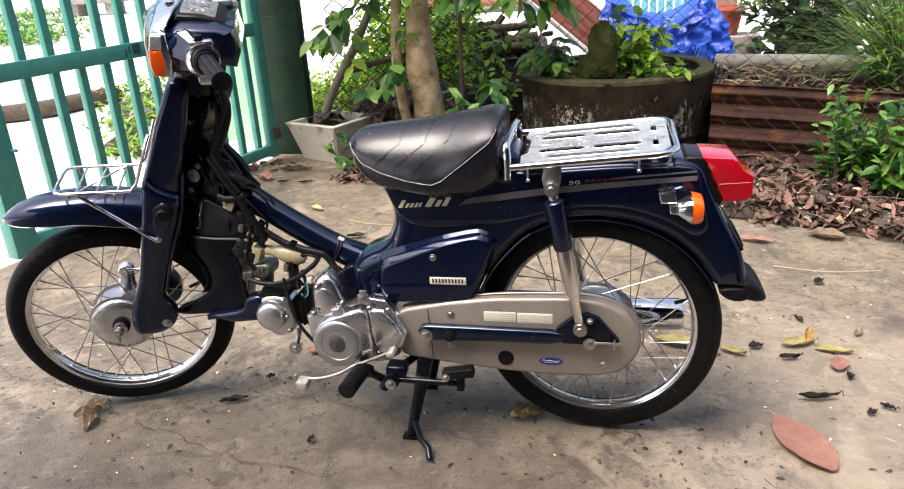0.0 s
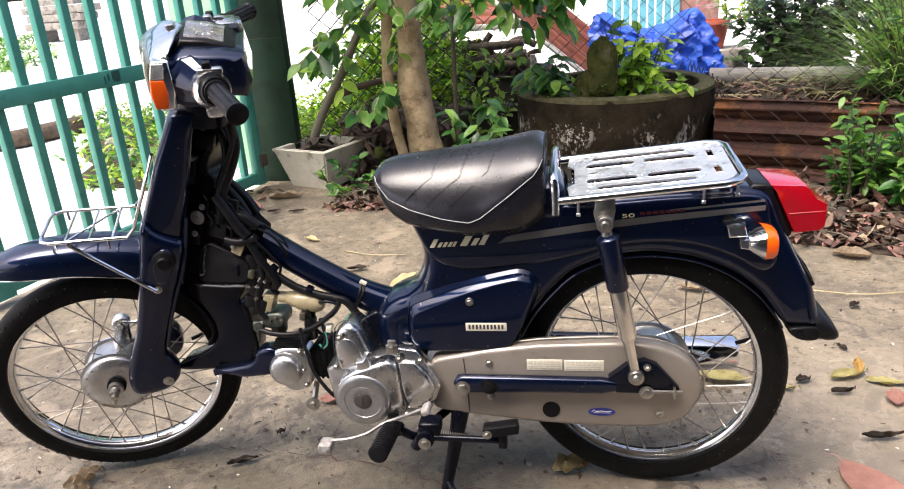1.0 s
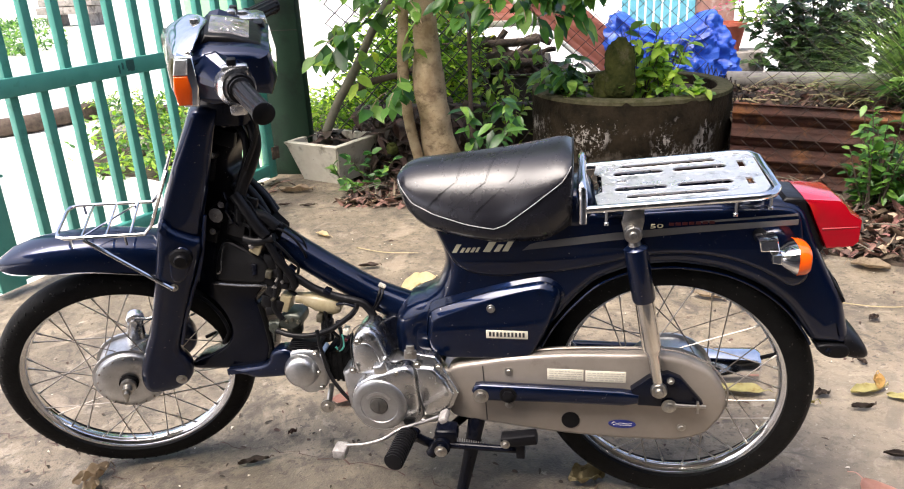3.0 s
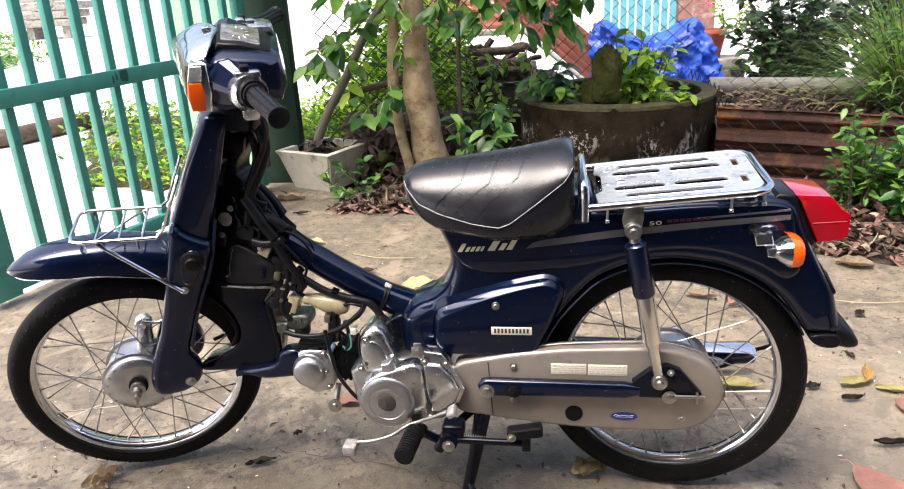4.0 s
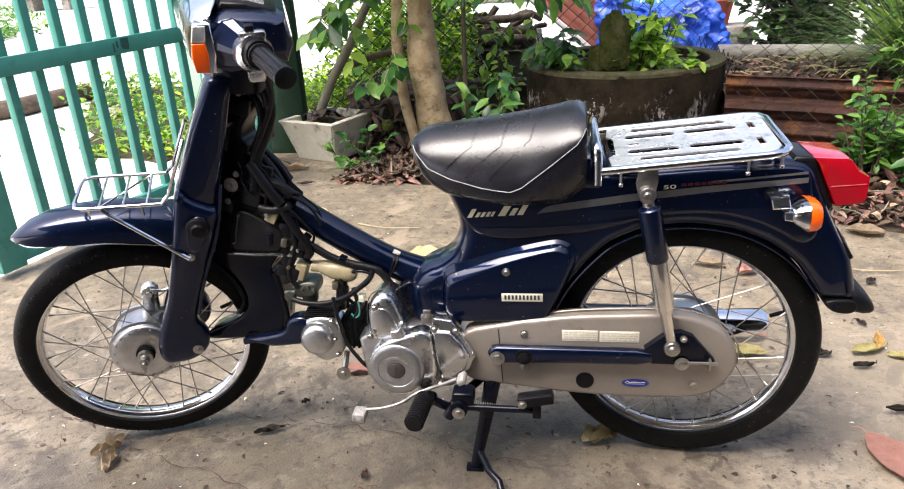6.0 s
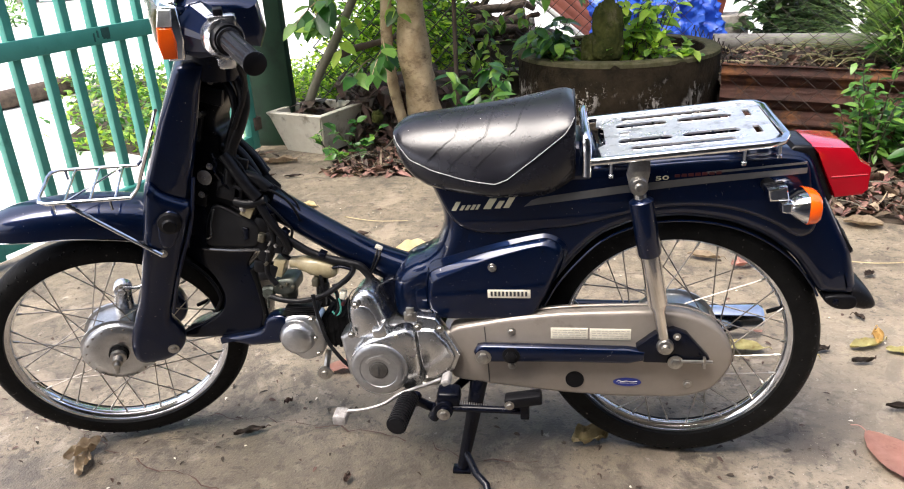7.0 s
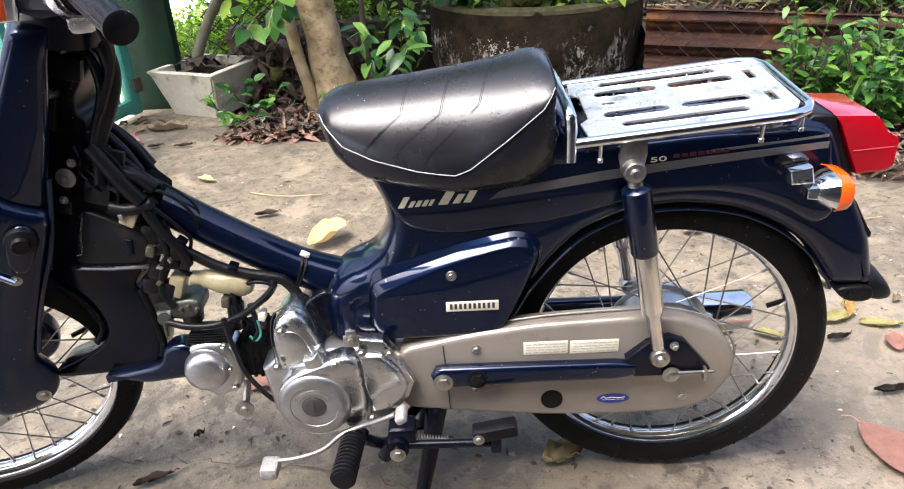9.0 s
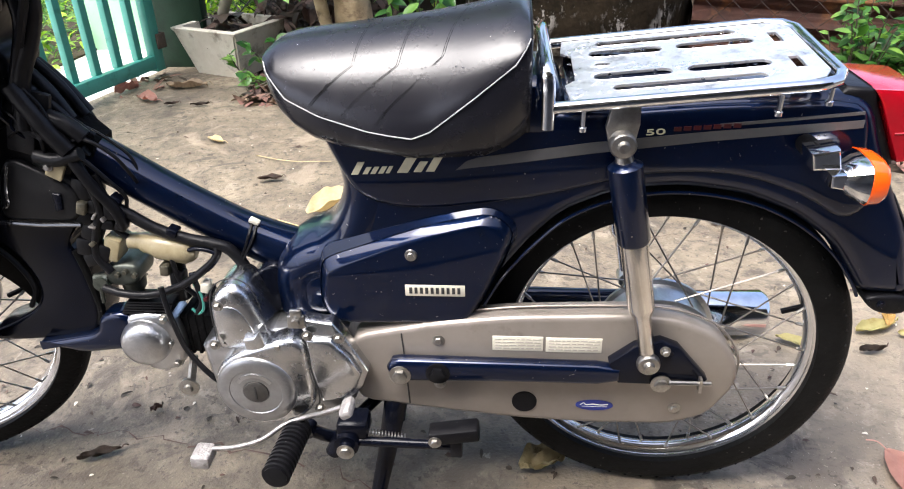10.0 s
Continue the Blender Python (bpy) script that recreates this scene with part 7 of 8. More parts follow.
tube(bm, smooth_line([(-1.00, 2.55, 0.17), (-0.975, 2.55, 0.27), (-0.895, 2.55, 0.426), (-0.82, 2.55, 0.54), (-0.757, 2.55, 0.64), (-0.64, 2.55, 0.846), (-0.532, 2.55, 1.0), (-0.42, 2.53, 1.15)], 4), [0.028, 0.026, 0.024, 0.027, 0.023, 0.022, 0.020, 0.017], 12)
stake = thing("leaning_stem", "leaning grey-green woody stem growing from the pot", "plant stem", bm, POLE)
bm = bmesh.new()
tube(bm, smooth_line([(-0.80, 2.58, 0.50), (-0.70, 2.62, 0.53), (-0.55, 2.65, 0.56), (-0.42, 2.66, 0.60)], 4), [0.024, 0.02, 0.016, 0.012], 10)
part("dead_branch", bm, BARKD, stake, "dark broken side branch")
lv = Leaves()
for k in range(26):
    a, r = rnd(0, 6.28), rnd(0, 0.13)
    lv.add(pc + Vector((r * math.cos(a), r * math.sin(a), 0.2 + rnd(0, 0.05))), (rnd(-1, 1), rnd(-1, 1), rnd(-0.2, 0.8)), (0, 0, 1), rnd(0.07, 0.14), rnd(0.04, 0.07), 0.3, rnd(0.2, 0.9))
part("dead_leaf", lv.mesh("dead_leaf", DARKLEAF), DARKLEAF, pot, "withered dark leaves")

# the tree
bm = bmesh.new()
tube(bm, smooth_line([(-0.30, 2.53, -0.05), (-0.318, 2.52, 0.1), (-0.335, 2.51, 0.25), (-0.362, 2.5, 0.55), (-0.368, 2.5, 0.88), (-0.37, 2.52, 1.3), (-0.33, 2.55, 1.9), (-0.25, 2.6, 2.6)], 12), [0.15, 0.112, 0.094, 0.080, 0.066, 0.062, 0.05, 0.025], 28)
for v in bm.verts:
    v.co += Vector((noise.noise(v.co * 7), noise.noise(v.co * 7 + Vector((5, 0, 0))), 0)) * 0.014 + Vector((noise.noise(v.co * 22), noise.noise(v.co * 22 + Vector((5, 0, 0))), 0)) * 0.004
tree = thing("tree", "small tree with smooth tan trunk and drooping broad leaves", "tree", at=pose(0, 0, 0))
part("trunk", bm, BARK, tree, "smooth tan blotched trunk")
bm = bmesh.new()
tube(bm, smooth_line([(-0.41, 2.44, -0.02), (-0.43, 2.44, 0.13), (-0.471, 2.45, 0.33), (-0.491, 2.46, 0.57), (-0.471, 2.47, 0.89), (-0.43, 2.5, 1.4)], 5), [0.032, 0.028, 0.029, 0.031, 0.028, 0.018], 12)
part("second_stem", bm, BARK, tree, "slender second stem")
bm = bmesh.new()
tube(bm, smooth_line([(-0.14, 2.62, 0.0), (-0.155, 2.6, 0.3), (-0.15, 2.58, 0.6), (-0.14, 2.57, 0.9), (-0.10, 2.5, 1.3)], 5), [0.014, 0.013, 0.012, 0.011, 0.008], 8)
part("sapling_stem", bm, BARKD, tree)
twigs = bmesh.new()
lv = Leaves()
# upper crown is out of view, thickened to screen low sky from seat reflections
for a, b in (((-0.36, 2.52, 1.2), (-1.1, 2.1, 1.5)), ((-0.35, 2.52, 1.15), (0.5, 2.2, 1.25)), ((-0.34, 2.53, 1.5), (0.9, 2.6, 1.7)), ((-0.33, 2.55, 1.8), (-0.9, 3.2, 2.2)), ((-0.33, 2.55, 1.6), (0.1, 1.4, 1.9)), ((-0.25, 2.6, 2.4), (0.4, 3.3, 2.9)), ((-0.33, 2.55, 1.7), (1.6, 2.9, 2.3)), ((-0.3, 2.55, 2.0), (1.1, 2.2, 2.7)), ((-0.3, 2.55, 1.9), (-1.6, 2.7, 2.5)), ((-0.25, 2.6, 2.5), (-0.7, 1.9, 3.0))):
    a, b = Vector(a), Vector(b)
    bm = bmesh.new()
    tube(bm, smooth_line([a, a.lerp(b, 0.5) + Vector((0, 0, 0.15)), b], 5), [0.03, 0.02, 0.008], 8)
    part("limb", bm, BARK, tree)
    for k in range(55):
        p = a.lerp(b, rnd(0.2, 1.1)) + Vector((rnd(-0.3, 0.3), rnd(-0.3, 0.3), 0.15 + rnd(0, 0.3)))
        sprig(lv, twigs if k % 5 == 0 else None, p, p + Vector((rnd(-0.35, 0.35), rnd(-0.35, 0.35), rnd(-0.15, 0.3))), 12, 0.115, 0.06, 0.6)
# low hanging twigs in front of the fence
for base, tip, n_ in (((-0.72, 2.42, 0.84), (-0.80, 2.22, 0.72), 5), ((-0.82, 2.42, 0.80), (-0.90, 2.25, 0.70), 4), ((-0.5, 2.42, 0.60), (-0.44, 2.22, 0.52), 4), ((-0.5, 2.42, 0.56), (-0.53, 2.22, 0.44), 4), ((-0.58, 2.42, 0.50), (-0.63, 2.25, 0.42), 4), ((-0.62, 2.42, 0.92), (-0.66, 2.25, 0.84), 4),
                      ((-0.45, 2.4, 0.98), (-0.32, 2.2, 0.86), 4), ((-0.1, 2.5, 1.0), (-0.16, 2.3, 0.83), 6), ((-0.02, 2.45, 1.0), (0.02, 2.25, 0.84), 6), ((0.1, 2.45, 1.0), (0.18, 2.2, 0.85), 6), ((0.22, 2.45, 1.0), (0.33, 2.22, 0.82), 7), ((0.35, 2.4, 1.0), (0.46, 2.2, 0.80), 8), ((0.15, 2.5, 0.97), (0.25, 2.3, 0.81), 5)):
    sprig(lv, twigs, base, tip, n_, 0.135, 0.074, 0.35)
for _ in range(24):
    left = random.random() < 0.25
    b = Vector((rnd(-0.85, -0.42) if left else rnd(-0.22, 0.55), rnd(2.25, 2.5), rnd(0.99, 1.15)))
    sprig(lv, twigs, b, b + Vector((rnd(-0.14, 0.14), rnd(-0.18, 0.0), rnd(-0.16, -0.02))), 5, 0.12, 0.066, 0.35)
tagged(part("twig", twigs, BARK, tree), kind="stuff")
tagged(part("crown", lv.mesh("crown", LEAFM), LEAFM, tree, "drooping broad green leaves"), kind="stuff")
lv = Leaves()
for _ in range(12):
    b = Vector((rnd(-0.95, -0.45), rnd(2.3, 2.5), rnd(0.62, 1.0)))
    sprig(lv, None, b, b + Vector((rnd(-0.1, 0.1), rnd(-0.12, 0.0), rnd(-0.12, 0.02))), 3, 0.10, 0.062, 0.4)
tagged(part("young_leaves", lv.mesh("young_leaves", LEAFY), LEAFY, tree, "lighter yellow-green young leaves"), kind="stuff")


def plant(name, label, category, twigs, material, length, width, droop=0.3, per=9, kind=""):
    lv, bm = Leaves(), bmesh.new()
    for base, tip in twigs:
        sprig(lv, bm, base, tip, per, length, width, droop)
    ob = thing(name, label, category)
    tagged(part("stem", bm, BARKD, ob), kind="stuff")
    tagged(part("foliage", lv.mesh("foliage", material), material, ob), kind="stuff")
    return ob


def spray(c, n_, rx, ry, h0, h1, base_r=0.05):
    out = []
    for _ in range(n_):
        a = rnd(0, 6.28)
        k = rnd(0.3, 1)
        out.append(((c[0] + base_r * math.cos(a), c[1] + base_r * math.sin(a), c[2]), (c[0] + rx * k * math.cos(a), c[1] + ry * k * math.sin(a), c[2] + rnd(h0, h1))))
    return out


plant("climbing_plant", "green climbing plant with toothed leaves beside the concrete ring", "plant", [((-0.02, 2.35, 0.1), (0.02, 2.12, 0.40)), ((0.0, 2.35, 0.15), (0.08, 2.1, 0.36)), ((-0.02, 2.35, 0.1), (-0.08, 2.15, 0.36)), ((0.05, 2.4, 0.2), (0.1, 2.25, 0.48)), ((-0.1, 2.4, 0.1), (-0.13, 2.25, 0.40)), ((0.05, 2.4, 0.3), (0.14, 2.15, 0.42)), ((0.05, 2.4, 0.35), (0.05, 2.2, 0.50)), ((-0.1, 2.4, 0.35), (-0.16, 2.2, 0.46))], LEAFM, 0.105, 0.046, 1.0, 6)
plant("young_climber", "light green climber on the wire fence", "plant", spray((0.0, 2.9, 0.05), 9, 0.28, 0.12, 0.25, 0.5), LEAFY, 0.06, 0.04, 0.4, 9)
plant("young_climber", "yellow-green vine with pointed leaves hanging on the wire fence", "plant", [((rnd(-0.2, 0.3), rnd(2.95, 3.1), rnd(0.45, 0.7)), (rnd(-0.2, 0.32), rnd(2.8, 3.0), rnd(0.2, 0.6))) for _ in range(13)], LEAFY, 0.075, 0.045, 0.5, 5)
plant("seedling", "small green seedling behind the seat", "plant", [((-0.22, 2.2, 0.0), (-0.3, 2.12, 0.17)), ((-0.22, 2.2, 0.0), (-0.18, 2.12, 0.18)), ((-0.22, 2.2, 0.0), (-0.25, 2.2, 0.2))], LEAFM, 0.065, 0.032, 0.3, 8)
plant("pot_side_weed", "small weed with oval leaves beside the pot", "plant", [((-0.62, 2.22, 0.02), (-0.74, 2.12, 0.06)), ((-0.62, 2.22, 0.02), (-0.66, 2.12, 0.14)), ((-0.62, 2.22, 0.02), (-0.55, 2.15, 0.16)), ((-0.80, 2.25, 0.03), (-0.84, 2.2, 0.17)), ((-0.70, 2.3, 0.05), (-0.78, 2.22, 0.22)), ((-0.66, 2.28, 0.08), (-0.62, 2.2, 0.24)), ((-0.72, 2.25, 0.03), (-0.80, 2.15, 0.10)), ((-0.68, 2.2, 0.02), (-0.72, 2.08, 0.10)), ((-0.58, 2.25, 0.05), (-0.5, 2.2, 0.2))], LEAFM, 0.058, 0.036, 0.2, 7)

lv = Leaves()
for _ in range(800):
    lv.add((rnd(-0.85, -0.2), rnd(2.6, 2.98), rnd(0.0, 1.0) ** 1.5 * 0.36), (rnd(-1, 1), rnd(-1, 0.3), rnd(-0.8, 0.5)), (rnd(-0.5, 0.5), rnd(-1, 0.2), 1), rnd(0.05, 0.12), rnd(0.02, 0.05), rnd(0, 0.8), rnd(0, 0.9))
dead = tagged(thing("dead_fronds", "mass of dark withered fronds between the pot and the tree", "dead leaves"), kind="stuff")
part("frond", lv.mesh("frond", DARKLEAF), DARKLEAF, dead)
rock("hanging_stone", (-0.565, 2.40, 0.20), (0.03, 0.025, 0.034), "round grey stone wedged among twigs beside the pot", MOSS)

# concrete ring planter
RC = Vector((0.705, 2.82, 0))
bm = bmesh.new()
lathe(bm, [(0.5270, 0.12), (0.5370, 0.14), (0.5390, 0.42), (0.5360, 0.446), (0.5270, 0.452), (0.462, 0.452), (0.455, 0.445), (0.452, 0.32), (0.45, 0.12)], RC, axis="z", seg=72, closed=True)
for v in bm.verts:
    d = Vector((v.co.x - RC.x, v.co.y - RC.y, 0)).normalized()
    v.co += d * 0.006 * noise.noise(v.co * 12) + Vector((0, 0, 0.004 * noise.noise(v.co * 15)))
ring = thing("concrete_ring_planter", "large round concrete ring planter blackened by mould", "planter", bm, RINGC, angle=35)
bm = bmesh.new()
lathe(bm, [(0.50, -0.05), (0.50, 0.12), (0.3, 0.13)], RC, axis="z", seg=40)
part("foot", bm, DARKWALL, ring, "dark earth-stained foot")
bm = bmesh.new()
lathe(bm, [(0.46, 0.4), (0.3, 0.41), (0.1, 0.43), (0, 0.43)], RC, axis="z", seg=40)
part("planter_soil", bm, SOIL, ring)
bm = bmesh.new()
lathe(bm, [(0.5395, 0.43), (0.5385, 0.448), (0.528, 0.4555), (0.462, 0.4555), (0.457, 0.45)], RC, axis="z", seg=72)
bmesh.ops.delete(bm, geom=[f for f in bm.faces if len(f.verts) > 4], context="FACES_ONLY")
part("mossy_rim", bm, RINGTOP, ring, "moss-grown rim")


rock("mossy_stone", (0.632, 2.45, 0.575), (0.076, 0.065, 0.155), "upright mossy stone in the round planter")
rock("mossy_stone", (0.56, 2.5, 0.48), (0.06, 0.06, 0.09), "low mossy stone in the round planter")
tw = []
for _ in range(34):
    a = (rnd(0.72, 0.88), rnd(2.5, 2.66), 0.42)
    tw.append((a, (a[0] + rnd(-0.10, 0.10), a[1] + rnd(-0.14, 0.06), rnd(0.52, 0.80))))
plant("arrowhead_plant", "bright yellow-green pointed-leaf plant growing in the planter", "plant", tw, LEAFS, 0.088, 0.046, 0.9, 6)
tw = []
for cx in (0.36, 0.42, 0.50, 0.72, 0.8, 0.88, 1.06):
    for _ in range(3):
        a = (cx + rnd(-0.05, 0.05), rnd(2.45, 2.6), 0.42)
        tw.append((a, (a[0] + rnd(-0.08, 0.08), a[1] + rnd(-0.1, 0.02), rnd(0.46, 0.53))))
plant("planter_weed", "low bright green weeds in the planter", "plant", tw, LEAFY, 0.06, 0.036, 0.2, 7)
tw = [((0.35, 2.65, 0.42), (rnd(0.22, 0.46), rnd(2.35, 2.6), rnd(0.5, 0.66))) for _ in range(11)]
plant("planter_shrub", "green leafy shrub arching over the planter", "plant", tw, LEAFM, 0.098, 0.052, 0.8, 8)
lv = Leaves()
for k in range(22):
    a = 2.4 * k
    lv.add((1.0, 2.45, 0.44), (math.cos(a), math.sin(a), 0.25 + 0.055 * k), (0, 0, 1), 0.085 - 0.0018 * k, 0.046, 0.3, -0.1)
rosette = thing("rosette_plant", "pale green fleshy rosette plant in the planter", "plant")
part("foliage", lv.mesh("foliage", LEAFS), LEAFS, rosette)

# dark low wall behind the tree
bm = bmesh.new()
box(bm, -0.95, 0.28, 3.02, 3.14, -0.05, 0.31, 0.012)
wall_low = thing("wall_low", "low mouldy dark wall below the wire fence", "wall", bm, DARKWALL, kind="structure")

# rusty corrugated sheet
bm = bmesh.new()
prof = []
for k in range(49):
    z = 0.39 * k / 48
    prof.append((0.022 * math.cos(z / 0.118 * 2 * math.pi) ** 3, z))
prof += [(0.012, 0.398), (-0.01, 0.402), (-0.02, 0.392)]
a, b = Vector((1.20, 2.50, 0)), Vector((3.2, 1.98, 0))
loops = []
for k in range(25):
    p = a.lerp(b, k / 24)
    nrm = Vector((-(b - a).y, (b - a).x, 0)).normalized()
    loops.append([p - nrm * (d * (1 + 0.2 * noise.noise((k * 0.3, z * 4, 0))) + 0.01 * noise.noise((k * 0.35, 0, 0))) + Vector((0, 0, z - 0.07 * k / 24)) for d, z in prof])
rings(bm, loops, closed=False)
bmesh.ops.solidify(bm, geom=bm.faces[:], thickness=0.002)
thing("corrugated_sheet", "low barrier of rusty corrugated iron sheet", "metal sheet", bm, RUST)

# garden bed held back by the sheet, a good foot above the yard
def bed_z(x, y):
    t = min(1.0, max(0.0, (y - 3.66 + 0.26 * (x - 1.4)) / 0.35))
    return 0.29 - 0.32 * t * t * (3 - 2 * t) + 0.018 * noise.noise((x * 3, y * 3, 7)) + 0.01 * noise.noise((x * 11, y * 11, 2))


bm = bmesh.new()
vv = {}
for i in range(41):
    for j in range(31):
        t, u = i / 40, j / 30
        y0 = 2.50 - 0.26 * (3.2 * t) + 0.035
        x, y = 1.22 + 3.2 * t - 0.25 * u * (1 - t), y0 + (4.95 - y0) * u
        vv[i, j] = bm.verts.new((x, y, bed_z(x, y) - (0.05 if j == 0 else 0)))
for i in range(40):
    for j in range(30):
        bm.faces.new([vv[i, j], vv[i + 1, j], vv[i + 1, j + 1], vv[i, j + 1]])
thing("garden_bed", "raised bed of brown litter-strewn earth behind the rusty sheet", "garden bed", bm, SOIL, kind="structure")

# wire fence
def chain_link(a, b, height, r=0.0028, pitch=0.057):
    a, b = Vector(a), Vector(b)
    d = (b - a).normalized()
    nrm = Vector((-d.y, d.x, 0))
    v, f = [], []
    n_ = int((b - a).length / pitch)
    for k in range(n_):
        rows = int(height / (pitch * 0.9))
        for j in range(rows + 1):
            side = (j + k) % 2
            p = a + d * (pitch * (k + side * 1.0)) + Vector((0, 0, 0.02 + j * pitch * 0.9)) + nrm * (0.003 * (1 if side else -1) + 0.02 * noise.noise((k * 0.15, j * 0.1, 2)))
            v += [p + d * r, p - d * r * 0.5 + nrm * r, p - d * r * 0.5 - nrm * r]
            if j:
                m = len(v) - 6
                for q in range(3):
                    f.append((m + q, m + (q + 1) % 3, m + 3 + (q + 1) % 3, m + 3 + q))
    me = bpy.data.meshes.new("wire_mesh")
    me.from_pydata([tuple(p) for p in v], [], f)
    me.materials.append(WIRE)
    return me


fence = thing("wire_fence", "sagging rusty chain-link wire fence along the garden", "fence")
for a, b, h, r in (((-0.97, 2.70, 0), (-0.1, 3.2, 0), 1.25, 0.0055), ((-0.1, 3.2, 0), (1.2, 3.42, 0), 1.25, 0.0034), ((1.2, 3.42, 0), (1.24, 2.48, 0), 0.5, 0.0028), ((1.24, 2.44, 0), (3.2, 1.90, 0), 1.25, 0.0024)):
    tagged(part("wire_mesh", chain_link(a, b, h, r), WIRE, fence), kind="stuff")
for x, y in ((3.2, 1.95),):
    bm = bmesh.new()
    tube(bm, [(x, y, -0.05), (x, y, 1.3)], 0.016, 8)
    part("fence_post", bm, BARKD, fence)

# heap behind the fence: roof sheets, logs, tarpaulin
def corrugated(name, label, o, ex, ey, w, h, pitch, amp, material):
    """A ribbed sheet from corner o, along ex (across the ribs) and ey."""
    bm = bmesh.new()
    ex, ey = Vector(ex).normalized(), Vector(ey).normalized()
    nrm = ex.cross(ey).normalized()
    m_ = int(w / pitch * 6)
    loops = [[Vector(o) + ex * (w * k / m_) + ey * (h * t) + nrm * amp * max(-0.4, math.cos(6.283 * w * k / m_ / pitch)) for t in (0, 0.5, 1)] for k in range(m_ + 1)]
    rings(bm, loops, closed=False)
    bmesh.ops.solidify(bm, geom=bm.faces[:], thickness=0.002)
    return thing(name, label, "roof sheet", bm, material)


corrugated("roof_sheet", "faded red ribbed roof sheet lying on the heap", (-0.75, 4.35, 0.70), (0.05, 0.55, 0.5), (1, 0, 0.0), 0.75, 1.15, 0.085, 0.012, ROOFR)
corrugated("roof_sheet", "faded red ribbed roof sheet leaning with a white edge", (-0.10, 4.2, 0.898), (0.55, 0.6, 0.6), (0.76, -0.03, -0.65), 0.33, 0.95, 0.066, 0.010, ROOFR)
bm = bmesh.new()
tube(bm, [(-0.11, 4.17, 0.893), (0.63, 4.12, 0.27)], 0.021, 8)
thing("white_batten", "white painted batten along the leaning sheet", "timber", bm, WHITE)
bm = bmesh.new()
box(bm, -0.75, 0.20, 4.28, 4.31, 0.655, 0.70, 0.004)
thing("white_board", "white painted board under the roof sheet", "timber", bm, WHITE)
for pts, r, nm in (([(-0.6, 4.05, 0.55), (-0.25, 4.0, 0.56), (0.14, 4.05, 0.58)], 0.028, "log"), ([(-0.55, 4.1, 0.47), (-0.15, 4.02, 0.46), (0.16, 4.0, 0.50)], 0.035, "log"), ([(-0.6, 4.2, 0.36), (-0.1, 4.15, 0.40), (0.22, 4.15, 0.42)], 0.04, "log"), ([(-0.45, 3.9, 0.42), (-0.15, 3.95, 0.43), (0.14, 4.0, 0.44)], 0.03, "log")):
    bm = bmesh.new()
    tube(bm, smooth_line(pts, 5), r, 10)
    for v in bm.verts:
        v.co += Vector((0, noise.noise(v.co * 14), noise.noise(v.co * 14 + Vector((3, 3, 3))))) * 0.008
    thing(nm, "dark weathered log lying across the heap", "log", bm, BARKD, group="logs on the heap")
for x, y, h in ((0.19, 3.95, 0.5), (-0.45, 4.1, 0.5)):
    bm = bmesh.new()
    tube(bm, [(x, y, -0.05), (x + 0.015, y, h)], 0.02, 10)
    thing("prop_pipe", "grey prop pipe under the heap", "pipe", bm, OLDCON)
bm = bmesh.new()
lathe(bm, [(0.30, 0.0), (0.33, 0.36), (0.36, 0.39), (0.33, 0.39), (0.30, 0.36), (0.27, 0.02)], (0.02, 4.05, 0), axis="z", seg=36, closed=True)
thing("concrete_basin", "old dark concrete basin under the logs", "basin", bm, DARKWALL)
bm = bmesh.new()
for k in range(130):
    p = Vector((rnd(-0.6, -0.2), rnd(3.5, 3.9), rnd(0.25, 0.55))) if k < 34 else Vector((rnd(-0.6, 0.15), rnd(4.05, 4.3), rnd(0.08, 0.56)))
    q = p + Vector((rnd(-0.25, 0.25), rnd(-0.1, 0.1), rnd(-0.22, 0.12)))
    tube(bm, smooth_line([p, p.lerp(q, 0.5) + Vector((0, 0, rnd(0, 0.08))), q], 3), 0.006 if k < 34 else rnd(0.008, 0.03), 6)
tagged(thing("brushwood", "tangle of dark dry brushwood", "brushwood", bm, BARKD), kind="stuff")

# dark earth mound under the heap
bm = bmesh.new()
gx_, gy_ = 36, 16
vv = {}
for i in range(gx_ + 1):
    for j in range(gy_ + 1):
        x, y = -0.9 + 1.2 * i / gx_, 4.12 + 0.8 * j / gy_
        e = math.sin(math.pi * i / gx_) ** 0.5 * math.sin(math.pi * (0.06 + 0.88 * j / gy_)) ** 0.35
        vv[i, j] = bm.verts.new((x, y, -0.05 + 0.62 * e * (0.85 + 0.35 * noise.noise((x * 4, y * 4, 1))) + 0.05 * noise.noise((x * 13, y * 13, 4))))
for i in range(gx_):
    for j in range(gy_):
        bm.faces.new([vv[i, j], vv[i + 1, j], vv[i + 1, j + 1], vv[i, j + 1]])
thing("rubble_mound", "dark mound of earth and rubble under the logs", "mound", bm, SOIL)

bm = bmesh.new()
nu, nv = 150, 64
vv = {}
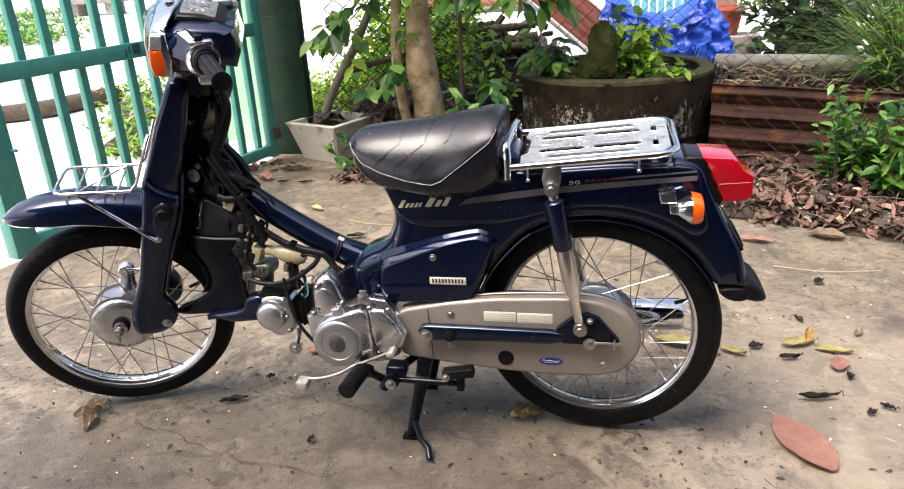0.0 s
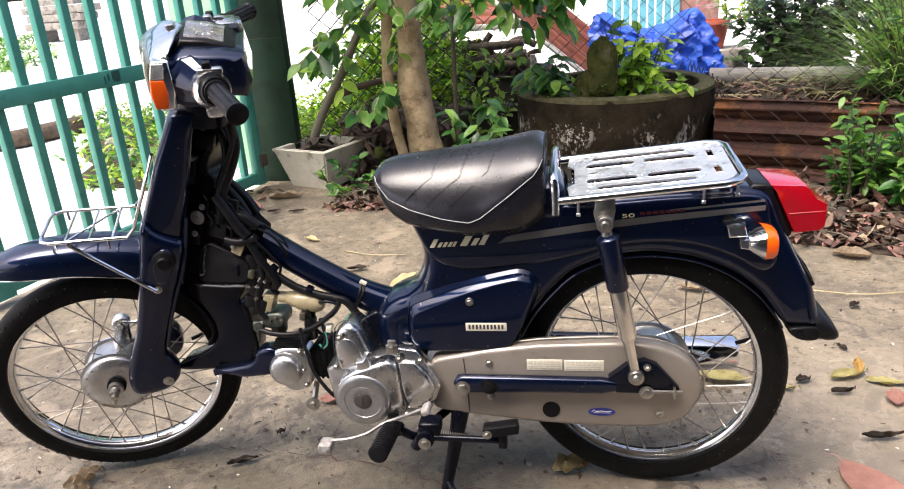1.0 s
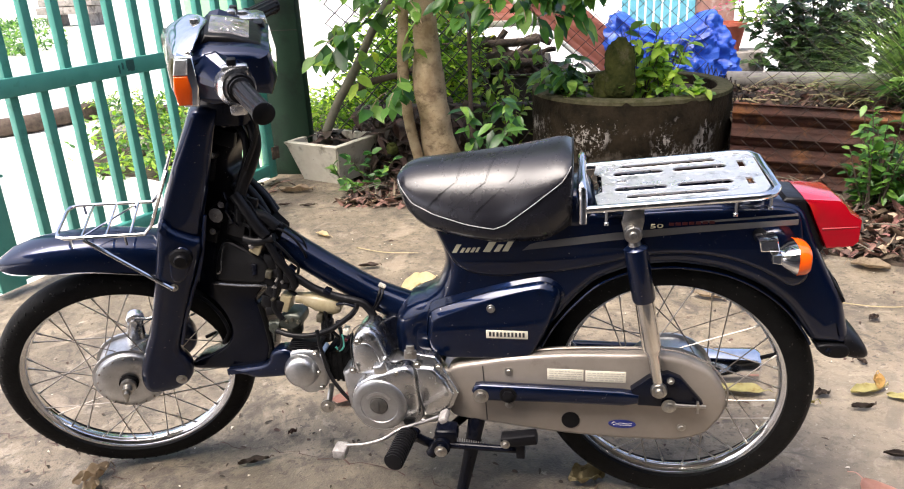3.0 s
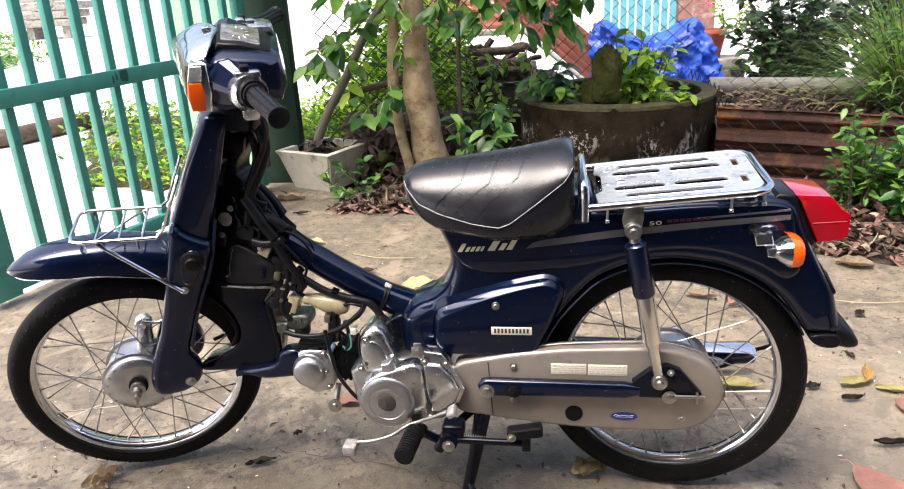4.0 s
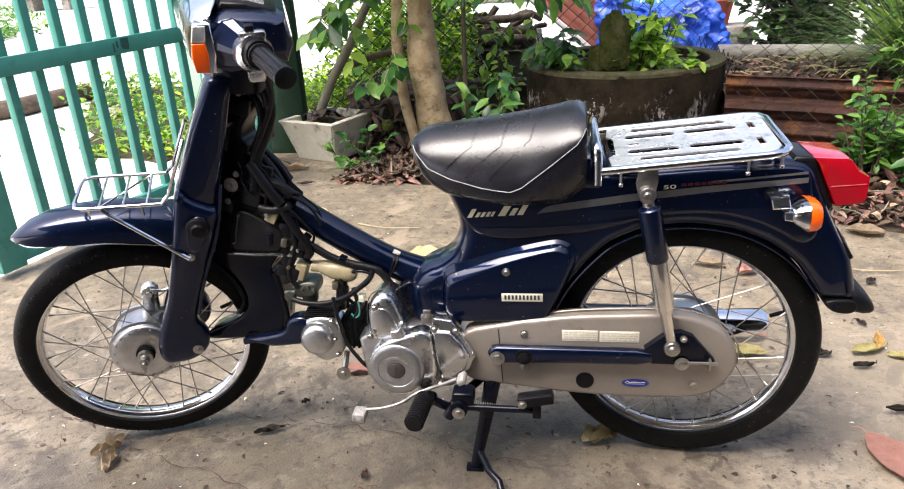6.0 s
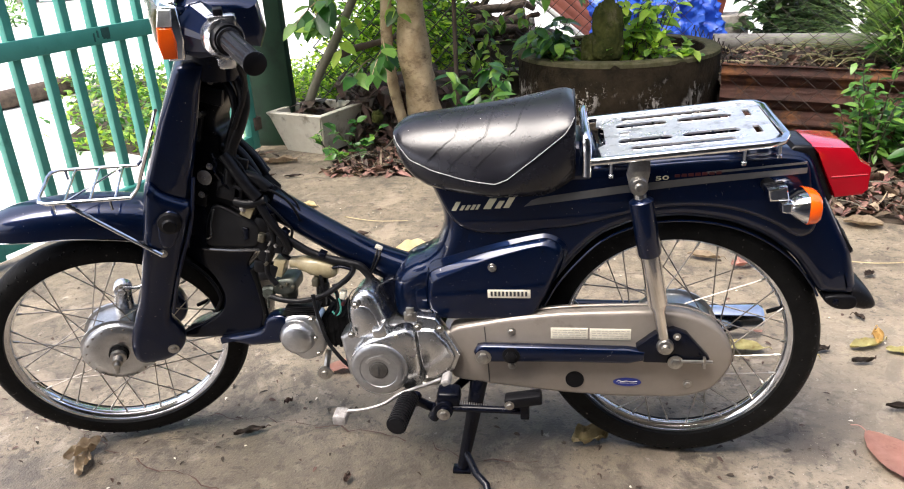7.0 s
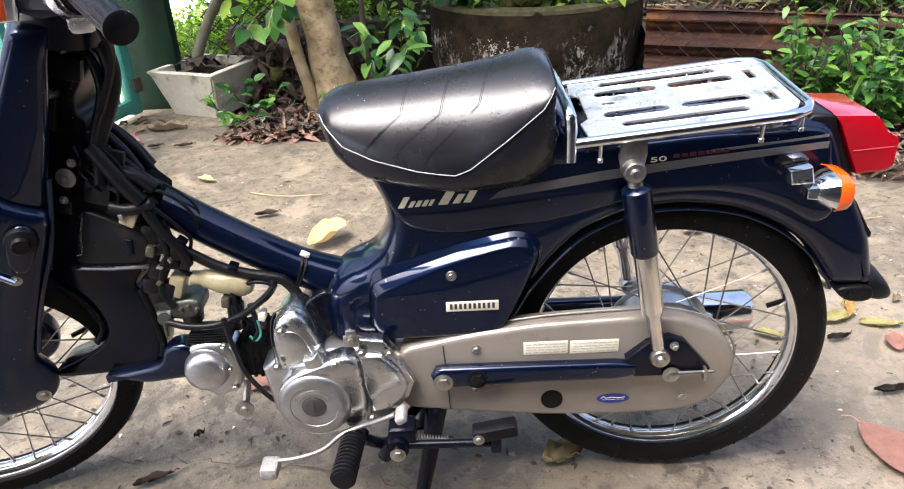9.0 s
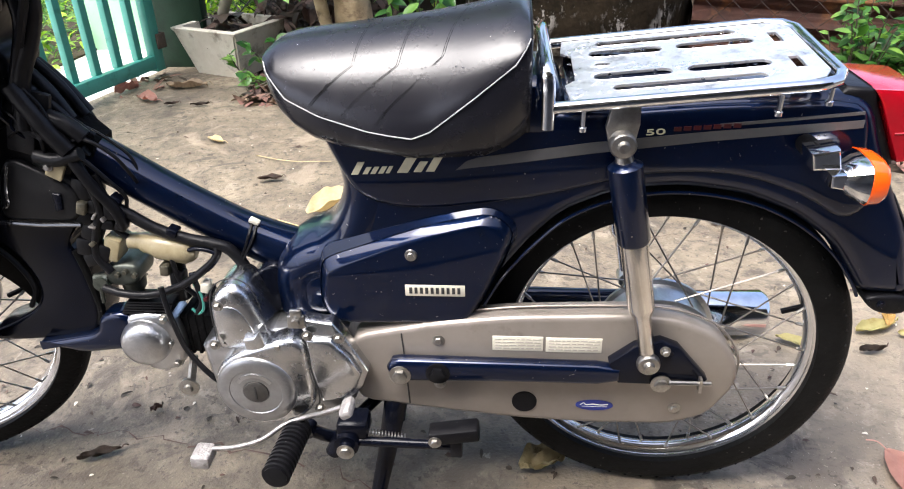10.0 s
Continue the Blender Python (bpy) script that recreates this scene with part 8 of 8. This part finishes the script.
for i in range(nu):
    for j in range(nv + 1):
        a, t = 2 * math.pi * i / nu, j / nv
        rr = math.cos(t * math.pi / 2) ** 0.45
        p = Vector((1.06 + 0.44 * rr * math.cos(a), 4.4 + 0.32 * rr * math.sin(a), 0))
        top = 0.59 + 0.13 * math.exp(-((p.x - 1.31) / 0.12) ** 2) + 0.17 * math.exp(-((p.x - 0.75) / 0.12) ** 2) - 0.02 * math.exp(-((p.x - 1.02) / 0.08) ** 2)
        p.z = top * math.sin(t * math.pi / 2) ** 0.8
        w = Vector((p.x * 6 + p.z * 2.2, p.y * 6, p.z * 2.4))
        fold = 0.05 * (1 - 2 * abs(noise.noise(w * 1.1))) + 0.03 * (1 - 2 * abs(noise.noise(w * 2.6 + Vector((2, 1, p.z * 3))))) + 0.013 * (1 - 3 * abs(noise.noise(p * 13))) + 0.006 * (1 - 3 * abs(noise.noise(p * 31 + Vector((3, 0, 0)))))
        vv[i, j] = bm.verts.new(p + Vector((math.cos(a), math.sin(a), 0.3)) * fold * (0.4 + rr))
for i in range(nu):
    for j in range(nv):
        k = (i + 1) % nu
        bm.faces.new([vv[i, j], vv[k, j], vv[k, j + 1], vv[i, j + 1]])
thing("tarpaulin", "crumpled bright blue tarpaulin over a heap", "tarpaulin", bm, TARP, angle=50)

# further back on the right
bm = bmesh.new()
tube(bm, [(1.36, 3.63, 0.335), (2.2, 3.41, 0.335), (3.4, 3.10, 0.335)], 0.055, 18)
thing("concrete_pipe", "pale concrete pipe lying along the back of the bed", "pipe", bm, OLDCON)
bm = bmesh.new()
lathe(bm, [(0.07, 0), (0.11, 0.2), (0.12, 0.21), (0.12, 0.24), (0.10, 0.24), (0.09, 0.16), (0, 0.16)], (1.69, 5.4, 0.30), axis="z", seg=30)
thing("terracotta_pot", "terracotta pot on a low block", "plant pot", bm, TERRA)
bm = bmesh.new()
box(bm, 1.55, 1.95, 5.25, 5.6, -0.05, 0.30, 0.01)
thing("block", "pale concrete block under the pot", "block", bm, OLDCON)
tw = spray((2.3, 5.0, 0.05), 150, 0.62, 0.32, 0.12, 1.0) + spray((3.2, 4.7, 0.05), 120, 0.7, 0.4, 0.12, 1.1)
plant("dark_shrub", "dark-leaved garden shrub against bright ground", "shrub", tw, LEAFD, 0.10, 0.06, 0.35, 11)
tw = spray((2.75, 4.2, 0.05), 130, 0.55, 0.35, 0.2, 1.2) + spray((3.1, 3.6, 0.05), 90, 0.5, 0.35, 0.2, 1.3)
plant("dark_shrub", "tall dark shrub closing the garden behind the grass", "shrub", tw, LEAFD, 0.085, 0.05, 0.35, 11)
tw = spray((1.85, 5.5, 0.5), 12, 0.35, 0.2, 0.0, 0.35)
plant("flowering_shrub", "light green shrub with pink blossom", "shrub", tw, LEAFY, 0.06, 0.035, 0.3, 9)
lv = Leaves()
for _ in range(40):
    lv.add((rnd(1.55, 1.85), rnd(5.3, 5.5), rnd(0.62, 0.85)), (rnd(-1, 1), rnd(-1, 0), rnd(-0.5, 1)), (0, 0, 1), 0.035, 0.03, 0.3, 0.4)
blossom = tagged(thing("blossom", "cluster of small pink blossoms on the shrub", "flowers"), kind="stuff")
part("petal", lv.mesh("petal", PINKF), PINKF, blossom)
bm = bmesh.new()
for k in range(9):
    box(bm, 0.85 + 0.085 * k, 0.918 + 0.085 * k, 6.98, 7.0, -0.03, 1.5, 0.003)
for z in (0.3, 1.3):
    box(bm, 0.83, 1.6, 7.0, 7.02, z, z + 0.06, 0.003)
thing("slat_panel", "pale blue slatted panel in the distance", "panel", bm, CYANW)
bm = bmesh.new()
box(bm, 1.62, 2.0, 7.0, 7.2, -0.05, 1.6, 0.01)
thing("brick_pier", "weathered red brick pier in the distance", "pier", bm, BRICKP)

# pale bare ground beyond the garden
bm = bmesh.new()
flat(bm, [(-1.7, 5.4), (0.6, 4.95), (1.3, 5.25), (3.9, 5.45), (12, 4.5), (280, 60), (280, 290), (-2.4, 290)], -0.08, -0.008)
thing("path_far", "pale bare concrete beyond the garden", "pavement", bm, ROADM, kind="structure", smooth=False)

# grasses, herbs on the right
lv = Leaves()
for _ in range(1200):
    a, rr = rnd(0, 6.28), rnd(0.15, 1)
    b = Vector((2.3 + rnd(-0.12, 0.12), 2.85 + rnd(-0.15, 0.15), 0.28))
    lv.blade(b, b + Vector((rr * 0.95 * math.cos(a), rr * 0.6 * math.sin(a), rnd(0.1, 0.75) * (1.15 - 0.6 * rr))), rnd(0.04, 0.18), rnd(0.007, 0.015))
gr = tagged(thing("long_grass", "clump of long arching grass behind the rusty sheet", "grass"), kind="stuff")
part("blade", lv.mesh("blade", GRASSM), GRASSM, gr)
tw = []
for c in ((1.80, 2.02, 0.0), (2.0, 1.92, 0.0), (2.2, 1.8, 0), (1.95, 1.78, 0), (2.35, 1.65, 0)):
    tw += spray(c, 22, 0.2, 0.18, 0.08, 0.42, 0.03)
plant("herb", "leafy green weeds at the yard's edge", "plant", tw, LEAFM, 0.082, 0.036, 0.35, 9)
tw = []
for c in ((1.72, 1.95, 0.0), (2.1, 2.0, 0.0), (2.3, 1.9, 0), (2.5, 1.75, 0), (2.15, 1.65, 0)):
    tw += spray(c, 18, 0.16, 0.16, 0.15, 0.55, 0.03)
plant("herb", "small-leaved dark green weeds before the rusty sheet", "plant", tw, LEAFM, 0.055, 0.026, 0.4, 12)
plant("herb", "tall light green weeds behind the rusty sheet", "plant", spray((2.2, 2.62, 0.28), 34, 0.35, 0.22, 0.1, 0.7), LEAFM, 0.075, 0.03, 0.3, 10)

# sunlit weeds behind the fence on the left, and outside the gate
def weeds(name, label, boxes, n_, material, length, width, up=0.8):
    lv = Leaves()
    for _ in range(n_):
        x0, x1, y0, y1, h = random.choice(boxes)
        p = Vector((rnd(x0, x1), rnd(y0, y1), 0))
        p.z = h * (0.15 + 0.85 * rnd(0, 1) ** 0.8) * (0.6 + 0.5 * noise.noise(p * 3))
        lv.add(p, (rnd(-1, 1), rnd(-1, 1), rnd(-0.3, up)), (rnd(-0.5, 0.5), rnd(-0.5, 0.5), 1), length * rnd(0.6, 1.3), width * rnd(0.6, 1.3), rnd(0.1, 0.4), rnd(0.1, 0.6))
    ob = tagged(thing(name, label, "weeds"), kind="stuff")
    part("foliage", lv.mesh("foliage", material), material, ob)
    return ob


weeds("weed_bank", "bank of bright yellow-green weeds behind the fence", [(-1.75, -1.0, 3.2, 4.3, 0.5), (-1.3, -0.35, 3.3, 4.8, 0.85), (-1.15, -0.3, 3.2, 3.8, 0.6), (-1.0, -0.2, 3.2, 4.0, 0.95), (-0.6, 0.3, 3.3, 3.6, 0.4)], 9500, LEAFS, 0.05, 0.024)
weeds("weed_bank", "tall airy yellow-green shrubs behind the wire fence", [(-1.15, -0.25, 3.3, 4.2, 1.45), (-0.9, -0.2, 3.4, 4.2, 1.6)], 2600, LEAFS, 0.075, 0.04)
weeds("weed_bank", "dark green leaves among the tall shrubs behind the fence", [(-1.1, -0.25, 3.3, 4.2, 1.45)], 500, LEAFM, 0.08, 0.045)
weeds("verge", "bright green weeds on the verge outside the gate", [(-3.8, -2.8, 4.3, 5.0, 0.26), (-3.35, -2.3, 3.6, 4.3, 0.28), (-2.95, -1.9, 2.9, 3.6, 0.26), (-2.55, -1.9, 2.5, 2.9, 0.14)], 1300, LEAFY, 0.06, 0.025)
weeds("verge", "dark green weeds low on the verge outside the gate", [(-3.8, -2.8, 4.3, 5.0, 0.2), (-3.35, -2.3, 3.6, 4.3, 0.2), (-2.95, -1.9, 2.9, 3.6, 0.18)], 700, LEAFM, 0.07, 0.03)
for x, y, r in ((-2.5, 3.1, 0.06), (-2.9, 3.6, 0.08), (-2.2, 2.85, 0.045), (-3.3, 4.1, 0.09), (-2.65, 3.35, 0.05)):
    rock("verge_stone", (x, y, r * 0.6), (r, r * 0.9, r * 0.75), "rounded brownish stone lying among the verge weeds", OLDCON)
bm = bmesh.new()
flat(bm, [(-3.7, 4.5), (-3.35, 3.9), (-3.2, 3.55), (-2.85, 3.2), (-2.75, 2.85), (-2.5, 2.62), (-2.2, 2.58), (-1.95, 2.45), (-1.9, 3.0), (-2.3, 3.9), (-2.9, 5.0), (-3.8, 5.05)], -0.05, -0.002)
thing("verge_soil", "dark brown soil under the verge weeds", "soil", bm, SOIL, kind="structure", smooth=False)
weeds("far_verge", "dull green patch of grass far down the lane", [(-10.5, -8.6, 9.6, 11.0, 0.22), (-12.6, -10.6, 11.4, 14, 0.25), (-15, -13.2, 15, 17.5, 0.3)], 2200, LEAFM, 0.16, 0.05)
bm = bmesh.new()
tube(bm, smooth_line([(-5.2, 3.1, 0.04), (-4.08, 3.78, 0.06), (-3.9, 4.1, 0.06), (-3.74, 4.55, 0.06)], 6), 0.075, 12)
thing("kerb_log", "dark log lying along the lane as a kerb", "log", bm, BARKD)
for k in range(4):
    bm = bmesh.new()
    box(bm, -13.4 + 0.1 * (k % 2), -11.9 + 0.12 * (k % 3), 16.6, 17.4, 0.30 + 0.2 * k, 0.48 + 0.2 * k, 0.02)
    thing("stacked_board", "grey board in a stack far down the lane", "board", bm, OLDCON, group="boards stacked down the lane")
for x in (-13.1, -12.1):
    bm = bmesh.new()
    box(bm, x - 0.1, x + 0.1, 16.7, 17.3, -0.1, 0.30, 0.01)
    thing("bearer_block", "concrete block under the stacked boards", "block", bm, OLDCON)


# leaf litter
def litter(name, label, areas, n_, material, parent=None):
    lv = Leaves()
    for _ in range(n_):
        x0, x1, y0, y1, z0, z1 = random.choice(areas)
        a = rnd(0, 6.28)
        lv.add((rnd(x0, x1), rnd(y0, y1), rnd(z0, z1)), (math.cos(a), math.sin(a), rnd(-0.35, 0.5)), (rnd(-0.7, 0.7), rnd(-0.7, 0.7), 1), rnd(0.02, 0.09), rnd(0.010, 0.042), rnd(-0.3, 1.0), rnd(-0.6, 1.0))
    ob = tagged(thing(name, label, "leaf litter"), kind="stuff")
    part("dry_leaf", lv.mesh("dry_leaf", material), material, ob)


EDGE = [(1.15, 1.6, 1.5, 2.35, 0.0, 0.06), (1.5, 2.2, 1.3, 2.1, 0.0, 0.05), (1.3, 1.9, 1.42, 1.8, 0.0, 0.03), (2.0, 3.2, 1.15, 1.8, 0.0, 0.04), (0.2, 1.2, 1.75, 2.3, 0.0, 0.05), (-0.75, 0.2, 2.03, 2.95, -0.01, 0.05), (-0.75, -0.35, 2.0, 2.3, 0.0, 0.03)]
litter("leaf_litter", "deep dry brown leaf litter along the yard's edge", EDGE, 2100, LITTER)
litter("leaf_litter", "rotten dark leaves among the litter at the edge", EDGE, 1500, DARKLEAF)
litter("leaf_litter", "paler tan leaves scattered over the dark litter", EDGE, 170, TANLEAF)
bm = bmesh.new()
for _ in range(70):
    x0, x1, y0, y1, z0, z1 = random.choice(EDGE)
    p = Vector((rnd(x0, x1), rnd(y0, y1), z1 + 0.01))
    a, ln = rnd(0, 6.28), rnd(0.06, 0.22)
    q = p + Vector((ln * math.cos(a), ln * math.sin(a), rnd(-0.02, 0.03)))
    tube(bm, smooth_line([p, p.lerp(q, 0.5) + Vector((rnd(-0.02, 0.02), rnd(-0.02, 0.02), 0.01)), q], 3), rnd(0.0012, 0.003), 5)
twigs = tagged(thing("dry_twigs", "thin dry twigs lying over the leaf litter", "twigs"), kind="stuff")
part("twig", bm, POLE, twigs)
litter("leaf_litter", "dry leaf litter on the soil behind the rusty sheet", [(1.3, 2.0, 2.62, 3.5, 0.28, 0.325), (2.0, 3.2, 2.45, 3.25, 0.28, 0.325)], 1500, LITTER)
litter("leaf_litter", "pale straw and leaves behind the rusty sheet", [(1.3, 2.0, 2.62, 3.5, 0.29, 0.33), (2.0, 3.0, 2.5, 3.2, 0.29, 0.33)], 130, TANLEAF)
litter("leaf_litter", "rotten dark leaves on the raised bed", [(1.3, 2.0, 2.62, 3.5, 0.28, 0.325), (2.0, 3.2, 2.45, 3.25, 0.28, 0.325)], 900, DARKLEAF)
bm = bmesh.new()
for _ in range(60):
    p = Vector((rnd(1.35, 2.6), rnd(2.6, 3.4), rnd(0.31, 0.35)))
    a, ln = rnd(0, 6.28), rnd(0.1, 0.35)
    q = p + Vector((ln * math.cos(a), 0.4 * ln * math.sin(a), rnd(-0.02, 0.06)))
    tube(bm, smooth_line([p, p.lerp(q, 0.5) + Vector((0, 0, rnd(0.0, 0.03))), q], 3), rnd(0.0015, 0.004), 5)
straw = tagged(thing("dry_twigs", "pale dry straw and twigs on the raised bed", "twigs"), kind="stuff")
part("twig", bm, PALELEAF, straw)
litter("leaf_litter", "old leaves gathered by the gate post", [(-1.4, -0.95, 2.2, 2.42, 0.0, 0.015), (-1.45, -1.2, 2.1, 2.5, 0.0, 0.012)], 28, LITTER)

# ---- fallen leaves on the concrete ----
def fallen(label, x, y, length, width, turn, material, curl=0.35, lift=0.0, wav=1.0):
    bm = bmesh.new()
    n_, m_ = 14, 6
    loops = []
    seed = Vector((x * 7, y * 7, 0))
    for i in range(n_ + 1):
        t = i / n_
        w = width / 2 * (math.sin(math.pi * min(1, t * 0.96 + 0.03)) ** 0.75) * (1 + 0.08 * noise.noise(seed + Vector((t * 9, 0, 0))))
        row = []
        for j in range(-m_ // 2, m_ // 2 + 1):
            s = j / (m_ / 2)
            z = 0.006 + curl * length * (0.35 * (t - 0.5) ** 2) + abs(s) ** 1.5 * w * 0.45 * curl * 2 + wav * 0.008 * noise.noise(seed + Vector((t * 4, s * 2, 0)))
            row.append(Vector(((t - 0.5) * length, s * w, max(0.003, z + lift * t))))
        loops.append(row)
    rings(bm, loops, closed=False)
    bmesh.ops.solidify(bm, geom=bm.faces[:], thickness=0.0008)
    tube(bm, smooth_line([(0.5 * length, 0, loops[-1][3].z), (0.58 * length, 0.004, loops[-1][3].z + 0.004), (0.66 * length, 0.01, 0.004)], 3), 0.0012, 5)
    return thing("fallen_leaf", label, "leaf", bm, material, at=pose(x, y, 0.003, 0, 0, turn), group="leaves on the concrete", angle=60)


fallen("large smooth pinkish fallen leaf lying on the concrete", 1.115, -0.055, 0.215, 0.108, 113, PINKLEAF, 0.15, 0, 0.4)
fallen("curled dry tan leaf beside the front wheel", -0.715, -0.135, 0.085, 0.036, 48, TANLEAF, 1.1, 0.01, 3.5)
fallen("broken dry tan leaf beside the front wheel", -0.690, -0.175, 0.075, 0.034, 100, TANLEAF, 0.9, 0, 3.5)
fallen("crumpled pale leaf beside the rear wheel", 0.465, -0.015, 0.09, 0.06, 25, PALELEAF, 0.9, 0, 3)
fallen("flat yellow leaf seen through the rear wheel", 0.872, 0.405, 0.135, 0.06, -10, YLEAF, 0.4)
fallen("yellow-green leaf on the concrete", 1.208, 0.425, 0.105, 0.038, 20, YLEAF, 0.7)
fallen("yellow leaf on the concrete", 1.296, 0.395, 0.10, 0.035, -10, YLEAF, 0.4)
fallen("pale yellow leaf with a raised tip behind the frame", -0.14, 0.985, 0.145, 0.098, 38, CREAMLEAF, 0.8, 0.03, 2.0)
fallen("pale yellow curled leaf on the concrete", -0.70, 1.56, 0.085, 0.035, -30, CREAMLEAF, 0.8)
fallen("yellow-green leaf near the weeds", -0.70, 2.085, 0.10, 0.05, -5, YLEAF, 0.2)
fallen("dry tan leaf seen through the rear wheel", 0.885, 1.0, 0.11, 0.045, -20, TANLEAF, 0.8)
fallen("reddish brown leaf seen through the rear wheel", 1.0, 0.935, 0.08, 0.05, 15, PINKLEAF, 0.9)
fallen("broad dry tan leaf at the edge of the litter", 1.5, 1.3, 0.13, 0.085, 160, TANLEAF, 0.6)
fallen("pinkish leaf at the edge of the litter", 1.23, 1.25, 0.13, 0.04, -15, PINKLEAF, 0.5)
fallen("dark rolled leaf on the concrete", 1.169, 0.342, 0.06, 0.02, 10, DARKLEAF, 1.2)
fallen("dark rolled leaf on the concrete", 1.196, 0.142, 0.10, 0.02, 8, DARKLEAF, 1.2)
fallen("dark shrivelled leaf under the engine", -0.342, -0.035, 0.075, 0.02, 25, DARKLEAF, 1.0)
fallen("pinkish leaf lying under the engine", -0.185, 0.26, 0.10, 0.05, 15, PINKLEAF, 0.4)
fallen("pinkish brown leaf on the concrete", 1.289, 0.313, 0.07, 0.05, 70, PINKLEAF, 0.6)
fallen("pinkish curled leaf by the gate", -1.34, 2.19, 0.12, 0.07, 60, PINKLEAF, 1.1, 0, 3.5)
fallen("pinkish brown leaf by the gate", -1.18, 2.05, 0.11, 0.06, -20, PINKLEAF, 0.9, 0, 3)
fallen("brown leaf by the pot", -1.06, 2.24, 0.15, 0.06, 10, TANLEAF, 0.9, 0, 3)
fallen("brown leaf by the gate post", -1.14, 2.24, 0.11, 0.05, -30, TANLEAF, 0.7)
fallen("dark shrivelled leaf on the concrete", -0.39, 1.21, 0.08, 0.03, 15, DARKLEAF, 1.0)
fallen("dark shrivelled leaf on the concrete", -0.92, 1.98, 0.08, 0.02, 10, DARKLEAF, 1.0)
fallen("dark shrivelled leaf on the concrete", -1.05, 1.99, 0.06, 0.02, 20, DARKLEAF, 1.0)
fallen("brown leaf scrap on the concrete", 1.39, 0.5, 0.04, 0.02, 40, TANLEAF, 1.0)

fallen("small orange-edged leaf leaning on a yellow one", 1.243, 0.452, 0.05, 0.028, 75, OLEAF, 0.9, 0.02)
fallen("narrow yellow leaf by the rear wheel", 1.018, 0.366, 0.08, 0.028, -25, YLEAF, 0.6)
fallen("dark crumpled leaf on the concrete", 1.087, 0.399, 0.044, 0.025, 20, DARKLEAF, 0.8, 0, 1)
fallen("dark crumpled leaf on the concrete", 1.302, 0.255, 0.028, 0.021, 60, DARKLEAF, 0.8, 0, 1)
fallen("dark crumpled leaf on the concrete", 1.305, 0.087, 0.024, 0.017, 10, DARKLEAF, 0.8, 0, 1)
fallen("dark crumpled leaf on the concrete", 1.351, 0.117, 0.036, 0.015, -35, DARKLEAF, 0.8, 0, 1)
fallen("dark crumpled leaf on the concrete", 1.37, 0.869, 0.048, 0.025, 40, DARKLEAF, 0.8, 0, 1)
fallen("dark crumpled leaf on the concrete", 1.244, 0.583, 0.036, 0.017, 120, DARKLEAF, 0.8, 0, 1)
fallen("dark crumpled leaf under the engine", -0.29, 0.093, 0.024, 0.017, 40, DARKLEAF, 0.8, 0, 1)
fallen("dark crumpled leaf in front of the stand", -0.061, -0.181, 0.028, 0.017, 80, DARKLEAF, 0.8, 0, 1)
bm = bmesh.new()
for a in ([(-0.50, 1.42), (-0.36, 1.36), (-0.22, 1.37)], [(0.02, 1.22), (0.10, 1.12), (0.20, 1.10)], [(-0.28, 0.92), (-0.12, 0.84), (0.0, 0.86)], [(-0.05, 1.5), (0.06, 1.45), (0.2, 1.46), (0.3, 1.42)], [(1.25, 1.0), (1.42, 0.95), (1.6, 0.98)]):
    tube(bm, smooth_line([(x, y, 0.007 + 0.004 * (k % 2)) for k, (x, y) in enumerate(a)], 5), [0.0022, 0.0012], 5)
straw = tagged(thing("fallen_stalks", "thin dry leaf stalks lying on the concrete", "stalks"), kind="stuff")
part("stalk", bm, PALELEAF, straw)

# loose grit and scraps, too many to count
lv = Leaves()
for k in range(700):
    x, y = (rnd(-1.35, 2.2), rnd(-1.0, 2.0)) if k < 420 else (rnd(-0.9, 1.1), rnd(-0.8, 0.5))
    if inside(x, y, edge):
        a = rnd(0, 6.28)
        lv.add((x, y, 0.004), (math.cos(a), math.sin(a), rnd(0, 0.3)), (rnd(-0.5, 0.5), rnd(-0.5, 0.5), 1), rnd(0.006, 0.022), rnd(0.004, 0.010), 0.4, 0.4)
gr = tagged(thing("grit", "dark crumbs and leaf scraps strewn on the concrete", "debris"), kind="stuff")
part("crumb", lv.mesh("crumb", DARKLEAF), DARKLEAF, gr)
lv = Leaves()
for _ in range(160):
    x, y = rnd(-1.35, 2.0), rnd(-0.9, 1.6)
    a = rnd(0, 6.28)
    lv.add((x, y, 0.004), (math.cos(a), math.sin(a), rnd(0, 0.3)), (0, 0, 1), rnd(0.004, 0.012), rnd(0.004, 0.008), 0.4, 0.4)
part("pale_chip", lv.mesh("pale_chip", STICKER), STICKER, gr)
